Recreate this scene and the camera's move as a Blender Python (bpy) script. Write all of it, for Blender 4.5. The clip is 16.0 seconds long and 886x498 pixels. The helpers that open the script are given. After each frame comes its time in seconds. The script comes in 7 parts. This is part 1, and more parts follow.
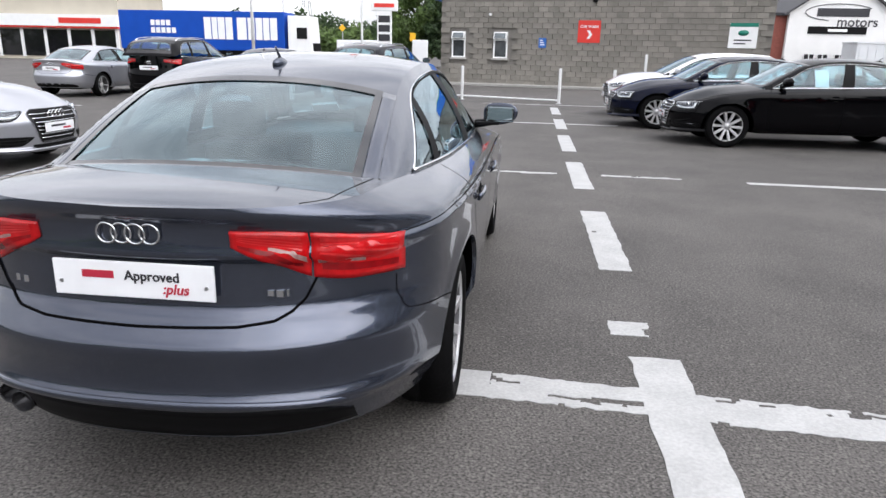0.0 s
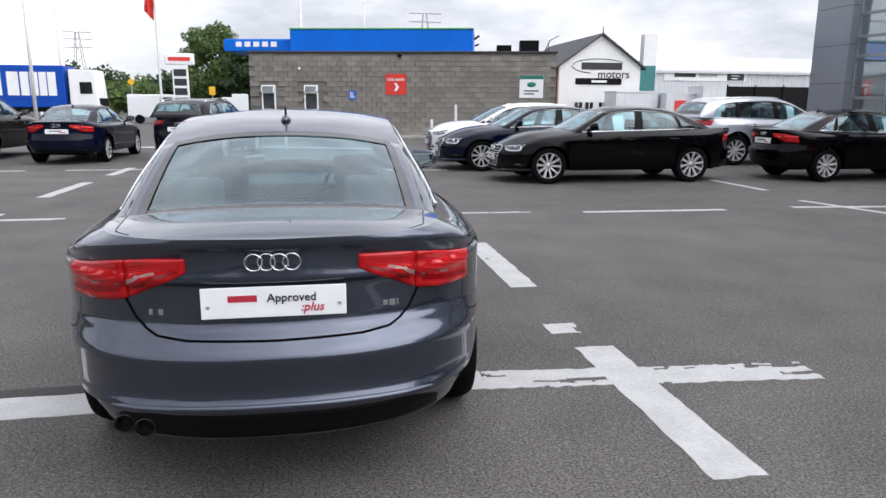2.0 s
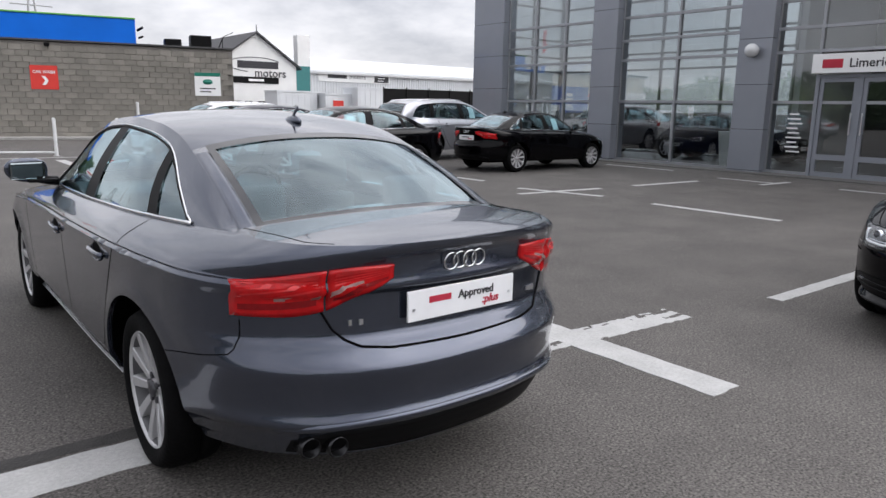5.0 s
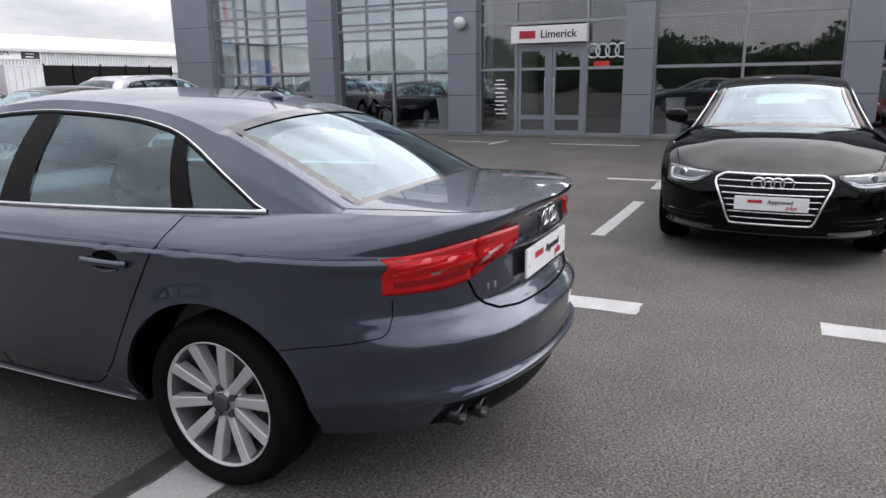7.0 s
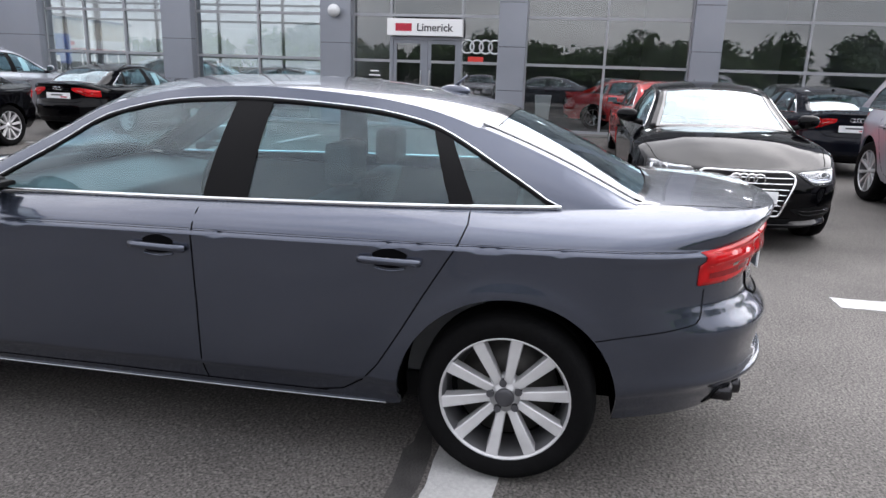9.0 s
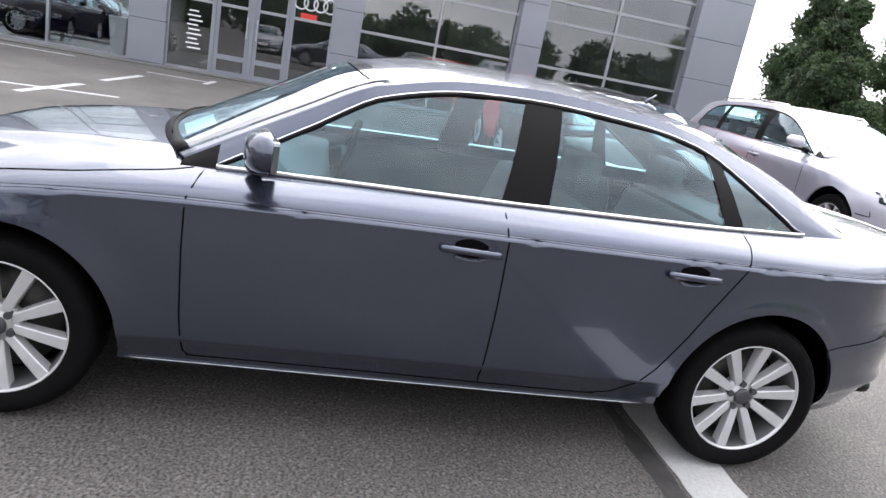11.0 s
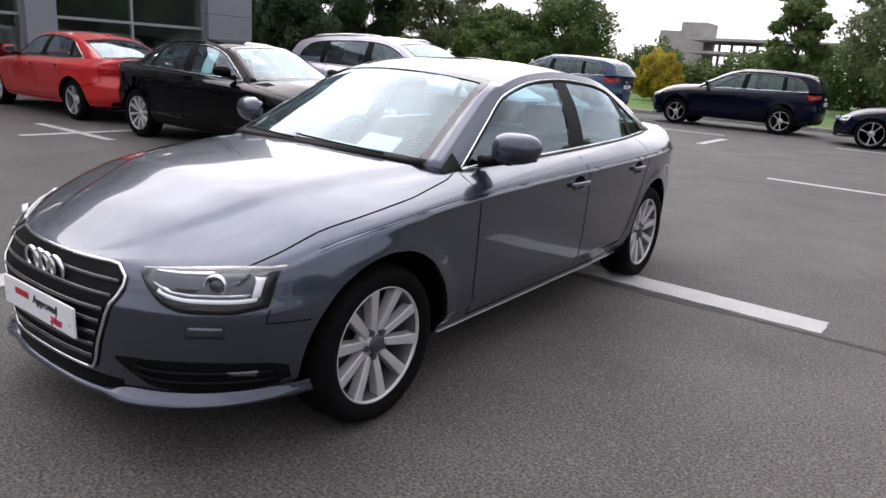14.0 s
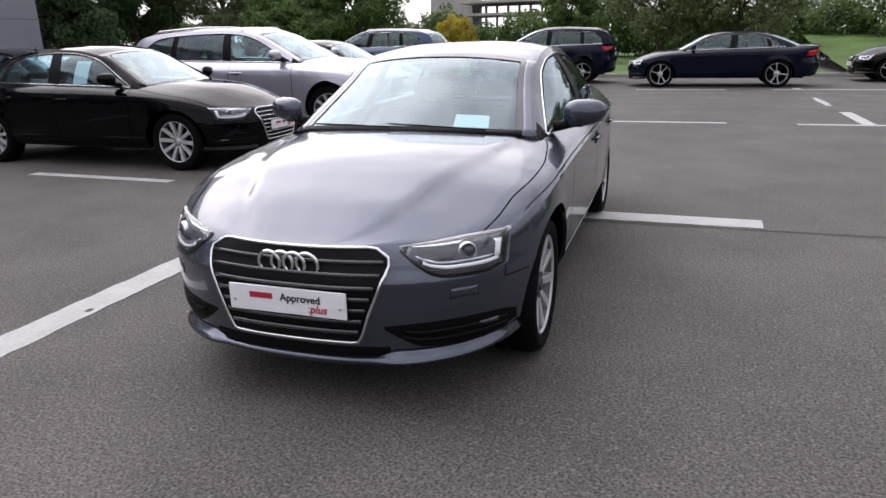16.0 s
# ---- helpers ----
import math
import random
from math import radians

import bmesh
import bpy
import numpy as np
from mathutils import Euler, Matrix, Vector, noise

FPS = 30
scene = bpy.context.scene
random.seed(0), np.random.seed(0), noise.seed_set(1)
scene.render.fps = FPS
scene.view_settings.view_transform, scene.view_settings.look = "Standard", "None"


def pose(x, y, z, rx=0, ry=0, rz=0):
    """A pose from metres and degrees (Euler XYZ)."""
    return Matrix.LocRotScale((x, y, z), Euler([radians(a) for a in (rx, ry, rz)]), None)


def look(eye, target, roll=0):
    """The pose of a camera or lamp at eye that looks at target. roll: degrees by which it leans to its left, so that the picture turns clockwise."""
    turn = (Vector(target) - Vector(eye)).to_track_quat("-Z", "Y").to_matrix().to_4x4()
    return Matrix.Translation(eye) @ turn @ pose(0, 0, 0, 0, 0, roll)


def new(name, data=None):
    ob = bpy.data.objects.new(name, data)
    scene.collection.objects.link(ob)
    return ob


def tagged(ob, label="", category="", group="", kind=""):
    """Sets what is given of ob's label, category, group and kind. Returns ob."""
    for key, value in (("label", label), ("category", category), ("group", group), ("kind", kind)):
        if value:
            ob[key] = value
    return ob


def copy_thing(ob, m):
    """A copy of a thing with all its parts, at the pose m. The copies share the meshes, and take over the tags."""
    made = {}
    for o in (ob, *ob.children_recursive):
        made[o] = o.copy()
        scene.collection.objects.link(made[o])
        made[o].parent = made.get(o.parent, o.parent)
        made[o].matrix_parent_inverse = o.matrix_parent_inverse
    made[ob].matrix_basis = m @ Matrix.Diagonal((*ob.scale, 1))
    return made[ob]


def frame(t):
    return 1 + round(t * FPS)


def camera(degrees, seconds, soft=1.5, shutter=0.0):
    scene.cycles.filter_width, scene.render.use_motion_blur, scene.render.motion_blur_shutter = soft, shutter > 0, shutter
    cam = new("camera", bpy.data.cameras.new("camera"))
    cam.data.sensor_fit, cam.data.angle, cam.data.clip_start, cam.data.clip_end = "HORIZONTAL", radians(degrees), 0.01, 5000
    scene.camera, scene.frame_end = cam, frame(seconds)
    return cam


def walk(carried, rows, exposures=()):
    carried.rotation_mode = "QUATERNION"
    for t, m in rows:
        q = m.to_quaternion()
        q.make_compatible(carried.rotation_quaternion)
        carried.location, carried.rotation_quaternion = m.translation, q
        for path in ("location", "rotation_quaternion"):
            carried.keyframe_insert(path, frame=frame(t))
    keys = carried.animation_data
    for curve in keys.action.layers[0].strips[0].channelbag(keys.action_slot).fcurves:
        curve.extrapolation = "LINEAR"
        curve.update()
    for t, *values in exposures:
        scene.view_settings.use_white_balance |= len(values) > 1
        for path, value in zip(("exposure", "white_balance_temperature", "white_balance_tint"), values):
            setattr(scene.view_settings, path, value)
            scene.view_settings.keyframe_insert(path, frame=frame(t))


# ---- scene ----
cam = camera(65.3, 16.0)
PATH = [
    (0, (1.104, -2.718, 1.444), (0.882, -0.808, 0.893), 1.2),
    (0.5, (0.856, -2.862, 1.433), (0.849, -0.928, 0.924), -0.2),
    (1, (0.645, -3.061, 1.451), (0.8, -1.125, 0.976), -1.9),
    (1.5, (0.412, -3.268, 1.486), (0.681, -1.332, 1.062), -0.3),
    (2, (0.178, -3.303, 1.456), (0.513, -1.374, 1.048), 0.3),
    (2.5, (-0.083, -3.271, 1.464), (0.351, -1.356, 1.087), 1.2),
    (3, (-0.43, -3.289, 1.466), (0.181, -1.425, 1.076), 0.0),
    (3.5, (-0.7, -3.237, 1.456), (0.042, -1.418, 1.077), 0.9),
    (4, (-0.971, -3.103, 1.458), (-0.016, -1.39, 1.066), -0.7),
    (4.2, (-1.082, -3.046, 1.452), (-0.087, -1.358, 1.055), 0.6),
    (6.3, (-2.284, -2.179, 1.454), (-0.684, -1.057, 1.03), -2.2),
    (6.5, (-2.371, -2.075, 1.466), (-0.729, -1.016, 1.039), -1.5),
    (7, (-2.542, -1.714, 1.435), (-0.79, -0.872, 0.964), -0.8),
    (7.5, (-2.74, -1.377, 1.437), (-0.962, -0.613, 0.931), -0.5),
    (8, (-2.965, -1.007, 1.473), (-1.132, -0.395, 0.955), 0.7),
    (8.5, (-3.043, -0.593, 1.46), (-1.159, -0.121, 0.983), 1.0),
    (9, (-3.125, -0.162, 1.455), (-1.217, 0.175, 0.961), 1.9),
    (9.5, (-3.222, 0.323, 1.476), (-1.299, 0.522, 0.966), 2.2),
    (10, (-3.168, 0.811, 1.451), (-1.254, 0.839, 0.872), 0.7),
    (10.2, (-3.166, 1.019, 1.444), (-1.25, 0.972, 0.873), 4.2),
    (12.3, (-3.155, 3.195, 1.392), (-1.439, 2.317, 0.856), 5.2),
    (12.5, (-3.088, 3.398, 1.384), (-1.417, 2.445, 0.838), 3.8),
    (13, (-2.918, 3.868, 1.388), (-1.375, 2.717, 0.845), 4.9),
    (13.5, (-2.758, 4.295, 1.419), (-1.498, 2.846, 0.862), 5.9),
    (14, (-2.499, 4.706, 1.424), (-1.375, 3.141, 0.889), 4.0),
    (14.5, (-2.211, 5.101, 1.419), (-1.226, 3.44, 0.897), 2.9),
    (15, (-1.947, 5.415, 1.41), (-1.084, 3.694, 0.867), 5.0),
    (15.5, (-1.668, 5.659, 1.449), (-0.89, 3.897, 0.91), 2.6),
    (16, (-1.415, 5.888, 1.461), (-0.796, 4.079, 0.874), -1.3),
]
EXPOSURES = ((0.0, .18, 6450, 11), (2.5, -.05, 6350, 11), (4.0, -.13, 6450, 11), (7.0, .0, 6550, 13), (8.0, .35, 6500, 12), (8.5, .42, 6450, 12), (9.0, .55, 6450, 12), (10.0, 1.05, 6550, 12), (12.4, .60, 6400, 14), (13.5, .22, 6500, 16), (14.5, -.22, 6550, 16), (16.0, -.19, 6550, 16))
walk(cam, [(t, look(eye, target, roll)) for t, eye, target, roll in PATH], EXPOSURES)


# ---- light ----
world = bpy.data.worlds.new("overcast_sky")
scene.world = world
world.use_nodes = True
wn, wl = world.node_tree.nodes, world.node_tree.links
wn.clear()
w_out, w_bg = wn.new("ShaderNodeOutputWorld"), wn.new("ShaderNodeBackground")
sky = wn.new("ShaderNodeTexSky")
sky.sky_type, sky.sun_disc = "NISHITA", False
SUN_WAY = Vector((0.66, -0.42, 0.62)).normalized()      # towards the sun behind thin cloud
sky.sun_elevation, sky.sun_rotation = math.asin(SUN_WAY.z), math.atan2(SUN_WAY.x, SUN_WAY.y)
sky.dust_density, sky.air_density = 2.0, 1.0
SKY_STRENGTH = 0.12
CLOUD = (9.4, 9.4, 9.7, 1)        # bright cloud layer in the sky texture's own units
w_tc, w_map = wn.new("ShaderNodeTexCoord"), wn.new("ShaderNodeMapping")
w_map.inputs["Scale"].default_value = (1.0, 1.0, 2.6)
w_noise = wn.new("ShaderNodeTexNoise")
w_noise.inputs["Scale"].default_value, w_noise.inputs["Detail"].default_value = 2.6, 6.0
w_noise.inputs["Roughness"].default_value = 0.62
w_ramp = wn.new("ShaderNodeValToRGB")
w_ramp.color_ramp.elements[0].position, w_ramp.color_ramp.elements[1].position = 0.34, 0.66
w_ramp.color_ramp.elements[0].color, w_ramp.color_ramp.elements[1].color = (0.60, 0.62, 0.66, 1), (1.2, 1.2, 1.2, 1)
w_cloud = wn.new("ShaderNodeMix")
w_cloud.data_type, w_cloud.blend_type = "RGBA", "MULTIPLY"
w_cloud.inputs["Factor"].default_value = 1.0
w_cloud.inputs["A"].default_value = CLOUD
w_mix = wn.new("ShaderNodeMix")
w_mix.data_type = "RGBA"
w_mix.inputs["Factor"].default_value = 0.86
wl.new(w_tc.outputs["Generated"], w_map.inputs["Vector"])
wl.new(w_map.outputs["Vector"], w_noise.inputs["Vector"])
wl.new(w_noise.outputs["Fac"], w_ramp.inputs["Fac"])
wl.new(w_ramp.outputs["Color"], w_cloud.inputs["B"])
# thin cloud is brighter round the hidden sun
w_dot = wn.new("ShaderNodeVectorMath")
w_dot.operation = "DOT_PRODUCT"
w_dot.inputs[1].default_value = SUN_WAY
w_near = wn.new("ShaderNodeMapRange")
w_near.inputs["From Min"].default_value, w_near.inputs["From Max"].default_value = -0.1, 1.0
w_near.inputs["To Min"].default_value, w_near.inputs["To Max"].default_value = 0.0, 1.0
w_pow, w_gain = wn.new("ShaderNodeMath"), wn.new("ShaderNodeMath")
w_pow.operation, w_gain.operation = "POWER", "MULTIPLY_ADD"
w_pow.inputs[1].default_value = 2.6
w_gain.inputs[1].default_value, w_gain.inputs[2].default_value = 1.5, 1.0
w_glow = wn.new("ShaderNodeMix")
w_glow.data_type, w_glow.blend_type = "RGBA", "MULTIPLY"
w_glow.inputs["Factor"].default_value = 1.0
wl.new(w_tc.outputs["Generated"], w_dot.inputs[0])
wl.new(w_dot.outputs["Value"], w_near.inputs["Value"])
wl.new(w_near.outputs["Result"], w_pow.inputs[0])
wl.new(w_pow.outputs[0], w_gain.inputs[0])
wl.new(w_cloud.outputs["Result"], w_glow.inputs["A"])
w_sep, w_zen, w_mul = wn.new("ShaderNodeSeparateXYZ"), wn.new("ShaderNodeMapRange"), wn.new("ShaderNodeMath")
w_zen.inputs["From Min"].default_value, w_zen.inputs["From Max"].default_value = 0.08, 0.9
w_zen.inputs["To Min"].default_value, w_zen.inputs["To Max"].default_value = 1.0, 1.45
w_mul.operation = "MULTIPLY"
wl.new(w_tc.outputs["Generated"], w_sep.inputs[0])
wl.new(w_sep.outputs["Z"], w_zen.inputs["Value"])
wl.new(w_zen.outputs["Result"], w_mul.inputs[0])
wl.new(w_gain.outputs[0], w_mul.inputs[1])
wl.new(w_mul.outputs[0], w_glow.inputs["B"])
wl.new(sky.outputs["Color"], w_mix.inputs["A"])
wl.new(w_glow.outputs["Result"], w_mix.inputs["B"])
wl.new(w_mix.outputs["Result"], w_bg.inputs["Color"])
w_bg.inputs["Strength"].default_value = SKY_STRENGTH
wl.new(w_bg.outputs["Background"], w_out.inputs["Surface"])

sun_data = bpy.data.lights.new("sun", "SUN")
sun_data.energy, sun_data.angle, sun_data.color = 1.3, radians(90), (1.0, 0.96, 0.9)
sun = new("sun", sun_data)
sun.matrix_world = look(SUN_WAY * 60, (0, 0, 0))


# ---- materials ----
def mat(name, color, rough=0.5, metal=0.0, coat=0.0, vary=0.0, vscale=6.0, bump=0.0, bscale=200.0, emit=None, fine=0.0, fscale=300.0, coat_rough=0.03, spec=0.5, island=0.0):
    """A Principled surface with colour variation at two scales and fine relief."""
    m = bpy.data.materials.new(name)
    m.use_nodes = True
    n, l = m.node_tree.nodes, m.node_tree.links
    b = n["Principled BSDF"]
    b.inputs["Base Color"].default_value = (*color, 1)
    b.inputs["Roughness"].default_value, b.inputs["Metallic"].default_value = rough, metal
    b.inputs["Coat Weight"].default_value, b.inputs["Coat Roughness"].default_value = coat, coat_rough
    b.inputs["Specular IOR Level"].default_value = spec
    if emit:
        b.inputs["Emission Color"].default_value = (*emit[0], 1)
        b.inputs["Emission Strength"].default_value = emit[1]
    tc = n.new("ShaderNodeTexCoord")
    last = None
    for amount, sc, det in ((vary, vscale, 5.0), (fine, fscale, 2.0)):
        if amount <= 0:
            continue
        t, r, x = n.new("ShaderNodeTexNoise"), n.new("ShaderNodeMapRange"), n.new("ShaderNodeMix")
        t.inputs["Scale"].default_value, t.inputs["Detail"].default_value = sc, det
        r.inputs["From Min"].default_value, r.inputs["From Max"].default_value = 0.3, 0.7
        r.inputs["To Min"].default_value, r.inputs["To Max"].default_value = 1 - amount, 1 + amount
        x.data_type, x.blend_type = "RGBA", "MULTIPLY"
        x.inputs["Factor"].default_value = 1.0
        l.new(tc.outputs["Object"], t.inputs["Vector"])
        l.new(t.outputs["Fac"], r.inputs["Value"])
        l.new(r.outputs["Result"], x.inputs["B"])
        if last:
            l.new(last, x.inputs["A"])
        else:
            x.inputs["A"].default_value = (*color, 1)
        last = x.outputs["Result"]
    if island > 0:
        o, r, x = n.new("ShaderNodeObjectInfo"), n.new("ShaderNodeMapRange"), n.new("ShaderNodeMix")
        g = n.new("ShaderNodeNewGeometry")
        a = n.new("ShaderNodeMath")
        a.operation = "ADD"
        f = n.new("ShaderNodeMath")
        f.operation = "FRACT"
        l.new(o.outputs["Random"], a.inputs[0])
        l.new(g.outputs["Random Per Island"], a.inputs[1])
        l.new(a.outputs[0], f.inputs[0])
        r.inputs["To Min"].default_value, r.inputs["To Max"].default_value = 1 - island, 1 + island
        x.data_type, x.blend_type = "RGBA", "MULTIPLY"
        x.inputs["Factor"].default_value = 1.0
        l.new(f.outputs[0], r.inputs["Value"])
        l.new(r.outputs["Result"], x.inputs["B"])
        if last:
            l.new(last, x.inputs["A"])
        else:
            x.inputs["A"].default_value = (*color, 1)
        last = x.outputs["Result"]
    if last:
        l.new(last, b.inputs["Base Color"])
    if bump > 0:
        t, p = n.new("ShaderNodeTexNoise"), n.new("ShaderNodeBump")
        t.inputs["Scale"].default_value, t.inputs["Detail"].default_value = bscale, 3.0
        p.inputs["Strength"].default_value, p.inputs["Distance"].default_value = bump, 0.01
        l.new(tc.outputs["Object"], t.inputs["Vector"])
        l.new(t.outputs["Fac"], p.inputs["Height"])
        l.new(p.outputs["Normal"], b.inputs["Normal"])
    return m


def glass(name, tint, rough=0.0, f0=0.045, gain=1.0, sheen=(1.0, 1.0, 1.0)):
    """Thin tinted pane: it lets light straight through and mirrors more at a slant, alike from both sides."""
    m = bpy.data.materials.new(name)
    m.use_nodes = True
    n, l = m.node_tree.nodes, m.node_tree.links
    n.clear()
    o, x = n.new("ShaderNodeOutputMaterial"), n.new("ShaderNodeMixShader")
    t, g, f = n.new("ShaderNodeBsdfTransparent"), n.new("ShaderNodeBsdfGlossy"), n.new("ShaderNodeLayerWeight")
    t.inputs["Color"].default_value = (*tint, 1)
    g.inputs["Roughness"].default_value = rough
    g.inputs["Color"].default_value = (*sheen, 1)
    f.inputs["Blend"].default_value = 0.5
    five, k = n.new("ShaderNodeMath"), n.new("ShaderNodeMath")
    five.operation, k.operation, k.use_clamp = "POWER", "MULTIPLY_ADD", True
    five.inputs[1].default_value = 3.0          # two surfaces of one pane
    k.inputs[1].default_value, k.inputs[2].default_value = min(1.0, gain) * (1 - f0), f0 * gain
    l.new(f.outputs["Facing"], five.inputs[0])
    l.new(five.outputs[0], k.inputs[0])
    l.new(k.outputs[0], x.inputs["Fac"])
    l.new(t.outputs["BSDF"], x.inputs[1])
    l.new(g.outputs["BSDF"], x.inputs[2])
    l.new(x.outputs["Shader"], o.inputs["Surface"])
    return m


def asphalt_material():
    m = bpy.data.materials.new("asphalt")
    m.use_nodes = True
    n, l = m.node_tree.nodes, m.node_tree.links
    b = n["Principled BSDF"]
    tc = n.new("ShaderNodeTexCoord")
    big, mid, fine = (n.new("ShaderNodeTexNoise") for _ in range(3))
    for t, s, d in ((big, 0.22, 4), (mid, 1.3, 8), (fine, 84.0, 4)):
        t.inputs["Scale"].default_value, t.inputs["Detail"].default_value = s, d
        l.new(tc.outputs["Object"], t.inputs["Vector"])
    stone = n.new("ShaderNodeTexVoronoi")
    stone.inputs["Scale"].default_value = 110.0
    l.new(tc.outputs["Object"], stone.inputs["Vector"])
    last = None
    for t, lo, hi, a, c in ((big, 0.35, 0.65, 0.86, 1.14), (mid, 0.3, 0.7, 0.76, 1.24), (fine, 0.32, 0.68, 0.22, 1.85)):
        r, x = n.new("ShaderNodeMapRange"), n.new("ShaderNodeMix")
        for key, v in (("From Min", lo), ("From Max", hi), ("To Min", a), ("To Max", c)):
            r.inputs[key].default_value = v
        x.data_type, x.blend_type = "RGBA", "MULTIPLY"
        x.inputs["Factor"].default_value = 1.0
        l.new(t.outputs["Fac"], r.inputs["Value"])
        l.new(r.outputs["Result"], x.inputs["B"])
        if last:
            l.new(last, x.inputs["A"])
        else:
            x.inputs["A"].default_value = (0.071, 0.0655, 0.061, 1)
        last = x.outputs["Result"]
    # pale stone chips
    chip, x = n.new("ShaderNodeMapRange"), n.new("ShaderNodeMix")
    for key, v in (("From Min", 0.85), ("From Max", 0.97), ("To Min", 0.0), ("To Max", 0.6)):
        chip.inputs[key].default_value = v
    sep = n.new("ShaderNodeSeparateColor")
    l.new(stone.outputs["Color"], sep.inputs["Color"])
    l.new(sep.outputs["Red"], chip.inputs["Value"])
    x.data_type = "RGBA"
    x.inputs["B"].default_value = (0.18, 0.168, 0.155, 1)
    l.new(chip.outputs["Result"], x.inputs["Factor"])
    l.new(last, x.inputs["A"])
    l.new(x.outputs["Result"], b.inputs["Base Color"])
    b.inputs["Roughness"].default_value = 0.82
    p = n.new("ShaderNodeBump")
    p.inputs["Strength"].default_value, p.inputs["Distance"].default_value = 0.6, 0.006
    l.new(fine.outputs["Fac"], p.inputs["Height"])
    l.new(p.outputs["Normal"], b.inputs["Normal"])
    return m


ASPHALT = asphalt_material()
LINE = mat("road_paint", (0.40, 0.40, 0.395), 0.6, vary=0.10, vscale=5, bump=0.35, bscale=140, fine=0.10, fscale=60)
GREY_PAINT = mat("grey_metallic_paint", (0.058, 0.068, 0.096), 0.25, 0.80, 1.0, vary=0.05, vscale=1.5, fine=0.10, fscale=1500)
BLACK_PAINT = mat("black_paint", (0.0012, 0.0012, 0.0018), 0.05, 0.0, 0.0, vary=0.1, vscale=2, spec=0.16)
NAVY_PAINT = mat("navy_paint", (0.0025, 0.004, 0.014), 0.06, 0.0, 0.0, vary=0.1, vscale=2, spec=0.18)
BROWN_PAINT = mat("brown_black_paint", (0.006, 0.0042, 0.0038), 0.06, 0.0, 0.0, vary=0.1, vscale=2, spec=0.2)
BLUE_PAINT = mat("blue_paint", (0.006, 0.030, 0.085), 0.3, 0.3, .6, vary=0.1, vscale=2)
RED_PAINT = mat("red_paint", (0.55, 0.012, 0.012), 0.3, 0.1, 1.0, vary=0.08, vscale=2)
WHITE_PAINT = mat("white_car_paint", (0.74, 0.75, 0.77), 0.3, 0.0, 1.0, vary=0.04, vscale=2)
SILVER_PAINT = mat("silver_paint", (0.42, 0.43, 0.47), 0.32, 0.75, 1.0, vary=0.05, vscale=2)
LILAC_PAINT = mat("lilac_grey_paint", (0.46, 0.45, 0.52), 0.32, 0.6, 1.0, vary=0.05, vscale=2)
DARKGREY_PAINT = mat("dark_grey_paint", (0.005, 0.006, 0.010), 0.07, 0.0, 0.0, vary=0.06, vscale=2, spec=0.2)
TRIM_BLACK = mat("black_plastic", (0.003, 0.003, 0.0035), 0.5, spec=0.12, vary=0.15, vscale=8)
GLOSS_BLACK = mat("gloss_black", (0.008, 0.008, 0.01), 0.12, coat=0.6, vary=0.1)
# near-black of the joints; also paints shade at creases and in handle cups
SEAM_SHADE = mat("panel_gap", (0.002, 0.002, 0.0025), 0.8, spec=0.05)
CHROME = mat("chrome", (0.78, 0.79, 0.80), 0.14, 1.0, vary=0.05, vscale=10)
SATIN = mat("satin_aluminium", (0.62, 0.63, 0.65), 0.28, 1.0, vary=0.06, vscale=8)
ALLOY = mat("alloy_wheel_paint", (0.50, 0.50, 0.51), 0.34, 0.35, 0.5, vary=0.08, vscale=9)
DARK_ALLOY = mat("dark_hub", (0.055, 0.055, 0.062), 0.4, 0.3, vary=0.1)
RUBBER = mat("tyre_rubber", (0.003, 0.003, 0.0033), 0.8, spec=0.1, vary=0.25, vscale=14, bump=0.3, bscale=60)
# alloy darkened by colour, for the shade between the spokes
BARREL_SHADED = mat("shaded_wheel_barrel", (0.085, 0.085, 0.09), 0.45, 0.3, vary=0.15, vscale=9)
BRAKE = mat("brake_disc", (0.06, 0.058, 0.055), 0.5, 0.5, vary=0.3, vscale=20)
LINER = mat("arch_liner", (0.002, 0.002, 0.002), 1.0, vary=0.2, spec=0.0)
CAR_GLASS = glass("car_glass", (0.60, 0.80, 0.84), 0.0, 0.075, 1.0, (0.82, 0.95, 1.0))
LAMP_GLASS = glass("lamp_lens", (0.92, 0.94, 0.95), 0.0, 0.04, 0.5)
RED_LENS = mat("red_lens", (0.44, 0.004, 0.006), 0.2, spec=0.3, coat=0.3, vary=0.22, vscale=22)
RED_LENS_DARK = mat("dark_red_lens", (0.20, 0.002, 0.004), 0.2, spec=0.3, coat=0.3, vary=0.2, vscale=30)
CLEAR_LENS = mat("clear_lens", (0.30, 0.16, 0.15), 0.2, 0.2, coat=0.4, vary=0.3, vscale=60)
LAMP_SILVER = mat("lamp_reflector", (0.70, 0.72, 0.76), 0.2, 0.9, vary=0.15, vscale=20)
HEAD_INNER = mat("headlight_inner", (0.085, 0.088, 0.098), 0.25, 0.6, vary=0.25, vscale=25)
LAMP_DARK = mat("lamp_housing", (0.006, 0.006, 0.007), 0.3, spec=0.25, vary=0.2)
DRL = mat("daytime_lamp_strip", (0.93, 0.94, 0.96), 0.25, coat=0.6, vary=0.05)
PLATE = mat("plate_white", (0.78, 0.79, 0.81), 0.35, coat=0.3, vary=0.04, vscale=10)
INK = mat("ink_dark", (0.02, 0.02, 0.025), 0.6, vary=0.1)
INK_RED = mat("ink_red", (0.42, 0.015, 0.04), 0.6, vary=0.1)
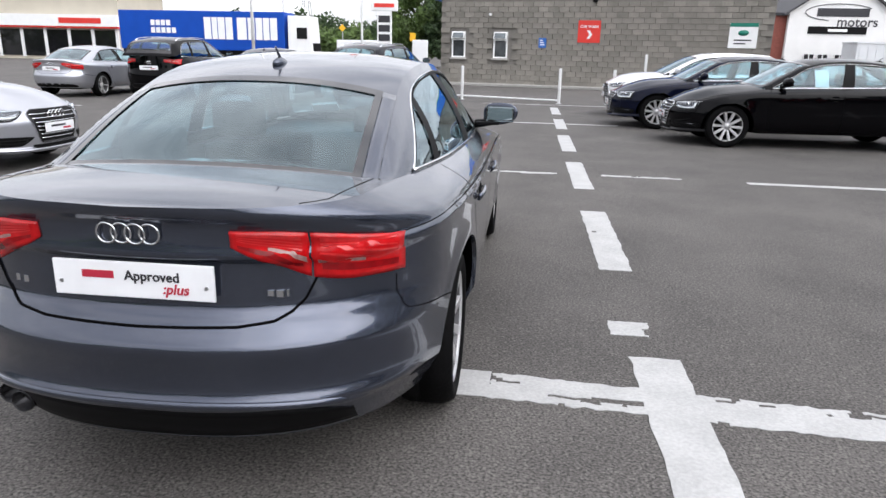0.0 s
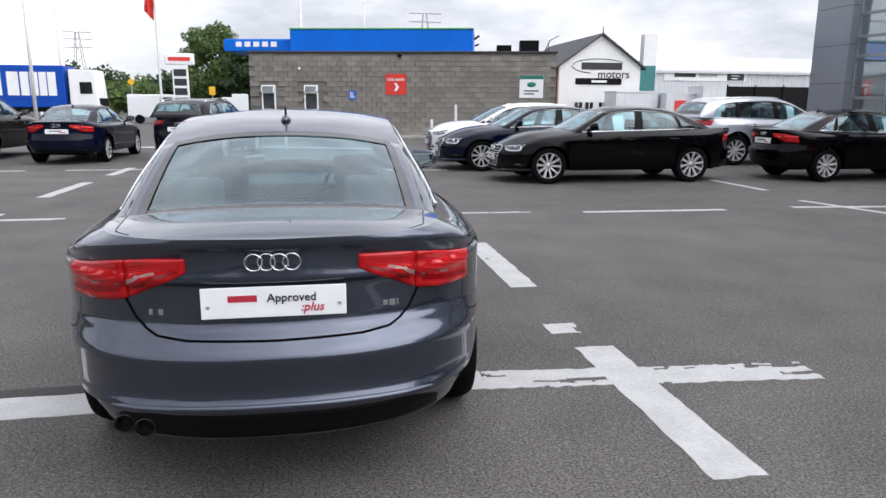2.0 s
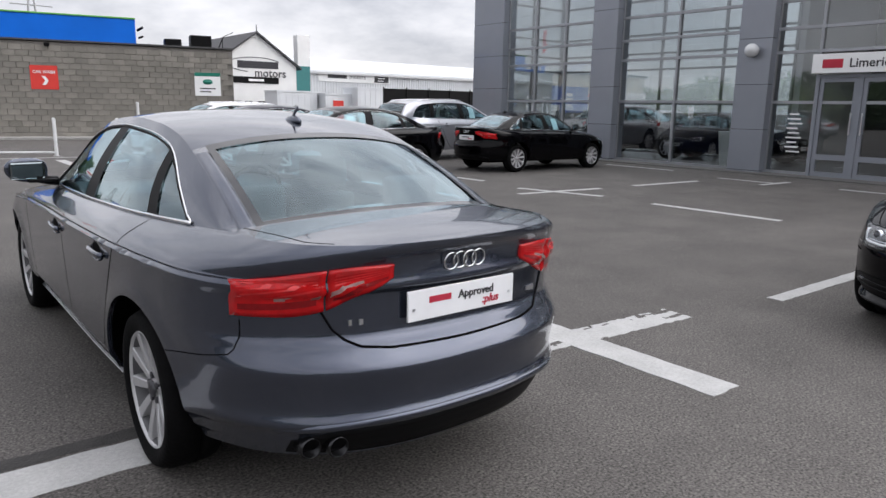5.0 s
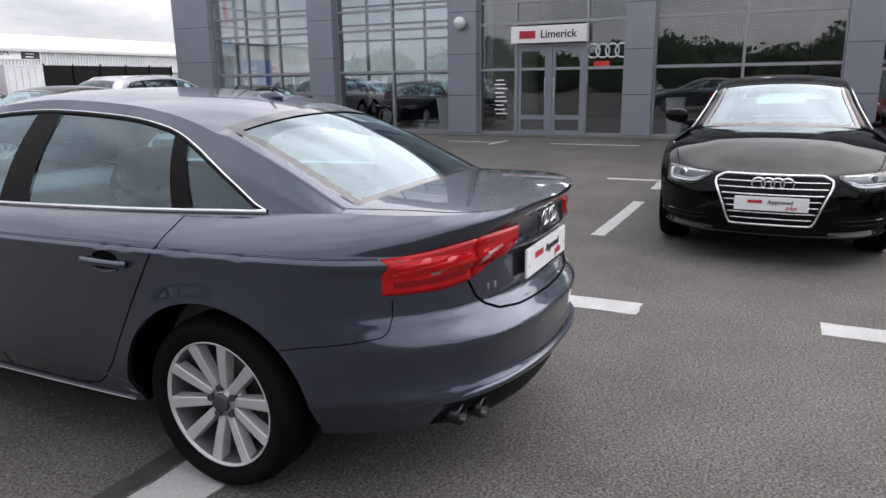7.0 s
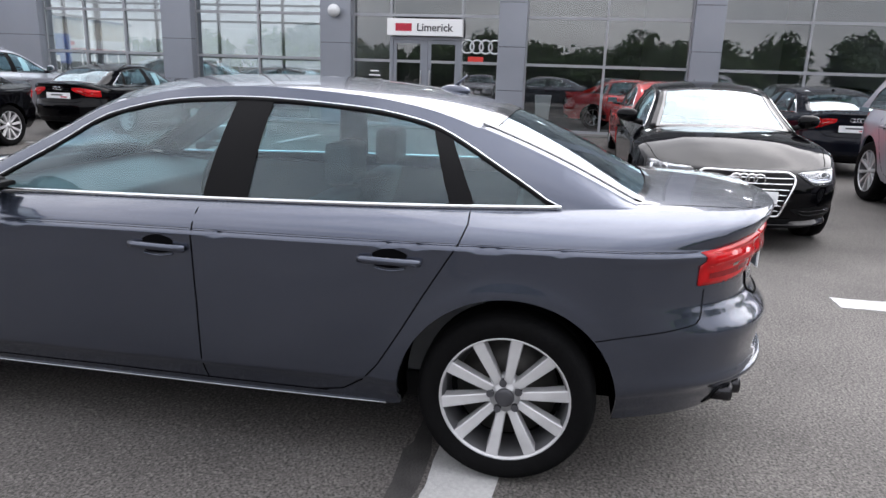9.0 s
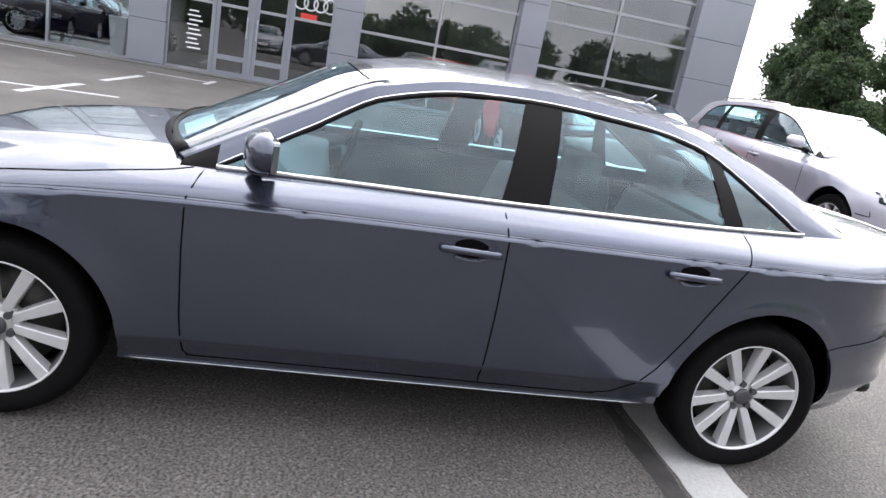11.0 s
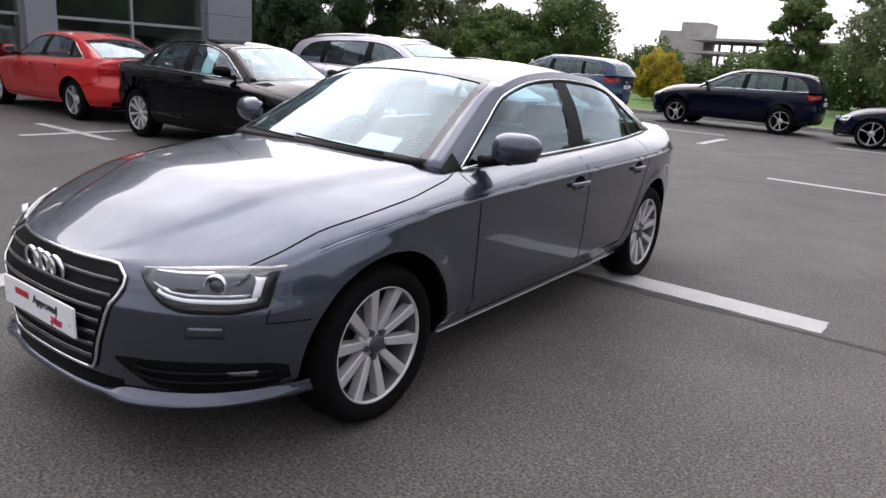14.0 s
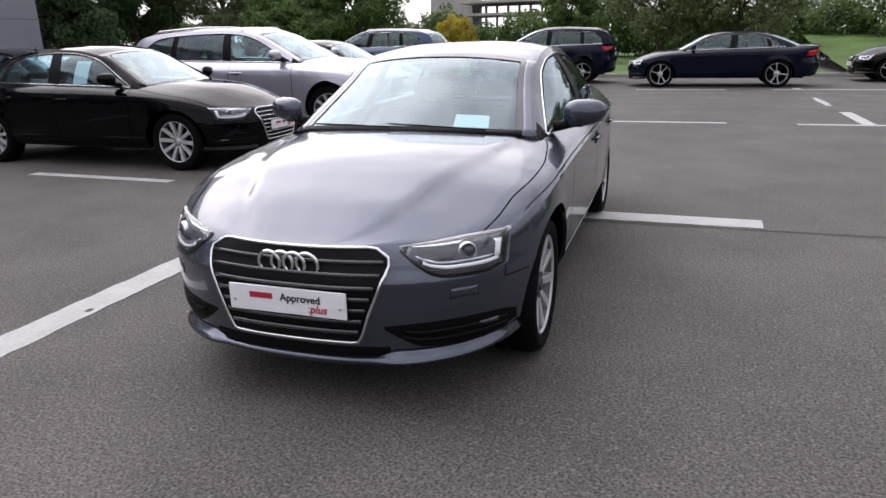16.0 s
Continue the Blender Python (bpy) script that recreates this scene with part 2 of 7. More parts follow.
HEADLINING = mat("pale_headlining", (0.30, 0.30, 0.295), 0.9, vary=0.08, vscale=6)
GRILLE_BAR = mat("dark_grille_bar", (0.07, 0.07, 0.074), 0.25, 0.6, 0.5, vary=0.1)
RED_LENS_LIGHT = mat("light_red_lens", (0.52, 0.018, 0.02), 0.2, spec=0.4, coat=0.4, vary=0.2, vscale=40)
CABIN = mat("cabin_cloth", (0.05, 0.05, 0.052), 0.85, vary=0.25, vscale=12, bump=0.3, bscale=300)
CABIN_GREY = mat("cabin_plastic", (0.065, 0.068, 0.072), 0.6, vary=0.15, vscale=9)
PAPER = mat("paper", (0.82, 0.82, 0.82), 0.7, vary=0.04)
MIRROR = mat("mirror_glass", (0.22, 0.25, 0.26), 0.02, 1.0)


# ---- mesh tools ----
def pch(*pairs):
    """Smooth monotone curve through (x, y) pairs."""
    xs, ys = np.array(pairs, float).T
    h = np.diff(xs)
    d = np.diff(ys) / h
    m = np.zeros(len(xs))
    for i in range(1, len(xs) - 1):
        if d[i - 1] * d[i] > 0:
            a, b = 2 * h[i] + h[i - 1], h[i] + 2 * h[i - 1]
            m[i] = (a + b) / (a / d[i - 1] + b / d[i])
    m[0], m[-1] = d[0], d[-1]

    def f(x):
        x = np.clip(np.asarray(x, float), xs[0], xs[-1])
        i = np.clip(np.searchsorted(xs, x) - 1, 0, len(xs) - 2)
        t = (x - xs[i]) / h[i]
        return ((1 + 2 * t) * (1 - t) ** 2 * ys[i] + t * (1 - t) ** 2 * h[i] * m[i]
                + t * t * (3 - 2 * t) * ys[i + 1] + t * t * (t - 1) * h[i] * m[i + 1])
    return f


def lin(*pairs):
    xs, ys = np.array(pairs, float).T
    return lambda x: np.interp(x, xs, ys)


def mesh_of(name, verts, faces, material, smooth=True, normals=None):
    me = bpy.data.meshes.new(name)
    me.from_pydata([tuple(map(float, v)) for v in verts], [], [tuple(map(int, f)) for f in faces])
    me.materials.append(material)
    if smooth:
        me.polygons.foreach_set("use_smooth", [True] * len(me.polygons))
    me.update()
    if normals is not None:
        me.normals_split_custom_set_from_vertices([tuple(map(float, n)) for n in normals])
    return me


def put(name, me, parent=None, label=""):
    ob = new(name, me)
    ob.parent = parent
    if label:
        ob["label"] = label
    return ob


def part(name, bm, material, parent, label="", smooth=False, bevel=0.0):
    """Links a bmesh as one mesh object under a thing or a part."""
    if bevel > 0:
        bmesh.ops.bevel(bm, geom=bm.edges[:], offset=bevel, segments=2, affect="EDGES", profile=0.6)
    me = bpy.data.meshes.new(name)
    bm.normal_update()
    bm.to_mesh(me)
    bm.free()
    me.materials.append(material)
    if smooth:
        me.polygons.foreach_set("use_smooth", [True] * len(me.polygons))
    return put(name, me, parent, label)


def thing(name, m, label, category, group="", kind=""):
    """An Empty at the base of a thing."""
    ob = new(name)
    ob.empty_display_size = 0.2
    ob.matrix_basis = m
    return tagged(ob, label, category, group, kind)


def box(bm, x0, x1, y0, y1, z0, z1):
    m = Matrix.LocRotScale(((x0 + x1) / 2, (y0 + y1) / 2, (z0 + z1) / 2), None, (abs(x1 - x0), abs(y1 - y0), abs(z1 - z0)))
    return bmesh.ops.create_cube(bm, size=1, matrix=m)["verts"]


def boxes(*spans):
    bm = bmesh.new()
    for s in spans:
        box(bm, *s)
    return bm


def rod(bm, a, b, r0, r1=None, n=10):
    a, b = Vector(a), Vector(b)
    m = Matrix.Translation((a + b) / 2) @ (b - a).to_track_quat("Z", "Y").to_matrix().to_4x4()
    return bmesh.ops.create_cone(bm, cap_ends=True, segments=n, radius1=r0, radius2=r0 if r1 is None else r1, depth=(b - a).length, matrix=m)["verts"]


def rods(*spans, n=10):
    bm = bmesh.new()
    for s in spans:
        rod(bm, *s, n=n)
    return bm


def sweep(points, ra, rb=None, n=8, closed=False, up=(0, 0, 1)):
    """A tube of oval section along points; ra lies along the side, rb along up."""
    rb = ra if rb is None else rb
    P = [Vector(p) for p in points]
    verts, faces = [], []
    for i, p in enumerate(P):
        a, b = P[i - 1] if (i or closed) else P[i], P[(i + 1) % len(P)] if (i < len(P) - 1 or closed) else P[i]
        d = (b - a).normalized()
        s = d.cross(Vector(up)).normalized()
        u = s.cross(d)
        for k in range(n):
            q = 2 * math.pi * k / n
            verts.append(p + s * ra * math.cos(q) + u * rb * math.sin(q))
    m = len(P)
    for i in range(m if closed else m - 1):
        j = (i + 1) % m
        for k in range(n):
            faces.append((i * n + k, i * n + (k + 1) % n, j * n + (k + 1) % n, j * n + k))
    if not closed:
        faces.append(tuple(range(n))[::-1])
        faces.append(tuple((m - 1) * n + k for k in range(n)))
    return verts, faces


def lathe(profile, n, axis="x"):
    """Turns (radius, along) pairs about the x axis."""
    verts, faces = [], []
    for r, a in profile:
        for k in range(n):
            q = 2 * math.pi * k / n
            verts.append((a, r * math.cos(q), r * math.sin(q)))
    for i in range(len(profile) - 1):
        for k in range(n):
            faces.append((i * n + k, (i + 1) * n + k, (i + 1) * n + (k + 1) % n, i * n + (k + 1) % n))
    return verts, faces


def text_mesh(body, size, material, name="lettering", extrude=0.0015, bold=0.0, shear=0.0):
    c = bpy.data.curves.new(name, "FONT")
    c.body, c.size, c.extrude, c.offset, c.shear = body, size, extrude, bold, shear
    c.align_x, c.align_y = "CENTER", "CENTER"
    c.resolution_u = 3
    ob = bpy.data.objects.new(name, c)
    me = bpy.data.meshes.new_from_object(ob)
    bpy.data.objects.remove(ob)
    bpy.data.curves.remove(c)
    me.materials.clear()
    me.materials.append(material)
    return me


# ---- cars ----
# One car is shaped in its own frame: rear axle at the origin, nose towards +y.
SEDAN = dict(
    zt=pch((-1.0, 1.015), (-.9, 1.018), (-.5, 1.012), (-.13, 1.0), (.6, .982), (1.2, .968), (2.16, .938), (2.6, .902), (3.0, .842), (3.25, .762), (3.45, .708), (3.6, .684), (3.72, .675)),
    zc=pch((-1.0, .87), (-.6, .885), (1.1, .872), (2.2, .85), (2.6, .828), (3.0, .775), (3.25, .70), (3.45, .645), (3.72, .60)),
    e=pch((-1.0, .60), (-.5, .635), (-.13, .69), (.5, .765), (1.2, .785), (2.16, .75), (2.6, .735), (3.2, .72), (3.7, .70)),
    zb=pch((-1.0, .275), (-.5, .262), (-.38, .255), (.4, .25), (2.4, .24), (3.2, .225), (3.45, .205), (3.72, .20)),
    W=pch((-1.0, .785), (-.6, .810), (-.3, .850), (0, .882), (.45, .906), (1.0, .913), (2.4, .910), (3.0, .907), (3.72, .885)),
    off=pch((0, -.078), (.10, -.052), (.172, -.030), (.19, -.0215), (.21, -.0195), (.5, -.006), (.8, 0), (1, .001)),
    yf=pch((.2, 3.62), (.25, 3.638), (.33, 3.645), (.45, 3.654), (.545, 3.654), (.562, 3.652), (.58, 3.642), (.61, 3.624), (.66, 3.604), (.69, 3.588), (.72, 3.565), (.8, 3.47)),
    yr=pch((.25, -.905), (.33, -.945), (.39, -.972), (.402, -.996), (.412, -1.002), (.425, -.998), (.452, -.984), (.47, -.982), (.52, -.988), (.588, -1.003), (.60, -1.004), (.612, -.998), (.655, -.962), (.668, -.952), (.68, -.946), (.705, -.928), (.73, -.925), (.83, -.925), (.848, -.927), (.858, -.946), (.868, -.949), (.90, -.944), (.935, -.940), (.952, -.940), (.972, -.952), (.988, -.966), (1.0, -.974), (1.06, -.975)),
    crown_f=pch((2.2, .05), (3.0, .070), (3.3, .066), (3.45, .036), (3.54, .012), (3.60, .001), (3.72, 0)),
    crown_r=pch((-1.0, 0), (-.96, .001), (-.90, .010), (-.8, .024), (-.4, .05)),
    rail_z=pch((-.5, .995), (-.40, 1.02), (-.30, 1.068), (-.11, 1.155), (.11, 1.24), (.38, 1.325), (.62, 1.362), (1.02, 1.382), (1.3, 1.366), (1.63, 1.298), (1.9, 1.16), (2.28, .952)),
    rail_x=pch((-.5, .615), (-.1, .585), (.4, .55), (1.0, .553), (1.63, .578), (2.28, .715)),
    top_z=pch((-.5, 1.02), (-.40, 1.06), (-.30, 1.112), (-.1, 1.215), (.2, 1.335), (.5, 1.395), (.95, 1.427), (1.3, 1.418), (1.63, 1.352), (1.9, 1.205), (2.28, .985)),
    bow=pch((-.5, -.10), (.2, -.05), (.6, 0), (1.2, .05), (1.6, .11), (2.28, .17)),
    dlo=pch((-.16, .99), (-.10, 1.03), (.04, 1.115), (.38, 1.283), (.62, 1.322), (1.04, 1.342), (1.3, 1.330), (1.63, 1.262), (1.87, 1.125), (2.18, .945)),
    dlo_y=(-.15, 2.17), back=-.5, screen=1.60, rearglass=(.17, -.44), pillars=((.955, 1.10, .99, 1.17), (.265, .335, .15, .24)),
    suv=False)
SUV = dict(SEDAN)
SUV.update(
    zt=pch((-1.0, 1.0), (-.5, .985), (.6, .965), (1.2, .955), (2.16, .935), (2.6, .912), (3.0, .875), (3.3, .82), (3.55, .765), (3.72, .73)),
    zc=pch((-1.0, .84), (1.1, .84), (2.2, .835), (2.6, .82), (3.0, .79), (3.3, .73), (3.72, .64)),
    e=pch((-1.0, .70), (-.5, .735), (.5, .775), (1.2, .785), (2.16, .755), (2.6, .745), (3.2, .73), (3.7, .71)),
    yr=pch((.25, -.88), (.33, -.94), (.5, -.98), (.6, -.985), (.64, -.96), (.8, -.94), (.95, -.93), (1.06, -.925)),
    yf=pch((.2, 3.60), (.25, 3.635), (.33, 3.66), (.45, 3.69), (.6, 3.69), (.70, 3.668), (.76, 3.62), (.85, 3.5)),
    rail_z=pch((-.93, 1.0), (-.85, 1.10), (-.72, 1.25), (-.55, 1.315), (0, 1.362), (.6, 1.383), (1.1, 1.372), (1.5, 1.292), (1.85, 1.15), (2.28, .95)),
    rail_x=pch((-.93, .70), (-.7, .60), (-.3, .585), (.6, .585), (1.5, .60), (2.28, .72)),
    top_z=pch((-.93, 1.0), (-.85, 1.115), (-.72, 1.29), (-.55, 1.355), (0, 1.405), (.6, 1.427), (1.1, 1.42), (1.5, 1.345), (1.85, 1.195), (2.28, .985)),
    bow=pch((-.93, -.06), (-.5, -.04), (.6, 0), (1.2, .05), (1.6, .11), (2.28, .17)),
    dlo=pch((-.62, .99), (-.55, 1.09), (-.40, 1.235), (-.2, 1.29), (.3, 1.325), (.9, 1.336), (1.25, 1.315), (1.5, 1.255), (1.85, 1.10), (2.18, .945)),
    dlo_y=(-.60, 2.17), back=-.93, screen=1.46, rearglass=(-.66, -.885), pillars=((.955, 1.09, .99, 1.14), (.02, .12, -.02, .10)),
    crown_r=pch((-1.0, .0), (-.9, .0)), suv=True)
RR, RF, PR, PF = 0.62, 0.85, 2.45, 2.5
ARCH = 0.390


class Shape:
    """The surface of a car: its flanks and ends by (along, height), its roof by rails."""

    def __init__(self, spec, wb=2.808):
        self.s, self.wb = spec, wb

    def half(self, y, z):
        s = self.s
        zb, zc, zt, e, W = s["zb"](y), s["zc"](y), s["zt"](y), s["e"](y), s["W"](y)
        u = np.clip((z - zb) / (zc - zb), 0, 1)
        low = W + s["off"](u)
        t = np.clip((z - zc) / np.maximum(zt - zc, 1e-4), 0, 1)
        high = e + (W - .013 - e) * (1 - t ** 1.8)
        x = np.where(z <= zc, low, high)
        for c in (0.0, self.wb):
            r = np.hypot(y - c, z - .325)
            x = x + .012 * np.exp(-((r - ARCH) / .055) ** 2) * (z > .3)
        return x

    def corner(self, z):
        """Radius and power of the tail's corners in plan: tighter towards the boot's lip."""
        k = np.clip((np.asarray(z, float) - .89) / .09, 0, 1) * (0 if self.s["suv"] else 1)
        k = k * k * (3 - 2 * k)
        return RR - .15 * k, PR + .5 * k

    def rear(self, th, z):
        r, p = self.corner(z)
        c, s = np.abs(np.cos(th)) ** (2 / p), np.abs(np.sin(th)) ** (2 / p)
        y = self.s["yr"](z) + r * (1 - c)
        return np.stack([self.half(y, z) * s, y, z], -1)

    def front(self, th, z):
        c, s = np.abs(np.cos(th)) ** (2 / PF), np.abs(np.sin(th)) ** (2 / PF)
        y = self.s["yf"](z) - RF * (1 - c)
        return np.stack([self.half(y, z) * s, y, z], -1)

    def on_end(self, x, z, nose):
        """The point of the tail or nose at sideways x and height z."""
        f = self.front if nose else self.rear
        x, z = np.broadcast_arrays(np.asarray(x, float), np.asarray(z, float))
        lo, hi = np.zeros(x.shape), np.full(x.shape, math.pi / 2)
        for _ in range(24):
            mid = (lo + hi) / 2
            less = f(mid, z)[..., 0] < np.abs(x)
            lo, hi = np.where(less, mid, lo), np.where(less, hi, mid)
        p = f(lo, z)
        p[..., 0] = np.abs(p[..., 0]) * np.where(x < 0, -1, 1)
        return p

    def line(self, x, z, nose, off=0.0):
        """Points along the tail or nose, moved outwards by off."""
        P = self.on_end(x, z, nose)
        P[..., 1] += off if nose else -off
        return [tuple(p) for p in P]

    def on_side(self, y, z):
        """The point of the flank at y and height z (positive x)."""
        y, z = np.broadcast_arrays(np.asarray(y, float), np.asarray(z, float))
        x = self.half(y, z)
        r_, p_ = self.corner(z)
        for c, R, p, sg in ((self.s["yr"](z), r_, p_, 1), (self.s["yf"](z), RF, PF, -1)):
            q = np.clip((y - c) * sg / R, 0, 1)
            x = x * np.maximum(1 - (1 - q) ** p, 0) ** (1 / p)
        return np.stack([x, y, z], -1)

    def on_cabin(self, y, z):
        """The point of the cabin's side at y and height z."""
        s = self.s
        y, z = np.broadcast_arrays(np.asarray(y, float), np.asarray(z, float))
        z0, z1 = s["zt"](y), np.maximum(s["rail_z"](y), s["zt"](y) + .004)
        t = np.clip((z - z0) / (z1 - z0), 0, 1)
        x = s["e"](y) + (s["rail_x"](y) - s["e"](y)) * t + .030 * np.sin(np.pi * t) * np.clip((z1 - z0) / .35, 0, 1)
        return np.stack([x, y, z], -1)

    def on_top(self, y, t):
        """The point of roof, windscreen or rear window at rail station y; t runs from -1 to 1 across."""
        s = self.s
        y, t = np.broadcast_arrays(np.asarray(y, float), np.asarray(t, float))
        zr, zc = s["rail_z"](y), s["top_z"](y)
        k = 1 - np.abs(t) ** 2.3
        return np.stack([s["rail_x"](y) * t, y + s["bow"](y) * k, zr + (zc - zr) * k], -1)


def normals_of(P):
    """Unit normals of a grid of points."""
    a, b = np.gradient(P, axis=0), np.gradient(P, axis=1)
    n = np.cross(a, b)
    return n / np.maximum(np.linalg.norm(n, axis=-1, keepdims=True), 1e-9)


def sheet(P, lift=0.0, skirt=0.0, outward=None, dome=0.0):
    """Verts and faces of a grid of points lifted along its normal, with its border drawn in as a skirt."""
    N = normals_of(P)
    if outward is not None and np.mean(N @ np.array(outward, float)) < 0:
        P, N = P[:, ::-1], -N[:, ::-1]
    a, b = P.shape[:2]
    k = np.full((a, b), lift)
    if dome:
        u, v = np.linspace(-1, 1, a)[:, None], np.linspace(-1, 1, b)[None]
        k = k + dome * (1 - u ** 4) * (1 - v ** 4)
    V = (P + N * k[..., None]).reshape(-1, 3)
    F = [(i * b + j, (i + 1) * b + j, (i + 1) * b + j + 1, i * b + j + 1) for i in range(a - 1) for j in range(b - 1)]
    verts = [tuple(v) for v in V]
    if skirt:
        ring = [(i, 0) for i in range(a)] + [(a - 1, j) for j in range(1, b)] + [(i, b - 1) for i in range(a - 2, -1, -1)] + [(0, j) for j in range(b - 2, 0, -1)]
        base = len(verts)
        for i, j in ring:
            verts.append(tuple(P[i, j] - N[i, j] * skirt))
        m = len(ring)
        for q in range(m):
            i, j = ring[q]
            i2, j2 = ring[(q + 1) % m]
            F.append((i * b + j, i2 * b + j2, base + (q + 1) % m, base + q)[::-1])
    return verts, F


def flip(verts):
    return [(-x, y, z) for x, y, z in verts]


def rev(faces):
    return [f[::-1] for f in faces]


def ruled(fn, u0, u1, lo, hi, nu, nv):
    """A grid of points of the surface fn(u, z) between the curves lo(u) and hi(u)."""
    u = np.linspace(u0, u1, nu)
    v = np.linspace(0, 1, nv)
    U = np.repeat(u[:, None], nv, 1)
    Z = np.array([lo(a) + (hi(a) - lo(a)) * v for a in u])
    return fn(U, Z)


def body_grid(sh, dense):
    """All painted skin of the lower body as one welded mesh: verts, faces and each face's region."""
    s = sh.s
    n_end = (18, 26) if dense else (9, 12)
    ny = 110 if dense else 46
    nl, nu = (64, 12) if dense else (11, 5)
    V, F, K = [], [], []
    seen = {}

    def vid(p):
        k = (round(p[0] / 3e-4), round(p[1] / 3e-4), round(p[2] / 3e-4))
        if k not in seen:
            seen[k] = len(V)
            V.append(p)
        return seen[k]

    stations = [("r", t) for t in np.linspace(0, math.pi / 2, n_end[0])]
    stations += [("s", t) for t in np.linspace(0, 1, ny)[1:-1]]
    stations += [("f", t) for t in np.linspace(math.pi / 2, 0, n_end[1])]
    levels = [("l", t) for t in np.linspace(0, 1, nl)] + [("u", t) for t in np.linspace(0, 1, nu + 1)[1:]]
    zone = np.array([{"r": 0, "s": 1, "f": 2}[z] for z, _ in stations])[:, None] + np.zeros(len(levels), int)
    Q = np.array([q for _, q in stations])[:, None] + np.zeros(len(levels))
    T = np.zeros(len(stations))[:, None] + np.array([t for _, t in levels])
    low = np.zeros(len(stations), bool)[:, None] | np.array([b == "l" for b, _ in levels])
    cf = np.where(Q < 1.5707, np.abs(np.cos(Q)), 0) ** (2 / PF)
    z = np.full(Q.shape, 0.6)
    for _ in range(6):
        yr, yf = s["yr"](z), s["yf"](z)
        r_, p_ = sh.corner(z)
        cr = np.where(Q < 1.5707, np.abs(np.cos(Q)), 0) ** (2 / p_)
        y = np.where(zone == 0, yr + r_ * (1 - cr), np.where(zone == 2, yf - RF * (1 - cf), yr + r_ + (yf - RF - yr - r_) * Q))
        zb, zc, zt = s["zb"](y), s["zc"](y), s["zt"](y)
        z = np.where(low, zb + (zc - zb) * T, zc + (zt - zc) * T)
    grid = np.where((zone == 0)[..., None], sh.rear(np.where(zone == 0, Q, 1.0), z), np.where((zone == 2)[..., None], sh.front(np.where(zone == 2, Q, 1.0), z), np.stack([sh.half(y, z), y, z], -1)))
    grid[..., 0] = np.where((zone != 1) & (Q < 1e-6), 0, grid[..., 0])
    # openings of the wheel arches
    cy = np.array([0.0, sh.wb])
    ids = {}
    for side in (1, -1):
        for i in range(len(stations)):
            for j in range(len(levels)):
                p = grid[i, j].copy()
                p[0] *= side
                ids[side, i, j] = vid(tuple(p))
        for i in range(len(stations) - 1):
            for j in range(len(levels) - 1):
                q = [grid[i, j], grid[i + 1, j], grid[i + 1, j + 1], grid[i, j + 1]]
                c = np.mean(q, 0)
                if c[0] > .6 and min(np.hypot(c[1] - a, c[2] - .325) for a in cy) < ARCH:
                    continue
                f = [ids[side, i, j], ids[side, i + 1, j], ids[side, i + 1, j + 1], ids[side, i, j + 1]]
                f = list(dict.fromkeys(f))
                if len(f) < 3:
                    continue
                F.append(f if side > 0 else f[::-1])
                K.append(("flank", c * np.array([side, 1, 1]), stations[i][0]))
    # vertices left at the edge of an opening are drawn onto its circle
    V = np.array(V)
    count = {}
    for f in F:
        for p, q in zip(f, f[1:] + f[:1]):
            k = (min(p, q), max(p, q))
            count[k] = count.get(k, 0) + 1
    rim_verts = {v for k, c in count.items() if c == 1 for v in k}
    for i in rim_verts:
        if abs(V[i, 0]) < .6:
            continue
        for a in cy:
            r = math.hypot(V[i, 1] - a, V[i, 2] - .325)
            if r < ARCH + (.055 if dense else .11) and (V[i, 2] > .235 or r < ARCH + .01):
                k = ARCH / max(r, 1e-6)
                y, z = a + (V[i, 1] - a) * k, .325 + (V[i, 2] - .325) * k
                V[i] = (math.copysign(float(sh.on_side(y, z)[0]), V[i, 0]), y, max(z, .2))
    V = [tuple(v) for v in V]
    # bonnet and boot decks between the upper edges
    nd = 44 if dense else 12
    suv_ = s["suv"]
    top = len(levels) - 1
    for zone, limit, crown in (("f", 2.28, s["crown_f"]), ("r", s["back"] + (.16 if not s["suv"] else 0), s["crown_r"])):
        rows = [i for i in range(len(stations)) if (grid[i, top, 1] >= limit if zone == "f" else grid[i, top, 1] <= limit)]
        if len(rows) < 2:
            continue
        made = {}
        for i in rows:
            x0, y0, z0 = grid[i, top]
            h = float(crown(y0))
            for k in range(nd + 1):
                t = 2 * k / nd - 1
                if k in (0, nd) and not (zone == "r" and stations[i][0] == "r" and not suv_):
                    made[i, k] = ids[1 if t > 0 else -1, i, top]
                    continue
                b = 1 - abs(t) ** 2.2
                tc_ = .86 - .20 * (y0 - 2.3)
                ridge = (.0065 * (1 - math.tanh((abs(t) - tc_) / .035)) * min(1, max(0, (3.57 - y0) / .3)) * min(1, (1 - abs(t)) / .06)) if zone == "f" else 0
                bowed = y0 + (.0 if zone == "f" else -.012 * b)
                V.append((x0 * t, bowed, z0 + h * b + ridge))
                made[i, k] = len(V) - 1
        for i, i2 in zip(rows, rows[1:]):
            for k in range(nd):
                f = list(dict.fromkeys([made[i, k], made[i, k + 1], made[i2, k + 1], made[i2, k]]))
                if len(f) < 3:
                    continue
                c = np.mean([V[v] for v in f], 0)
                F.append(f)
                K.append(("bonnet" if zone == "f" else "boot", c, zone))
    return V, F, K


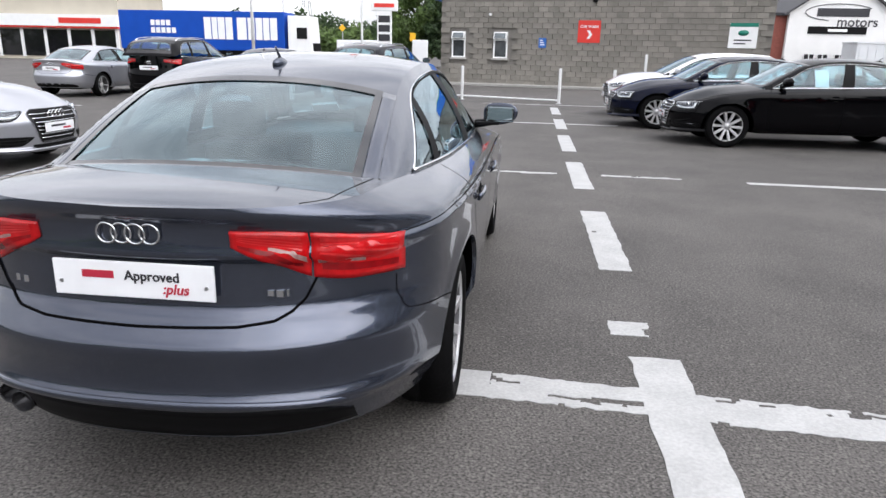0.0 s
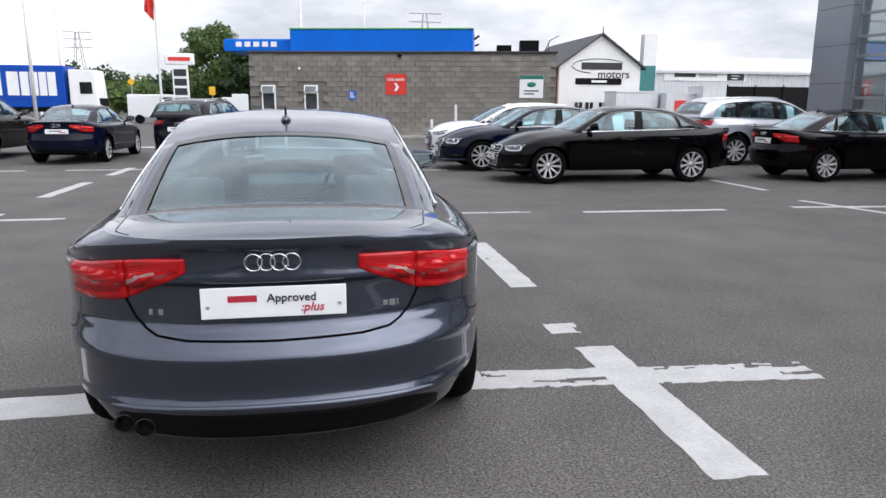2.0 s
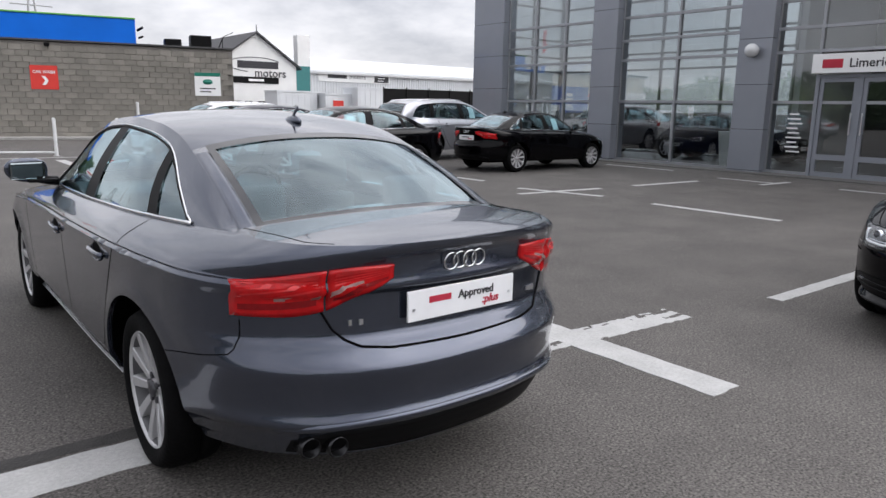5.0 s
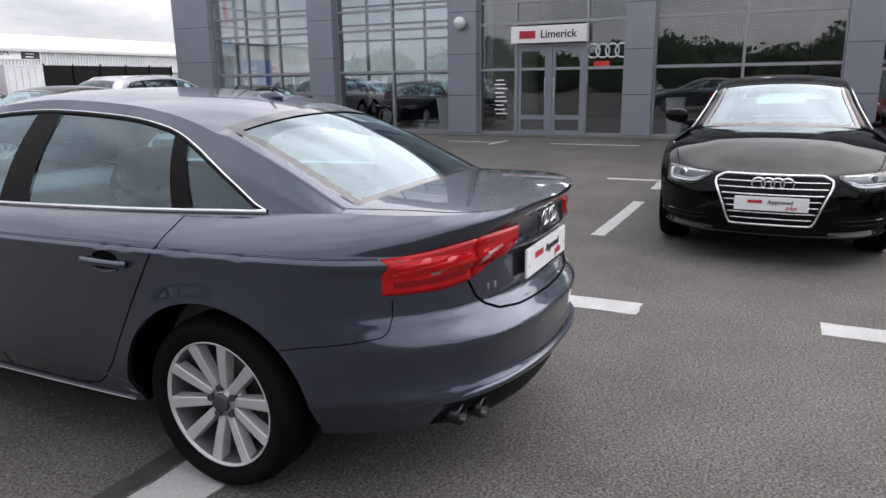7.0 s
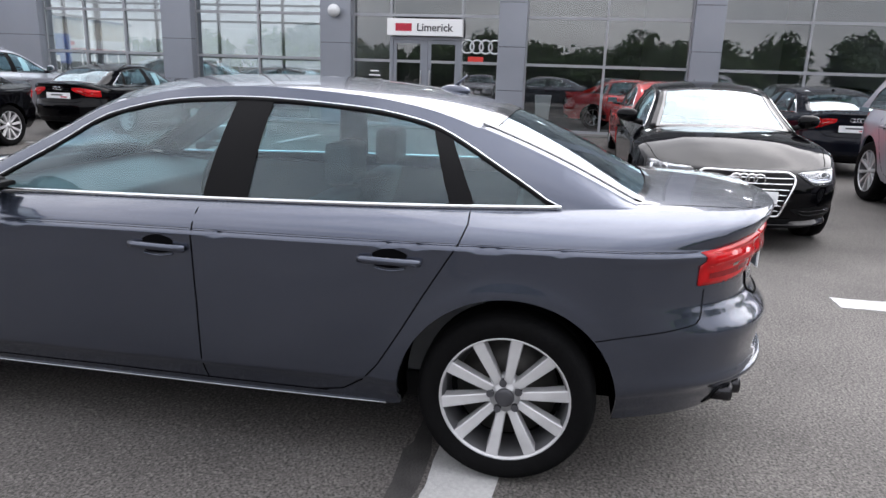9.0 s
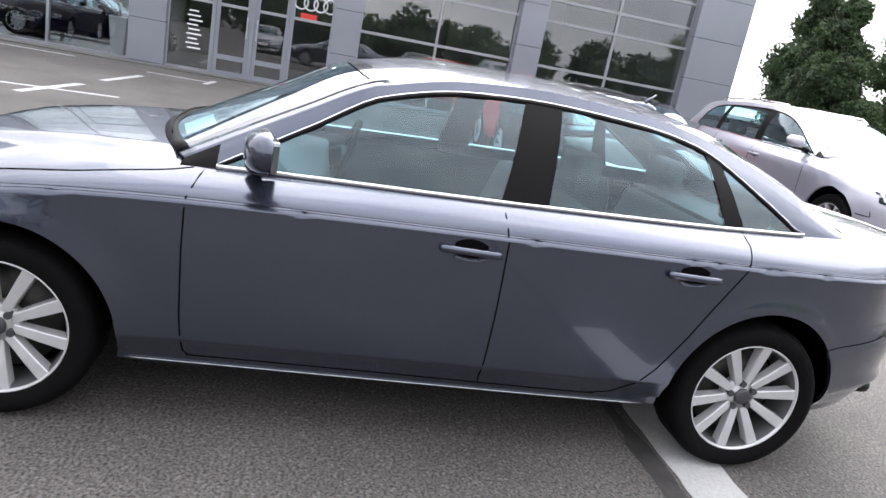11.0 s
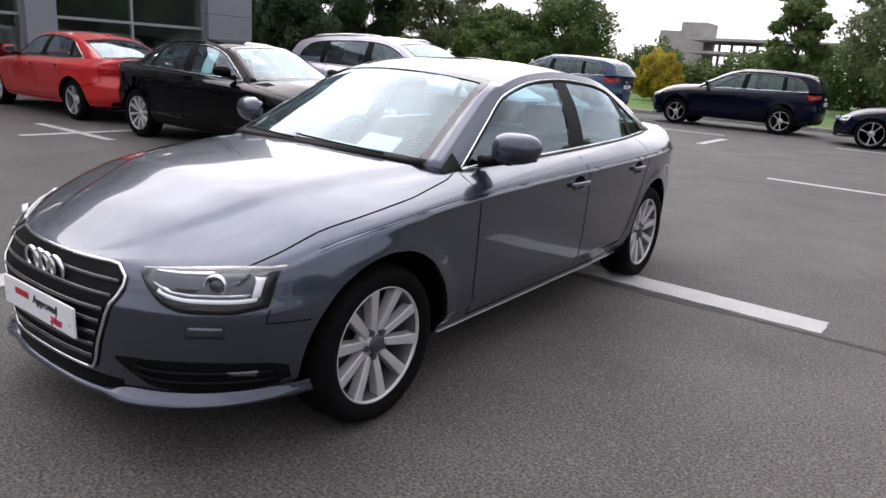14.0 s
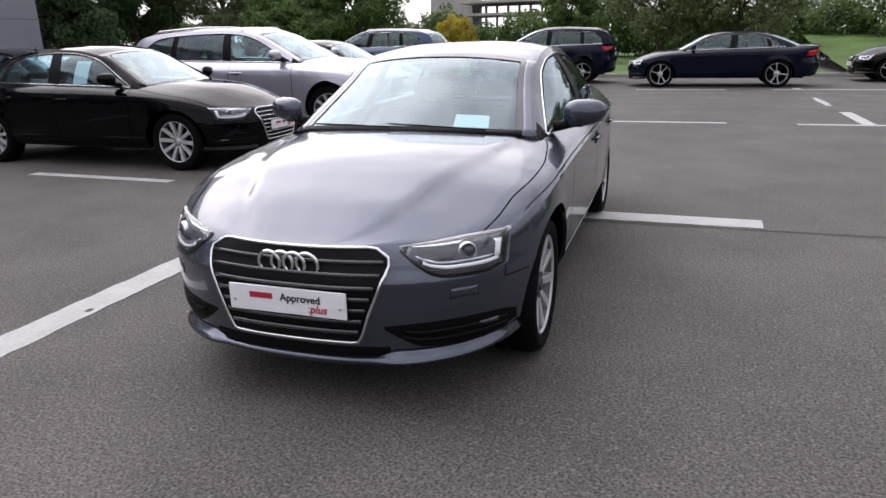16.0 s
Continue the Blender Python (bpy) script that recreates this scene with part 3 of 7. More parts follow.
def vertex_normals(V, F):
    V = np.array(V)
    N = np.zeros_like(V)
    for f in F:
        n = np.cross(V[f[1]] - V[f[0]], V[f[2]] - V[f[0]])
        if len(f) == 4:
            n = n + np.cross(V[f[2]] - V[f[0]], V[f[3]] - V[f[0]])
        for v in f:
            N[v] += n
    return N / np.maximum(np.linalg.norm(N, axis=1, keepdims=True), 1e-12)


def panel_of(kind, c, zone, suv):
    """Names the panel that a spot of the skin belongs to."""
    x, y, z = abs(c[0]), c[1], c[2]
    if kind == "bonnet":
        return "bonnet"
    if kind == "boot":
        return "boot_lid" if x < .56 else "rear_wing"
    if y > 3.2 and z < .60 + .0 * x or (zone == "f" and y > 3.30 and z < .70 and x < .50) or (y > 3.12 and z < .585):
        return "front_bumper"
    if y > 2.215:
        return "front_wing" if z > .27 or y > 2.5 else "sill"
    if y < -.28 and z < .59 + .29 * (-.28 - min(y, -.28)) and not (zone == "r" and x < .45 + .35 * (z - .66) and z > .655 + .05 * (x / .45) ** 4):
        return "rear_bumper"
    if zone == "r" and y < -.7 and x < .54:
        return "boot_lid"
    if z < .295:
        return "sill"
    cut = np.interp(z, [.29, .36, .43, .71, .94, 1.0], [.62, .53, .46, .295, .175, .15])
    if y > 1.15 + .03 * (z - .6):
        return "front_door"
    if y > cut:
        return "rear_door"
    return "rear_wing"


SEAMS = dict(
    front_door_gap=[(2.20, .95), (2.235, .86), (2.235, .7), (2.225, .45), (2.21, .31), (2.19, .29)],
    middle_door_gap=[(1.165, .975), (1.15, .86), (1.143, .6), (1.145, .32), (1.14, .288)],
    rear_door_gap=[(.165, 1.0), (.162, .95), (.18, .90), (.295, .71), (.375, .57), (.46, .43), (.52, .36), (.60, .305), (.70, .288)],
    door_bottom_gap=[(2.20, .288), (1.6, .29), (1.12, .288), (.66, .287)],
    rear_bumper_gap=[(-.30, .582), (-.42, .602), (-.54, .622), (-.635, .642), (-.650, .66), (-.655, .70), (-.655, .76)],
    front_bumper_gap=[(3.17, .532), (3.25, .530), (3.305, .532), (3.30, .56), (3.29, .58)])


def seam_mesh(sh, line, width=.0055, n=10, lift=.0012):
    """A dark strip draped over the flank along (y, z) points, for joints and painted crease shade."""
    pts = []
    for (a, b), (c, d) in zip(line, line[1:]):
        k = max(2, int(math.hypot(c - a, d - b) / .03))
        pts += [(a + (c - a) * i / k, b + (d - b) * i / k) for i in range(k)]
    pts.append(line[-1])
    P = np.array(pts)
    on = lambda y, z: sh.on_side(y, np.minimum(z, sh.s["zt"](y)))
    C = on(P[:, 0], P[:, 1])
    h = .004
    U, Z = (on(P[:, 0] + h, P[:, 1]) - on(P[:, 0] - h, P[:, 1])), (on(P[:, 0], P[:, 1]) - on(P[:, 0], P[:, 1] - h))
    N = np.cross(U, Z)
    N /= np.maximum(np.linalg.norm(N, axis=1, keepdims=True), 1e-9)
    N *= np.where(N[:, :1] < 0, -1, 1)
    T = np.gradient(C, axis=0)
    T /= np.maximum(np.linalg.norm(T, axis=1, keepdims=True), 1e-9)
    S = np.cross(N, T) * width / 2
    return sheet(np.stack([C - S + N * lift, C + N * (lift + .0004), C + S + N * lift], 1), 0, 0, (1, 0, 0))


def both(name, vf, material, parent, label="", smooth=True):
    """A part on either side of the car."""
    v, f = vf
    put(name, mesh_of(name, v, f, material, smooth), parent, label)
    put(name, mesh_of(name, flip(v), rev(f), material, smooth), parent, label)


def wheel_meshes(r, rim, spokes, split, wide=.225):
    """Meshes of a road wheel about the x axis, outer side towards +x."""
    w = wide / 2
    tyre = lathe([(rim - .012, -w + .02), (rim + .01, -w), (r - .035, -w - .004), (r - .010, -w + .018), (r, -w + .045), (r + .001, -.012), (r - .007, -.010), (r - .007, -.004), (r + .001, -.002), (r, w - .045),
                  (r - .010, w - .018), (r - .022, w + .002), (r - .04, w + .006), (rim + .03, w + .006), (rim + .008, w - .002), (rim - .006, w - .012)], 56)
    ring = lathe([(rim + .003, w - .016), (rim - .001, w - .007), (rim - .006, w - .007), (rim - .010, w - .018)], 48)
    barrel = lathe([(rim - .010, w - .018), (rim - .018, w - .034), (rim - .026, -.02), (rim - .024, -w + .03), (rim - .006, -w + .02)], 48)
    def star(named):
        bm = bmesh.new()
        for k in range(1):
            q = 0.0
            r0, r1 = .055, rim - .004
            a, b = (.018, .0265) if not split else (.011, .017)
            vs = []
            for rr, hw, x0, x1 in ((r0, a, w - .075, w - .038), ((r0 + r1) / 2, (a + b) / 2, w - .066, w - .024), (r1, b, w - .060, w - .014)):
                for dx, hh in ((x0, hw), (x0, -hw), (x1, -hw * .86), (x1, hw * .86)):
                    vs.append(bm.verts.new((dx, rr * math.cos(q) - hh * math.sin(q), rr * math.sin(q) + hh * math.cos(q))))
            for i in range(2):
                for j in range(4):
                    bm.faces.new((vs[i * 4 + j], vs[i * 4 + (j + 1) % 4], vs[i * 4 + 4 + (j + 1) % 4], vs[i * 4 + 4 + j]))
        bmesh.ops.recalc_face_normals(bm, faces=bm.faces[:])
        bmesh.ops.bevel(bm, geom=[e for e in bm.edges if len(e.link_faces) == 2], offset=.003, segments=1, affect="EDGES")
        sp = bpy.data.meshes.new(named)
        bm.to_mesh(sp)
        bm.free()
        sp.materials.append(ALLOY)
        return sp
    one = star("spoke")
    hub = lathe([(0, w - .030), (.028, w - .030), (.031, w - .034), (.034, w - .044), (.062, w - .046), (.075, w - .056), (.078, w - .085)], 24)
    bm = bmesh.new()
    for k in range(1):
        q = math.pi / 2
        rod(bm, (w - .058, .054 * math.cos(q), .054 * math.sin(q)), (w - .030, .054 * math.cos(q), .054 * math.sin(q)), .0155, .0135, 10)
    bolts = bpy.data.meshes.new("bolt_cap")
    bm.to_mesh(bolts)
    bm.free()
    bolts.materials.append(DARK_ALLOY)
    disc = lathe([(.05, -.012), (rim - .05, -.012), (rim - .05, -.03), (.05, -.03)], 32)
    # black disc stands in for the shaded space behind the spokes
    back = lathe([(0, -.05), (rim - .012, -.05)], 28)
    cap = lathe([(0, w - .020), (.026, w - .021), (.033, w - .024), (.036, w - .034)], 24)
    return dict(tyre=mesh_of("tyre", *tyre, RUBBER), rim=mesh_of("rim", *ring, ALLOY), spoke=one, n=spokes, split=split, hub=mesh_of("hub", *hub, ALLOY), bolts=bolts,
                disc=mesh_of("brake_disc", *disc, BRAKE), back=mesh_of("wheel_back", *back, LINER), barrel=mesh_of("barrel", *barrel, BARREL_SHADED), cap=mesh_of("hub_cap", *cap, DARK_ALLOY))


def add_wheel(car, M, x, y, r, left, turn=0.0, full=True):
    w = put("wheel", M["rim"], car)
    w.matrix_basis = Matrix.Translation((x, y, r)) @ Matrix.Rotation(math.pi if left else 0, 4, "Z") @ Matrix.Rotation(turn, 4, "X")
    put("tyre", M["tyre"], w, "black rubber tyre")
    n = M["n"]
    for k in range(n):
        o = put("spoke", M["spoke"], w)
        o.matrix_basis = Matrix.Rotation(2 * math.pi * k / n + (math.pi / n * .42 * (1 if k % 2 else -1) if M["split"] else 0), 4, "X")
    put("hub", M["hub"], w)
    put("wheel_back", M["back"], w)
    put("barrel", M["barrel"], w)
    if full:
        for k in range(5):
            o = put("bolt_cap", M["bolts"], w)
            o.matrix_basis = Matrix.Rotation(2 * math.pi * k / 5, 4, "X")
        put("brake_disc", M["disc"], w)
        put("hub_cap", M["cap"], w, "dark hub cap")
    return w


def ring_badge(r, gap, material, tube=.004, n=28):
    """Four interlaced rings in the x-z plane."""
    V, F = [], []
    for k in range(4):
        c = (k - 1.5) * gap
        pts = [(c + r * math.cos(2 * math.pi * i / n), (.0015 if k % 2 else -.0015), r * math.sin(2 * math.pi * i / n)) for i in range(n)]
        v, f = sweep(pts, tube, tube, 6, True, (0, 1, 0))
        F += [tuple(a + len(V) for a in q) for q in f]
        V += v
    return mesh_of("ring_badge", V, F, material)


def plate(parent, at, wide, high, yaw, pitch, lettered):
    """A dealer's show plate: white, with its words and a bar for the maker's name."""
    bm = boxes((-wide / 2, wide / 2, -.005, .005, -high / 2, high / 2))
    p = part("show_plate", bm, PLATE, parent, "white dealer show plate with dark and red lettering", bevel=.003)
    p.matrix_basis = pose(*at, pitch, 0, yaw)
    k = wide / .52
    if lettered:
        for body, size, m, x, z, sh in (("Approved", .044, INK, .062, .014, 0), (":plus", .046, INK_RED, .135, -.024, .25)):
            t = put("lettering", text_mesh(body, size * k, m, bold=.0006, shear=sh), p)
            t.matrix_basis = pose(x * k, -.0062, z * k, 90, 0, 0)
        put("maker_bar", mesh_of("maker_bar", *box_vf(-.165 * k, -.062 * k, -.0065, -.004, .003 * k, .027 * k), INK_RED, False), p, "red bar in place of a maker's name")
        for x in (-.235, .235):
            b = part("screw", rods(((x * k, -.008, -.012), (x * k, 0, -.012), .006)), SATIN, p)
    else:
        put("word_bar", mesh_of("word_bar", *box_vf(-.16 * k, .10 * k, -.0065, -.004, .0, .024 * k), INK, False), p)
        put("word_bar", mesh_of("word_bar", *box_vf(.05 * k, .19 * k, -.0065, -.004, -.036 * k, -.014 * k), INK_RED, False), p)
    return p


def box_vf(x0, x1, y0, y1, z0, z1):
    v = [(x, y, z) for x in (x0, x1) for y in (y0, y1) for z in (z0, z1)]
    return v, [(0, 1, 3, 2), (4, 6, 7, 5), (0, 4, 5, 1), (2, 3, 7, 6), (0, 2, 6, 4), (1, 5, 7, 3)]


def seat(parent, x, y, z, wide, rear=False):
    bm = bmesh.new()
    box(bm, x - wide / 2, x + wide / 2, y - .02, y + .50, z, z + .17)
    vs = box(bm, x - wide / 2 + .01, x + wide / 2 - .01, y - .10, y + .03, z + .10, z + (.62 if not rear else .56))
    for v in vs:
        if v.co.z > z + .3:
            v.co.y -= .16
            v.co.x = x + (v.co.x - x) * (.86 if not rear else .97)
    part("seat", bm, CABIN, parent, "dark cloth car seat", True, .035)
    for hx in ((x,) if not rear else (x - .4, x + .4)):
        bm = bmesh.new()
        box(bm, hx - .13, hx + .13, y - .29, y - .18, z + .66 - (.06 if rear else 0), z + .83 - (.06 if rear else 0))
        part("headrest", bm, CABIN, parent, "", True, .03)


def cabin(car, sh):
    """Floor pan, dashboard, wheel and seats behind the glass."""
    s = sh.s
    back = s["back"]
    bm = boxes((-.72, .72, back + .25, 2.35, .24, .34))
    part("floor_pan", bm, TRIM_BLACK, car)
    bm = bmesh.new()
    vs = box(bm, -.70, .70, 1.78, 2.40, .62, .90)
    for v in vs:
        if v.co.y > 2.2 and v.co.z > .8:
            v.co.z = .93
    part("dashboard", bm, CABIN_GREY, car, "dark grey dashboard", True, .03)
    for x in (-.37, .37):
        seat(car, x, .98, .34, .50)
    seat(car, 0, .18, .36, 1.25, True)
    bm = boxes((-.62, .62, back + .16, .02, .90, .94))
    part("parcel_shelf", bm, CABIN, car)
    for sx in (-1, 1):
        G = np.stack([np.stack([np.full(12, sx * .70), np.linspace(.1, 2.2, 12), np.full(12, z)], -1) for z in (.30, .93)], 1)
        v, f = sheet(G, 0, 0, (-sx, 0, 0))
        put("door_lining", mesh_of("door_lining", v, f, CABIN_GREY), car)
    pts = [(.37 + .18 * math.cos(2 * math.pi * k / 28), 1.70 - .05 * math.sin(2 * math.pi * k / 28), .88 + .17 * math.sin(2 * math.pi * k / 28)) for k in range(28)]
    v, f = sweep(pts, .015, .015, 8, True, (0, 1, 0))
    bm = bmesh.new()
    rod(bm, (.37, 1.71, .88), (.37, 1.90, .80), .05)
    box(bm, .37 - .165, .37 + .165, 1.69, 1.72, .86, .90)
    me = bpy.data.meshes.new("hub_bar")
    bm.to_mesh(me)
    bm.free()
    me.materials.append(TRIM_BLACK)
    w = put("steering_wheel", mesh_of("steering_wheel", v, f, TRIM_BLACK), car, "black three-spoke steering wheel")
    put("steering_hub", me, w)
    Y, T = np.meshgrid(np.linspace(s["rearglass"][0] + .04, s["screen"] - .03, 12), np.linspace(-.93, .93, 9), indexing="ij")
    P = sh.on_top(Y, T)
    P[..., 2] -= .03
    put("headlining", mesh_of("headlining", *sheet(P, 0, 0, (0, 0, -1)), HEADLINING), car)
    bm = boxes((-.10, .10, 1.62, 1.64, 1.25, 1.31))
    part("inner_mirror", bm, TRIM_BLACK, car, "", False, .008)


def make_car(name, paint, label, category="car", dense=False, suv=False, length=4.701, width=1.826, height=1.427, wb=2.808, front=.882, wheel_r=.325, rim=.238,
             spokes=10, split=False, lamps="a", plate_kind="bars", trim=CHROME, papers=(), grille_chrome=True, interior=True, wide_grille=False):
    """Builds a car with its parts; it returns the car standing at the origin."""
    sh = Shape(SUV if suv else SEDAN)
    s = sh.s
    car = thing(name, pose(0, 0, 0), label, category)
    # skin
    V, F, K = body_grid(sh, dense)
    N = vertex_normals(V, F)
    groups = {}
    for f, k in zip(F, K):
        key = panel_of(*k, suv) if dense else ("bonnet" if k[0] == "bonnet" else "body")
        if dense and key not in ("bonnet", "boot_lid", "front_bumper", "rear_bumper"):
            key += "+" if k[1][0] > 0 else "-"
        groups.setdefault(key, []).append(f)
    for key, fs in groups.items():
        idx = {}
        for f in fs:
            for v in f:
                idx.setdefault(v, len(idx))
        vs = [V[v] for v in idx]
        put(key.strip("+-"), mesh_of(key.strip("+-"), vs, [[idx[v] for v in f] for f in fs], paint, True, [N[v] for v in idx]), car)
    # flanged arch edges and dark liners
    for cy in (0.0, sh.wb):
        a = np.linspace(-.17, math.pi + .17, 40 if dense else 22)
        y, z = cy + ARCH * np.cos(a), np.maximum(.325 + ARCH * np.sin(a), .20)
        P = sh.on_side(y, z)
        Q = P.copy()
        Q[:, 0] -= .022
        both("arch_edge", sheet(np.stack([P, Q], 1), 0, 0), paint, car)
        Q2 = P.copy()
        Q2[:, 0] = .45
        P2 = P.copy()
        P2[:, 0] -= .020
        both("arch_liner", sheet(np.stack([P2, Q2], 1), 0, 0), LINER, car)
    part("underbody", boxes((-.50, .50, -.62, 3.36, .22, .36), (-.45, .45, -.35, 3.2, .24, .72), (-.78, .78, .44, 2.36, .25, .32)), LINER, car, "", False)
    # roof, pillars, glass
    b0, b1 = s["back"], 2.28
    ny, nt = (60, 29) if dense else (28, 15)

    def top(y0, y1, t0, t1, a, b):
        Y, T = np.meshgrid(np.linspace(y0, y1, a), np.linspace(t0, t1, b), indexing="ij")
        return sh.on_top(Y, T)
    g0, g1 = s["rearglass"]
    put("roof", mesh_of("roof", *sheet(top(g0, s["screen"], -1, 1, ny // 2, nt), 0, 0, (0, 0, 1)), paint), car)
    both("front_pillar", sheet(top(s["screen"], b1, .90, 1, 14, 4), 0, .006, (0, .5, 1)), paint, car)
    both("rear_pillar", sheet(top(b0, g0, .90, 1, 14, 4), 0, .006, (0, -.5, 1)), paint, car)
    w = put("windscreen", mesh_of("windscreen", *sheet(top(s["screen"], b1, -.895, .895, 16, 19), -.003, 0, (0, .5, 1)), CAR_GLASS), car, "sloping tinted windscreen reflecting clouds")
    r = put("rear_window", mesh_of("rear_window", *sheet(top(g1, g0, -.895, .895, 14, 19), -.003, 0, (0, -.5, 1)), CAR_GLASS), car, "tinted rear window")
    put("rear_apron", mesh_of("rear_apron", *sheet(top(b0, g1, -.90, .90, 3, 15), -.001, 0, (0, -.5, 1)), GLOSS_BLACK if not suv else paint), car)
    # dark printed borders of the two screens
    for nm, y0, y1, t0, t1 in (("screen_border", s["screen"] - .006, s["screen"] + .05, -.90, .90), ("screen_border", g0 + .008, g0 - .045, -.90, .90), ("screen_border", g1 + .05, g1 - .005, -.90, .90), ("screen_border", b1 - .035, b1, -.90, .90)):
        put(nm, mesh_of(nm, *sheet(top(y0, y1, t0, t1, 3, 19), .0015, 0, (0, 0, 1)), GLOSS_BLACK), car)
    for y0, y1 in ((s["screen"], b1), (g1, g0)):
        both("screen_border", sheet(top(y0, y1, .855, .905, 12, 3), .0018, 0, (0, 0, 1)), GLOSS_BLACK, car)
    dy0, dy1 = s["dlo_y"]
    belt = lambda y: float(s["zt"](y)) + .006
    dlo = lambda y: max(float(s["dlo"](y)), belt(y) + .002)
    rail = lambda y: float(s["rail_z"](y))
    both("window_frame", sheet(ruled(sh.on_cabin, dy0, dy1, dlo, lambda y: max(rail(y), dlo(y) + .002), 50 if dense else 26, 5), 0, 0, (1, 0, 0)), paint, car)
    if dy0 - b0 > .05:
        both("rear_quarter", sheet(ruled(sh.on_cabin, b0, dy0 + .001, lambda y: float(s["zt"](y)) - .004, lambda y: max(rail(y), float(s["zt"](y)) + .002), 12, 6), 0, 0, (1, 0, 0)), paint, car)
    both("front_quarter", sheet(ruled(sh.on_cabin, dy1 - .001, b1, lambda y: float(s["zt"](y)) - .004, lambda y: max(rail(y), float(s["zt"](y)) + .002), 6, 4), 0, 0, (1, 0, 0)), TRIM_BLACK, car)
    (p1t0, p1t1, p1b0, p1b1), (p2t0, p2t1, p2b0, p2b1) = s["pillars"]

    def slanted(y0t, y0b, y1t, y1b, lift, n=14, m=9):
        """Pane or post between two slanted lines of the window opening."""
        G = np.zeros((n, m, 3))
        for i in range(n):
            q = i / (n - 1)
            for j in range(m):
                k = j / (m - 1)
                yb = y0b + (y1b - y0b) * q
                yt = y0t + (y1t - y0t) * q
                zb_, zt_ = belt(yb), dlo(yt)
                y = yb + (yt - yb) * k
                z = min(zb_ + (zt_ - zb_) * k, dlo(y))
                G[i, j] = sh.on_cabin(y, z)
        return sheet(G, lift, 0, (1, 0, 0))
    both("side_window", slanted(p1t1, p1b1, dy1 - .03, dy1 - .01, -.004, 18), CAR_GLASS, car, "tinted side window")
    both("side_window", slanted(p2t1, p2b1, p1t0, p1b0, -.004), CAR_GLASS, car, "tinted side window")
    both("quarter_window", slanted(dy0 + .02, dy0 + .005, p2t0, p2b0, -.004), CAR_GLASS, car)
    both("middle_pillar", slanted(p1t0, p1b0, p1t1, p1b1, .001, 4), TRIM_BLACK, car)
    both("window_divider", slanted(p2t0, p2b0, p2t1, p2b1, .001, 4), TRIM_BLACK, car)
    # bright strip round the windows and the black seal inside it
    ys = np.linspace(dy0, dy1, 46 if dense else 24)
    up = [tuple(sh.on_cabin(y, dlo(y)) + np.array([.002, 0, 0])) for y in ys]
    low = [tuple(sh.on_cabin(y, belt(y)) + np.array([.006, 0, 0])) for y in ys]
    both("window_trim", sweep(up, .003, .0045, 6, False, (1, 0, 0)), trim, car)
    both("waist_trim", sweep(low, .009, .005, 6, False, (1, 0, 0)), trim, car, "bright metal waist strip")
    inner = [tuple(sh.on_cabin(y, dlo(y) - .011 if dlo(y) - .011 > belt(y) else belt(y)) + np.array([.001, 0, 0])) for y in ys]
    both("window_seal", sweep(inner, .007, .003, 6, False, (1, 0, 0)), TRIM_BLACK, car)
    # panel joints
    for nm, line in SEAMS.items():
        both("panel_gap", seam_mesh(sh, line, (.0035 if "bumper" in nm else .0055) if dense else .009), SEAM_SHADE, car)
    if dense:
        # no joint here: the shade under the shoulder crease, painted as a dark strip
        crease = [(y, float(s["zc"](y)) + .002) for y in np.linspace(-.62, 3.1, 60)]
        both("crease_line", seam_mesh(sh, crease, .004, lift=.0125), SEAM_SHADE, car)
    edge = [(y, float(s["zc"](y) + (s["zt"](y) - s["zc"](y)) * np.interp(y, [2.24, 2.32, 2.6, 3.0, 3.26, 3.31], [.98, .86, .66, .60, .46, .40]))) for y in np.linspace(2.24, 3.31, 34)]
    both("panel_gap", seam_mesh(sh, edge, .006), SEAM_SHADE, car)
    # door handles
    for y0, y1, z in ((1.17, 1.39, .812), (.305, .525, .824)):
        # flat black patch paints the shade inside the hollow behind the handle
        cup = ruled(sh.on_side, y0 + .05, y1 - .05, lambda y: z - .026 + 3 * (y - (y0 + y1) / 2) ** 2, lambda y: z + .044 - 5 * (y - (y0 + y1) / 2) ** 2, 10, 6)
        both("handle_recess", sheet(cup, .001, 0, (1, 0, 0)), SEAM_SHADE, car)
        pts = [tuple(sh.on_side(y, z + .003 * math.sin((y - y0) * 9)) + np.array([.020 - .010 * abs(2 * (y - y0) / (y1 - y0) - 1) ** 3, 0, 0])) for y in np.linspace(y0, y1, 12)]
        # bulge added to catch the bright crescent at the hollow's lower edge
        lip = [tuple(sh.on_side(y, z - .034 + 3.2 * (y - (y0 + y1) / 2) ** 2) + np.array([.002, 0, 0])) for y in np.linspace(y0 + .055, y1 - .055, 10)]
        both("handle_lip", sweep(lip, .005, .008, 6, False, (1, 0, 0)), paint, car)
        both("door_handle", sweep(pts, .014, .011, 8, False, (1, 0, 0)), paint, car, "body-coloured door handle")
    # side mirrors
    bm = bmesh.new()
    bmesh.ops.create_uvsphere(bm, u_segments=24, v_segments=14, radius=1)
    for v in bm.verts:
        x, y, z = v.co
        k = math.copysign(abs(x) ** .7, x), math.copysign(abs(z) ** .75, z)
        v.co = (.118 * k[0], .070 * y if y > 0 else .012 * y, .074 * k[1] + (.018 * (k[0] + .2) if z < 0 else .0))
    me = bpy.data.meshes.new("mirror_shell")
    bm.to_mesh(me)
    bm.free()
    me.materials.append(paint)
    me.polygons.foreach_set("use_smooth", [True] * len(me.polygons))
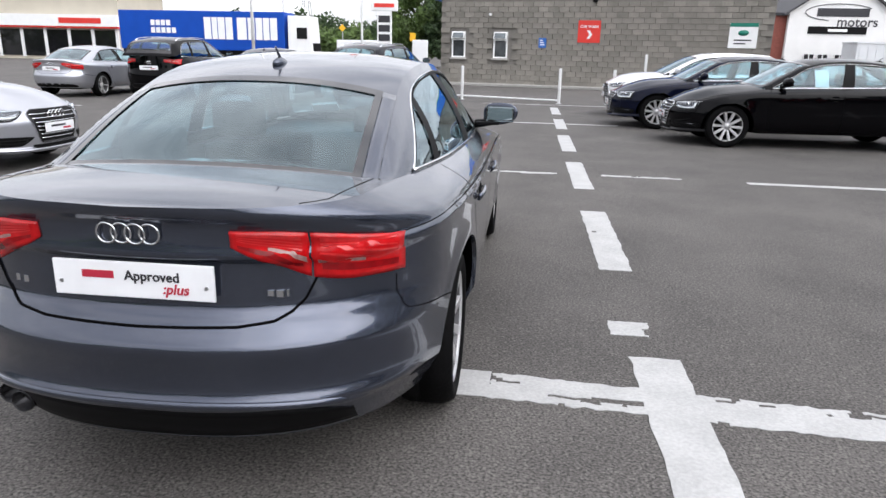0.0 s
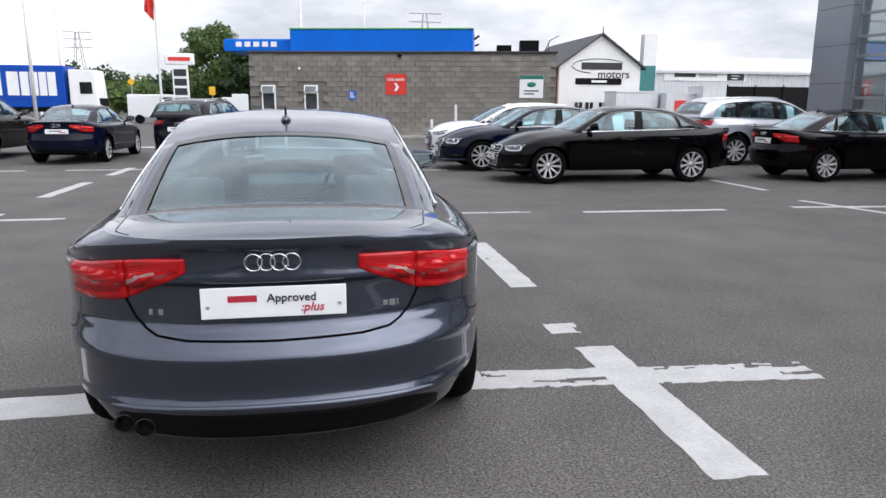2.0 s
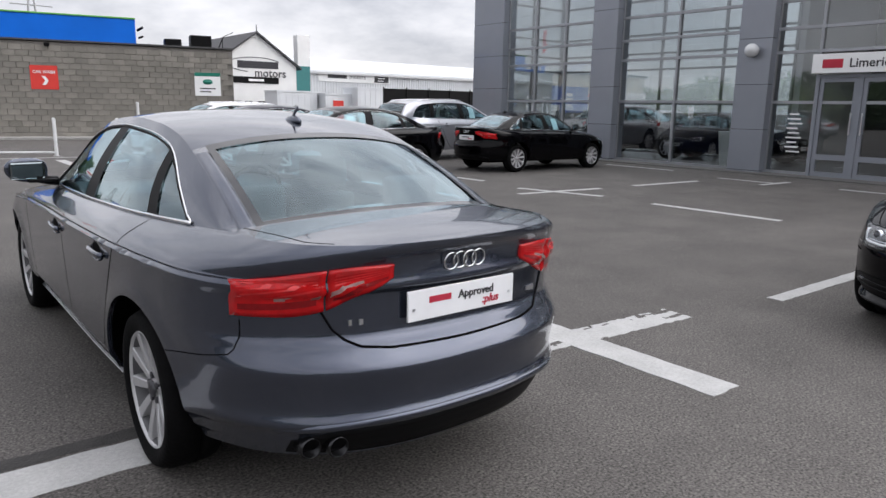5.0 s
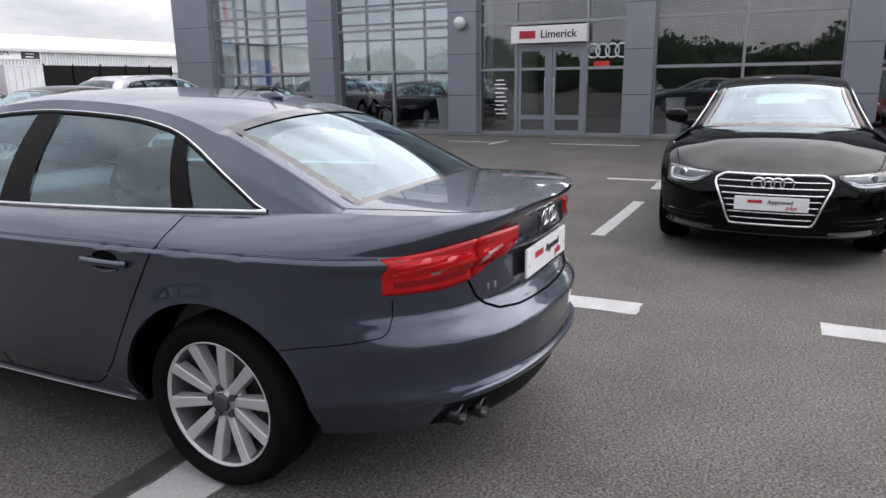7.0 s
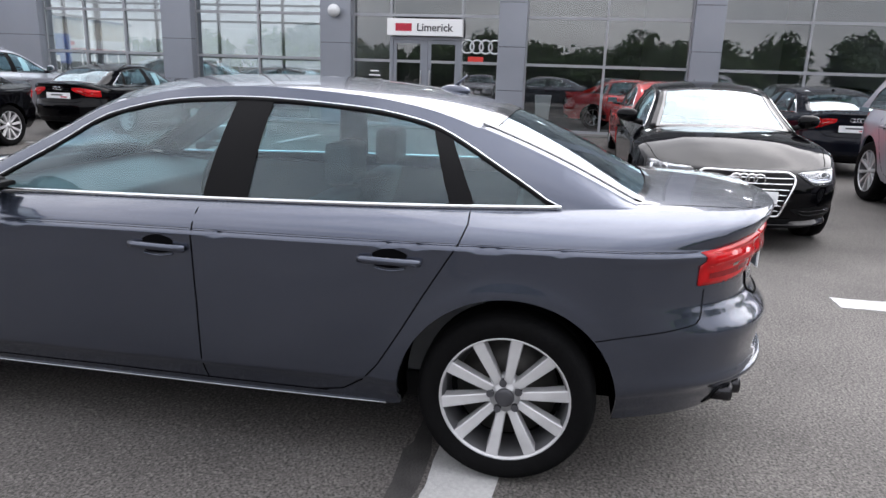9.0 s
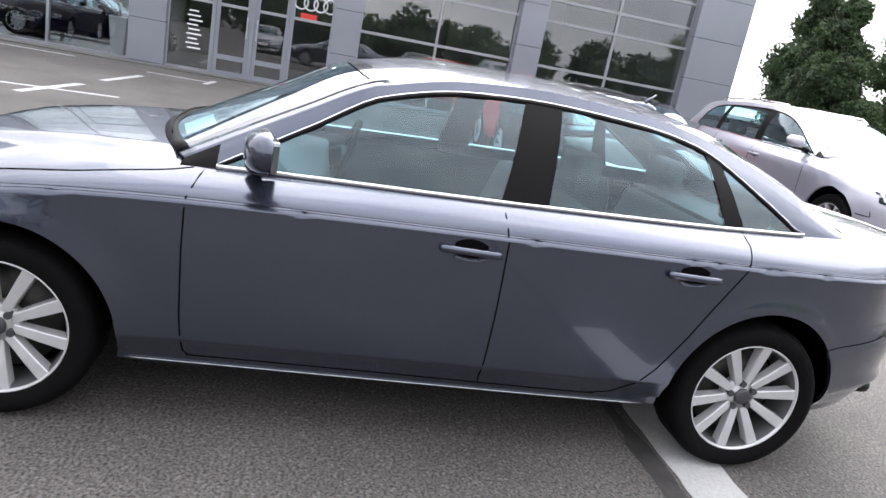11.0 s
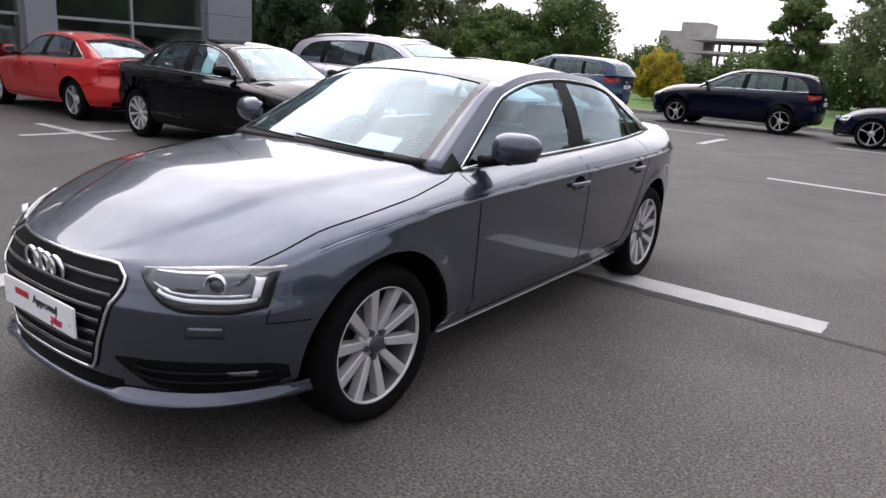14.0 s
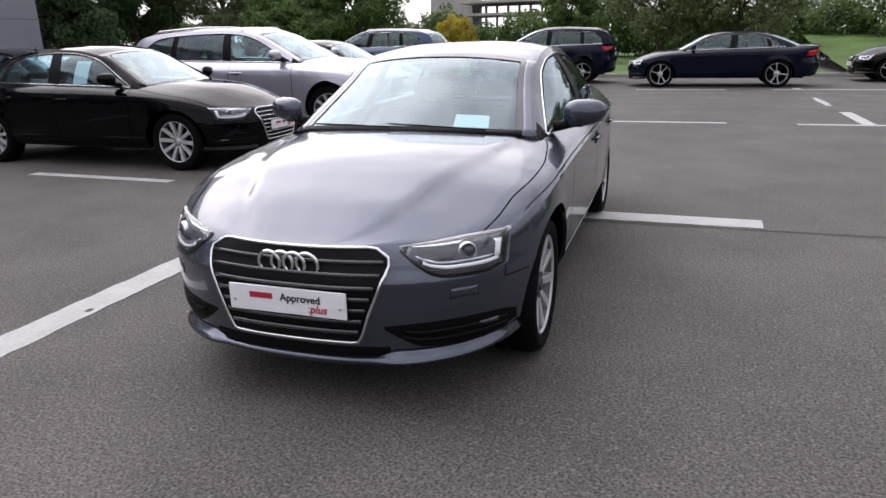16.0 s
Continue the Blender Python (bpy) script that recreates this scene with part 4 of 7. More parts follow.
    for sx in (1, -1):
        g = put("mirror_shell", me, car, "body-coloured door mirror")
        g.matrix_basis = pose(sx * .925, 2.0, 1.045, 0, 0, sx * -12) @ Matrix.Diagonal((sx, 1, 1, 1))
        part("mirror_glass", boxes((-.095, .095, -.016, -.012, -.05, .052)), MIRROR, g, "mirror glass", bevel=.012)
        arm = rods(((sx * .76, 2.05, .972), (sx * .88, 2.01, .992), .030, .022))
        part("mirror_foot", arm, TRIM_BLACK, car, "", True)
        part("mirror_base", boxes((sx * .842 - .078, sx * .842 + .078, 1.975, 2.045, .972, .992)), TRIM_BLACK, car, "", False, .006)
    # rear lamps
    hi = pch((.28, .945), (.40, .944), (.53, .932), (.66, .908), (.79, .880))
    lo = pch((.28, .905), (.32, .88), (.40, .845), (.52, .792), (.62, .778), (.79, .776))
    if suv:
        hi = pch((.34, .93), (.53, .935), (.70, .935))
        lo = pch((.34, .88), (.45, .86), (.70, .82))
    x_in, x_mid, x_out = (.29, .50, .736) if not suv else (.38, .55, .735)
    end = lambda nose: (lambda x, z: sh.on_end(x, z, nose))
    for x0, x1, nm in ((x_in, x_mid - .003, "inner_tail_lamp"), (x_mid + .003, x_out, "outer_tail_lamp")):
        G = ruled(end(False), x0, x1, lambda x: float(lo(x)), lambda x: float(hi(x)), 14, 9)
        v, f = sheet(G, .007, .004, (0, -1, 0), .006)
        for side in (0, 1):
            lens = put(nm, mesh_of(nm, flip(v) if side else v, rev(f) if side else f, RED_LENS), car, "red rear light cluster")
            for za, zb_, m, lab in ((.20, .36, RED_LENS_DARK, "dark_band"), (.40, .50, CLEAR_LENS, "clear_band"), (.56, .60, RED_LENS_LIGHT, "light_band"), (.66, .70, RED_LENS_LIGHT, "light_band"), (.76, .80, RED_LENS_LIGHT, "light_band"), (.86, .96, RED_LENS_LIGHT, "light_band")):
                if not dense and lab != "clear_band":
                    continue
                xa, xb = ((x0 + .015, x0 + .13) if x0 > .4 else (x0 + .10, x1 - .006)) if lab == "clear_band" else (x0 + .02, x1 - .02)
                B = ruled(end(False), xa, xb, lambda x: float(lo(x) + (hi(x) - lo(x)) * za), lambda x: float(lo(x) + (hi(x) - lo(x)) * zb_), 10, 3)
                v2, f2 = sheet(B, .0135, 0, (0, -1, 0))
                put(lab, mesh_of(lab, flip(v2) if side else v2, rev(f2) if side else f2, m), lens)
    # boot lid joints, recess edge, badge, plate
    if not suv:
        lid = [(.525, .925), (.522, .90), (.515, .80), (.48, .73), (.445, .695), (.40, .672), (.30, .660), (0, .655)]
        pts = []
        for (a, b), (c, d) in zip(lid, lid[1:]):
            pts += [(a + (c - a) * i / 6, b + (d - b) * i / 6) for i in range(6)]
        pts.append(lid[-1])
        pts = np.array(pts)
        both("lid_gap", sweep(sh.line(pts[:, 0], pts[:, 1], False, .0005), .0045, .0045, 5), SEAM_SHADE, car)
        # shade under the lid's crease, painted as a thin dark line
        put("lid_crease", mesh_of("lid_crease", *sweep(sh.line(np.linspace(-.30, .30, 30), .851, False, -.001), .0025, .0025, 5), SEAM_SHADE), car)
        yy = np.linspace(-.36, -.86, 14)
        xx = np.minimum(np.interp(yy, [-.93, -.6, -.36], [.52, .565, .60]), .95 * sh.on_side(yy, s["zt"](yy))[:, 0])
        zz = s["zt"](yy) + s["crown_r"](yy) * (1 - (xx / sh.on_side(yy, s["zt"](yy))[:, 0]) ** 2.2)
        both("lid_gap", sweep([tuple(p) for p in np.stack([xx, yy, zz - .0015], 1)], .003, .003, 5), SEAM_SHADE, car)
    b = put("ring_badge", ring_badge(.0295, .0425, CHROME, .0036) if dense else ring_badge(.031, .0455, CHROME, .0045, 14), car, "chrome badge of four linked rings")
    py = float(sh.on_end(0, .93, False)[1])
    b.matrix_basis = pose(0, py - .008, .930 if not suv else .86, 4, 0, 0)
    zp = .790 if not suv else .74
    ypl = float(sh.on_end(0.0, zp, False)[1])
    pl = plate(car, (.0, ypl - .016, zp), .49 if dense else .51, .108, 0, 0, plate_kind == "full")
    if dense:
        for x, wds in ((-.40, ((-.030, -.006), (.004, .030))), (.41, ((-.032, -.014), (-.008, .014), (.020, .026)))):
            for a, c in wds:
                y = float(sh.on_end(x + a, .75, False)[1])
                put("model_badge", mesh_of("model_badge", *box_vf(x + a, x + c, y - .004, y + .01, .744 if a % .01 > .004 else .740, .760), SATIN, False), car, "small chrome badge bar")
    # rear diffuser, lower lip, exhausts
    D = ruled(end(False), -.60, .60, lambda x: .285, lambda x: .390 - .05 * (x / .6) ** 6, 40, 5)
    put("diffuser", mesh_of("diffuser", *sheet(D, .003, .003, (0, -1, 0)), TRIM_BLACK), car, "black lower bumper panel")
    if dense:
        X = np.linspace(-.66, .66, 48)
        E_ = [(x, y + .016 * min(1, max(0, (abs(x) - .40) / .26)) ** 2, z) for x, y, z in sh.line(X, .425 - .035 * (np.abs(X) / .66) ** 4, False, .001)]
        put("bumper_edge", mesh_of("bumper_edge", *sweep(E_, .010, .014, 8), paint), car)
        for x in (-.475, -.555):
            v, f = lathe([(.028, -.06), (.037, -.06), (.0385, .0), (.036, .012), (.033, .010), (.031, -.05), (0, -.05)], 24)
            o = put("exhaust_pipe", mesh_of("exhaust_pipe", v, f, mat("exhaust_steel", (.045, .045, .048), .25, .9, vary=.2)), car, "dark steel exhaust tip")
            o.matrix_basis = pose(x, float(sh.on_end(x, .40, False)[1]) + .044, .322, 0, 0, -90)
    # nose: grille, lights, intakes, plate
    gw = .415
    g_lo, g_hi = (.315, .682)
    wgl = pch((.29, .262), (.33, .292), (.42, .326), (.56, .380), (.625, .402), (.655, .395), (.672, .372), (.685, .335))
    if suv:
        wgl = pch((.29, .34), (.36, .42), (.58, .46), (.66, .45), (.71, .36))
        g_hi = .71
    zs = np.linspace(g_lo, g_hi, 14)
    G = sh.on_end(wgl(zs)[:, None] * np.linspace(-1, 1, 21), zs[:, None], True)
    put("grille", mesh_of("grille", *sheet(G, .0025, 0, (0, 1, 0)), TRIM_BLACK), car, "black radiator grille")
    k12 = np.linspace(.9, -.9, 12)
    frame_pts = sh.line(wgl(zs), zs, True, .008) + sh.line(k12 * float(wgl(g_hi)), g_hi + .004, True, .008)
    frame_pts += sh.line(-wgl(zs[::-1]), zs[::-1], True, .008) + sh.line(-k12 * float(wgl(g_lo)), g_lo - .003, True, .008)
    put("grille_surround", mesh_of("grille_surround", *sweep(frame_pts, .0075 if dense else .011, .006, 6, True, (0, 1, 0)), CHROME if grille_chrome else GLOSS_BLACK), car, "chrome grille surround")
    for z in np.linspace(g_lo + .045, g_hi - .045, 7):
        wz = float(wgl(z)) - .02
        P = sh.line(np.linspace(-wz, wz, 18), z, True, .008)
        put("grille_bar", mesh_of("grille_bar", *sweep(P, .006 if dense else .0048, .0095 if dense else .0065, 6), GRILLE_BAR if dense else CHROME), car)
    b = put("ring_badge", ring_badge(.047, .0555, CHROME, .0080) if dense else ring_badge(.047, .067, CHROME, .008, 16), car, "chrome badge of four linked rings")
    zbg = .622 if not suv else .64
    b.matrix_basis = pose(0, float(sh.on_end(0, zbg, True)[1]) + .018, zbg, -6, 0, 0)
    zpl = .478 if not suv else .47
    plate(car, (0, float(sh.on_end(0.12, zpl, True)[1]) + .020, zpl), .52, .108, 180, 0, plate_kind == "full")
    hi = pch((.42, .680), (.56, .692), (.68, .703), (.80, .711))
    lo = pch((.42, .676), (.46, .648), (.51, .611), (.56, .582), (.62, .568), (.72, .566), (.80, .588))
    if suv:
        hi = pch((.42, .708), (.60, .735), (.72, .757), (.80, .77))
        lo = pch((.42, .69), (.54, .655), (.68, .655), (.80, .675))
    L = lambda k: (lambda x: float(lo(x) + (hi(x) - lo(x)) * k))
    v, f = sheet(ruled(end(True), .43, .792, L(0), L(1), 24, 9), .003, .002, (0, 1, 0))
    for side in (0, 1):
        T = lambda vf: (flip(vf[0]), rev(vf[1])) if side else vf
        hl = put("headlight", mesh_of("headlight", *T((v, f)), LAMP_DARK), car, "clear headlight with a bright lower light strip")
        E1 = lambda x0, x1, k0, k1, nx, nk, lift, dome=.0: T(sheet(ruled(end(True), x0, x1, L(k0), L(k1), nx, nk), lift, .002, (0, 1, 0), dome))
        put("reflector", mesh_of("reflector", *E1(.455, .778, .12, .94, 18, 6, .004), HEAD_INNER), hl)
        put("light_strip", mesh_of("light_strip", *E1(.520, .766, .24, .34, 22, 3, .008, .003), DRL), hl, "white light strip")
        put("light_strip", mesh_of("light_strip", *E1(.754, .770, .34, .82, 6, 6, .008, .003), DRL), hl)
        put("light_strip", mesh_of("light_strip", *E1(.47, .64, .86, .92, 16, 3, .007), LAMP_SILVER), hl)
        put("light_strip", mesh_of("light_strip", *E1(.49, .75, .40, .45, 16, 3, .0075), LAMP_SILVER), hl)
        c = sh.on_end(.668, L(.66)(.668), True)
        bm = bmesh.new()
        bmesh.ops.create_uvsphere(bm, u_segments=18, v_segments=12, radius=.030, matrix=Matrix.Translation((-c[0] if side else c[0], c[1] - .008, c[2])))
        part("projector", bm, HEAD_INNER, hl, "", True)
        v_, f_ = lathe([(.030, 0), (.033, .012), (.038, .010), (.037, -.01)], 20)
        o = put("projector_ring", mesh_of("projector_ring", v_, f_, LAMP_SILVER), hl)
        o.matrix_basis = pose(-c[0] if side else c[0], c[1] + .004, c[2], 0, 0, 125 if side else 55)
        put("headlight_lens", mesh_of("headlight_lens", *T(sheet(ruled(end(True), .427, .795, L(-.01), L(1.01), 22, 9), .011, .008, (0, 1, 0), .0)), LAMP_GLASS), hl)
        # lower intake with lamp
        fl = pch((.38, .374), (.45, .325), (.515, .290), (.58, .284), (.78, .292), (.86, .345))
        fh = pch((.38, .382), (.50, .390), (.66, .396), (.78, .388), (.86, .352))
        iv = sheet(ruled(end(True), .385, .825, lambda x: float(fl(x)), lambda x: float(fh(x)), 18, 6), .0025, 0, (0, 1, 0))
        it = put("air_intake", mesh_of("air_intake", *T(iv), TRIM_BLACK), car, "black lower air intake")
        for k in (.30, .62):
            X = np.linspace(.46, .80, 12)
            P = sh.line(X, fl(X) + (fh(X) - fl(X)) * k, True, .008)
            put("intake_bar", mesh_of("intake_bar", *T(sweep(P, .004, .008, 6)), TRIM_BLACK), it)
        fv = sheet(ruled(end(True), .71, .77, lambda x: .342 + .1 * (.77 - x), lambda x: .362, 6, 4), .007, .004, (0, 1, 0), .003)
        put("fog_lamp", mesh_of("fog_lamp", *T(fv), HEAD_INNER), it, "clear fog lamp")
    if dense and not suv:
        wc = sheet(ruled(end(True), .625, .71, lambda x: .485, lambda x: .522, 6, 4), .0012, .002, (0, 1, 0))
        both("washer_cover", wc, paint, car)
        both("panel_gap", sweep(sh.line(np.array([.622, .713, .713, .622, .622]), np.array([.482, .482, .525, .525, .482]), True, .0), .0014, .0014, 4), SEAM_SHADE, car)
    # splitter lip, deeper outside the grille
    X = np.linspace(-.835, .835, 60)
    base = np.array(sh.line(X, .285, True))
    out = .020 + .022 * np.clip((np.abs(X) - .34) / .09, 0, 1) - .018 * np.clip((np.abs(X) - .70) / .17, 0, 1) ** 2
    z_lip = .232 + .03 * np.clip(np.abs(X) - .5, 0, 1)
    rows = []
    for dz, k in ((.040, -.004), (.016, .55), (.007, 1.0), (-.003, 1.0), (-.008, .2), (-.008, -3.0)):
        r = base.copy()
        r[:, 1] += out * k if k > -1 else -.05
        r[:, 2] = z_lip + dz * (1 if dz < .03 else 1.0 - .6 * np.clip((.42 - np.abs(X)) / .08, 0, 1))
        rows.append(r)
    put("front_lip", mesh_of("front_lip", *sheet(np.stack(rows, 1), 0, 0, (0, 1, .3)), paint), car)
    lowg = sheet(ruled(end(True), -.40, .40, lambda x: .25, lambda x: .292, 24, 3), .003, 0, (0, 1, 0))
    put("lower_grille", mesh_of("lower_grille", *lowg, TRIM_BLACK), car)
    # sill strip, aerial, wipers
    strip = [tuple(sh.on_side(y, .255) + np.array([.004, 0, 0])) for y in np.linspace(.44, 2.40, 20)]
    both("sill_trim", sweep(strip, .002, .0028, 6, False, (1, 0, 0)), SATIN if dense else paint, car)
    if not suv:
        q = sh.on_top(np.float64(.36), np.float64(0))
        bm = bmesh.new()
        vs = bmesh.ops.create_uvsphere(bm, u_segments=14, v_segments=8, radius=1)["verts"]
        for v_ in vs:
            v_.co = (v_.co.x * .028, v_.co.y * .075, max(v_.co.z, -.2) * .030)
        rod(bm, (0, .01, .015), (0, -.055, .072), .008, .004, 8)
        a = part("roof_aerial", bm, paint, car, "short roof aerial", True)
        a.matrix_basis = Matrix.Translation((0, .36 + float(s["bow"](.36)) * 0, q[2] + .002))
    else:
        for sx in (1, -1):
            P = [tuple(sh.on_top(np.float64(y), np.float64(sx * .93)) + np.array([0, 0, .030 if 0.06 < k < .94 else 0])) for k, y in [(k, -.45 + 1.7 * k) for k in np.linspace(0, 1, 16)]]
            put("roof_rail", mesh_of("roof_rail", *sweep(P, .012, .010, 8), trim), car, "bright roof rail")
    for x0, x1 in ((-.48, .08), (.06, .60)) if dense else ():
        P = [tuple(sh.on_top(np.float64(2.262 - .025 * k), np.float64((x0 + (x1 - x0) * k) / .74)) + np.array([0, .006, .008])) for k in np.linspace(0, 1, 8)]
        put("wiper", mesh_of("wiper", *sweep(P, .003, .005, 6), TRIM_BLACK), car, "black windscreen wiper")
    if dense:
        P = top(2.245, 2.285, -.90, .90, 3, 15)
        put("scuttle", mesh_of("scuttle", *sheet(P, .004, .01, (0, .3, 1)), TRIM_BLACK), car, "black scuttle panel under the windscreen")
    if dense:
        P = top(2.13, 2.225, -.66, -.40, 4, 8)
        put("dashboard_sheet", mesh_of("dashboard_sheet", *sheet(P, -.012, 0, (0, .3, 1)), PAPER), car, "white paper sheet behind the windscreen")
    for y, z, t in papers:
        P = ruled(sh.on_cabin, y, y + .20, lambda a: z, lambda a: z + .26, 3, 3)
        both("window_paper", sheet(P, -.014, 0, (1, 0, 0)), PAPER, car, "white price sheet in the window")
    if interior:
        cabin(car, sh)
    # proportions of this model
    ro = length - wb - front
    meshes = {o.data for o in car.children_recursive if o.type == "MESH"}
    sx, sz = width / 1.826, height / 1.427
    ky = wb / 2.808
    kr, kf = ro / 1.011, front / .882
    if (length, width, height, wb) != (4.701, 1.826, 1.427, 2.808):
        for o in car.children_recursive:
            base = o.matrix_basis.copy()
            own = base != Matrix.Identity(4)
            if own or (o.parent is not car and o.parent.matrix_basis != Matrix.Identity(4)):
                if own:
                    p = base.translation
                    p = Vector((p.x * sx, p.y * kr if p.y < 0 else (p.y * ky if p.y < 2.808 else wb + (p.y - 2.808) * kf), p.z * sz))
                    base.translation = p
                    o.matrix_basis = base
                meshes.discard(o.data)
        for me in meshes:
            co = np.zeros(len(me.vertices) * 3)
            me.vertices.foreach_get("co", co)
            co = co.reshape(-1, 3)
            y = co[:, 1]
            co[:, 1] = np.where(y < 0, y * kr, np.where(y < 2.808, y * ky, wb + (y - 2.808) * kf))
            co[:, 0] *= sx
            co[:, 2] *= sz
            me.vertices.foreach_set("co", co.ravel())
            me.update()
    # wheels
    M = wheel_meshes(wheel_r, rim, spokes, split)
    for y in (0.0, wb):
        for sx_ in (1, -1):
            add_wheel(car, M, sx_ * (width / 2 - (.165 if y == 0 else .148)), y, wheel_r, sx_ < 0, .16 + y, dense)
    return car


# ---- ground ----
WALL_GREY = mat("grey_cladding", (0.235, 0.25, 0.285), 0.38, 0.35, 0.2, vary=0.06, vscale=0.8)
MULLION = mat("mullion_grey", (0.30, 0.31, 0.33), 0.4, 0.5, vary=0.06, vscale=3)
SHOP_GLASS = glass("showroom_glass", (0.72, 0.75, 0.76), 0.0, 0.10, 1.0)
TILE = mat("showroom_tile", (0.34, 0.34, 0.35), 0.25, vary=0.1, vscale=1.5)
INNER_WALL = mat("showroom_wall", (0.66, 0.67, 0.68), 0.7, vary=0.1, vscale=0.7)
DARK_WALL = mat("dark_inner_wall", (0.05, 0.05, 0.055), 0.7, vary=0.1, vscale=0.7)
BLOCK = mat("concrete_block", (0.20, 0.188, 0.166), 0.92, vary=0.20, vscale=1.1, bump=0.5, bscale=70, fine=0.14, fscale=45, island=0.16)
MORTAR = mat("mortar", (0.17, 0.16, 0.145), 0.95, vary=0.15, vscale=3, bump=0.3, bscale=90)
SIGN_RED = mat("sign_red", (0.62, 0.035, 0.025), 0.45, vary=0.05, vscale=3)
SIGN_BLUE = mat("sign_blue", (0.012, 0.11, 0.42), 0.45, vary=0.06, vscale=3)
CANOPY_BLUE = mat("canopy_blue", (0.0, 0.13, 0.62), 0.45, spec=0.2, vary=0.06, vscale=1)
SIGN_GREEN = mat("sign_green", (0.0, 0.16, 0.11), 0.45, vary=0.05, vscale=3)
EDGE_GREEN = mat("edge_green", (0.10, 0.42, 0.05), 0.45, vary=0.05, vscale=3)
SIGN_WHITE = mat("sign_white", (0.78, 0.79, 0.79), 0.45, vary=0.04, vscale=2)
RENDER_WHITE = mat("white_render", (0.72, 0.72, 0.71), 0.85, vary=0.05, vscale=0.8, bump=0.2, bscale=40)
SHEET_WHITE = mat("white_sheeting", (0.62, 0.64, 0.66), 0.45, 0.1, vary=0.06, vscale=0.6)
SLATE = mat("dark_slate", (0.035, 0.035, 0.04), 0.6, vary=0.2, vscale=3, bump=0.3, bscale=20)
BRICK_RED = mat("red_brick", (0.20, 0.06, 0.045), 0.9, vary=0.2, vscale=8, bump=0.3, bscale=40)
STEEL = mat("galvanised_steel", (0.42, 0.43, 0.44), 0.45, 0.7, vary=0.12, vscale=6)
POST_WHITE = mat("white_post", (0.66, 0.67, 0.67), 0.5, vary=0.08, vscale=4)
BARK = mat("bark", (0.085, 0.065, 0.05), 0.95, vary=0.3, vscale=9, bump=0.6, bscale=30)
def leafy(m):
    """Lets part of the light pass through the leaves."""
    n, l = m.node_tree.nodes, m.node_tree.links
    b, o = n["Principled BSDF"], n["Material Output"]
    t, x = n.new("ShaderNodeBsdfTranslucent"), n.new("ShaderNodeMixShader")
    x.inputs["Fac"].default_value = 0.4
    l.new(b.inputs["Base Color"].links[0].from_socket, t.inputs["Color"])
    l.new(b.outputs["BSDF"], x.inputs[1])
    l.new(t.outputs["BSDF"], x.inputs[2])
    l.new(x.outputs["Shader"], o.inputs["Surface"])


LEAF = mat("leaves", (0.095, 0.150, 0.040), 0.6, vary=0.35, vscale=0.8, island=0.45)
LEAF_DARK = mat("dark_leaves", (0.045, 0.078, 0.030), 0.65, vary=0.35, vscale=0.8, island=0.45)
LEAF_PALE = mat("pale_leaves", (0.150, 0.185, 0.085), 0.6, vary=0.3, vscale=0.8, island=0.45)
LEAF_YELLOW = mat("yellow_leaves", (0.36, 0.29, 0.02), 0.6, vary=0.3, vscale=1.5, island=0.35)
for m_ in (LEAF, LEAF_DARK, LEAF_PALE, LEAF_YELLOW):
    leafy(m_)
GRASS = mat("grass", (0.075, 0.14, 0.025), 0.9, vary=0.3, vscale=0.7, bump=0.6, bscale=30)
CONCRETE = mat("pale_concrete", (0.36, 0.35, 0.33), 0.9, vary=0.14, vscale=1.2, bump=0.3, bscale=40)
KERB = mat("kerb_stone", (0.30, 0.295, 0.28), 0.9, vary=0.15, vscale=4, bump=0.3, bscale=60)
LORRY_BLUE = mat("lorry_blue", (0.006, 0.06, 0.36), 0.4, spec=0.2, vary=0.08, vscale=1)
ORANGE = mat("orange_lamp", (0.6, 0.16, 0.01), 0.3, vary=0.1)
GLOBE = mat("globe_opal", (0.62, 0.63, 0.64), 0.25, coat=0.5, vary=0.03)
CEIL_LIGHT = mat("ceiling_lamp", (0.9, 0.9, 0.9), 0.5, emit=((1.0, 0.98, 0.95), 22.0))
PLANTER_WHITE = mat("planter_white", (0.7, 0.7, 0.69), 0.4, vary=0.04)
BADGE_SILVER = mat("badge_silver", (0.65, 0.67, 0.70), 0.35, 0.6, vary=0.05)

g = bmesh.new()
bmesh.ops.create_grid(g, x_segments=80, y_segments=80, size=1)
for v in g.verts:
    x, y = v.co.x, v.co.y
    v.co.x, v.co.y = 900 * math.copysign(abs(x) ** 3, x), 900 * math.copysign(abs(y) ** 3, y)
ground = part("ground", g, ASPHALT, None)
tagged(ground, "dark grey tarmac of a car park with pale chips", "ground", kind="structure")


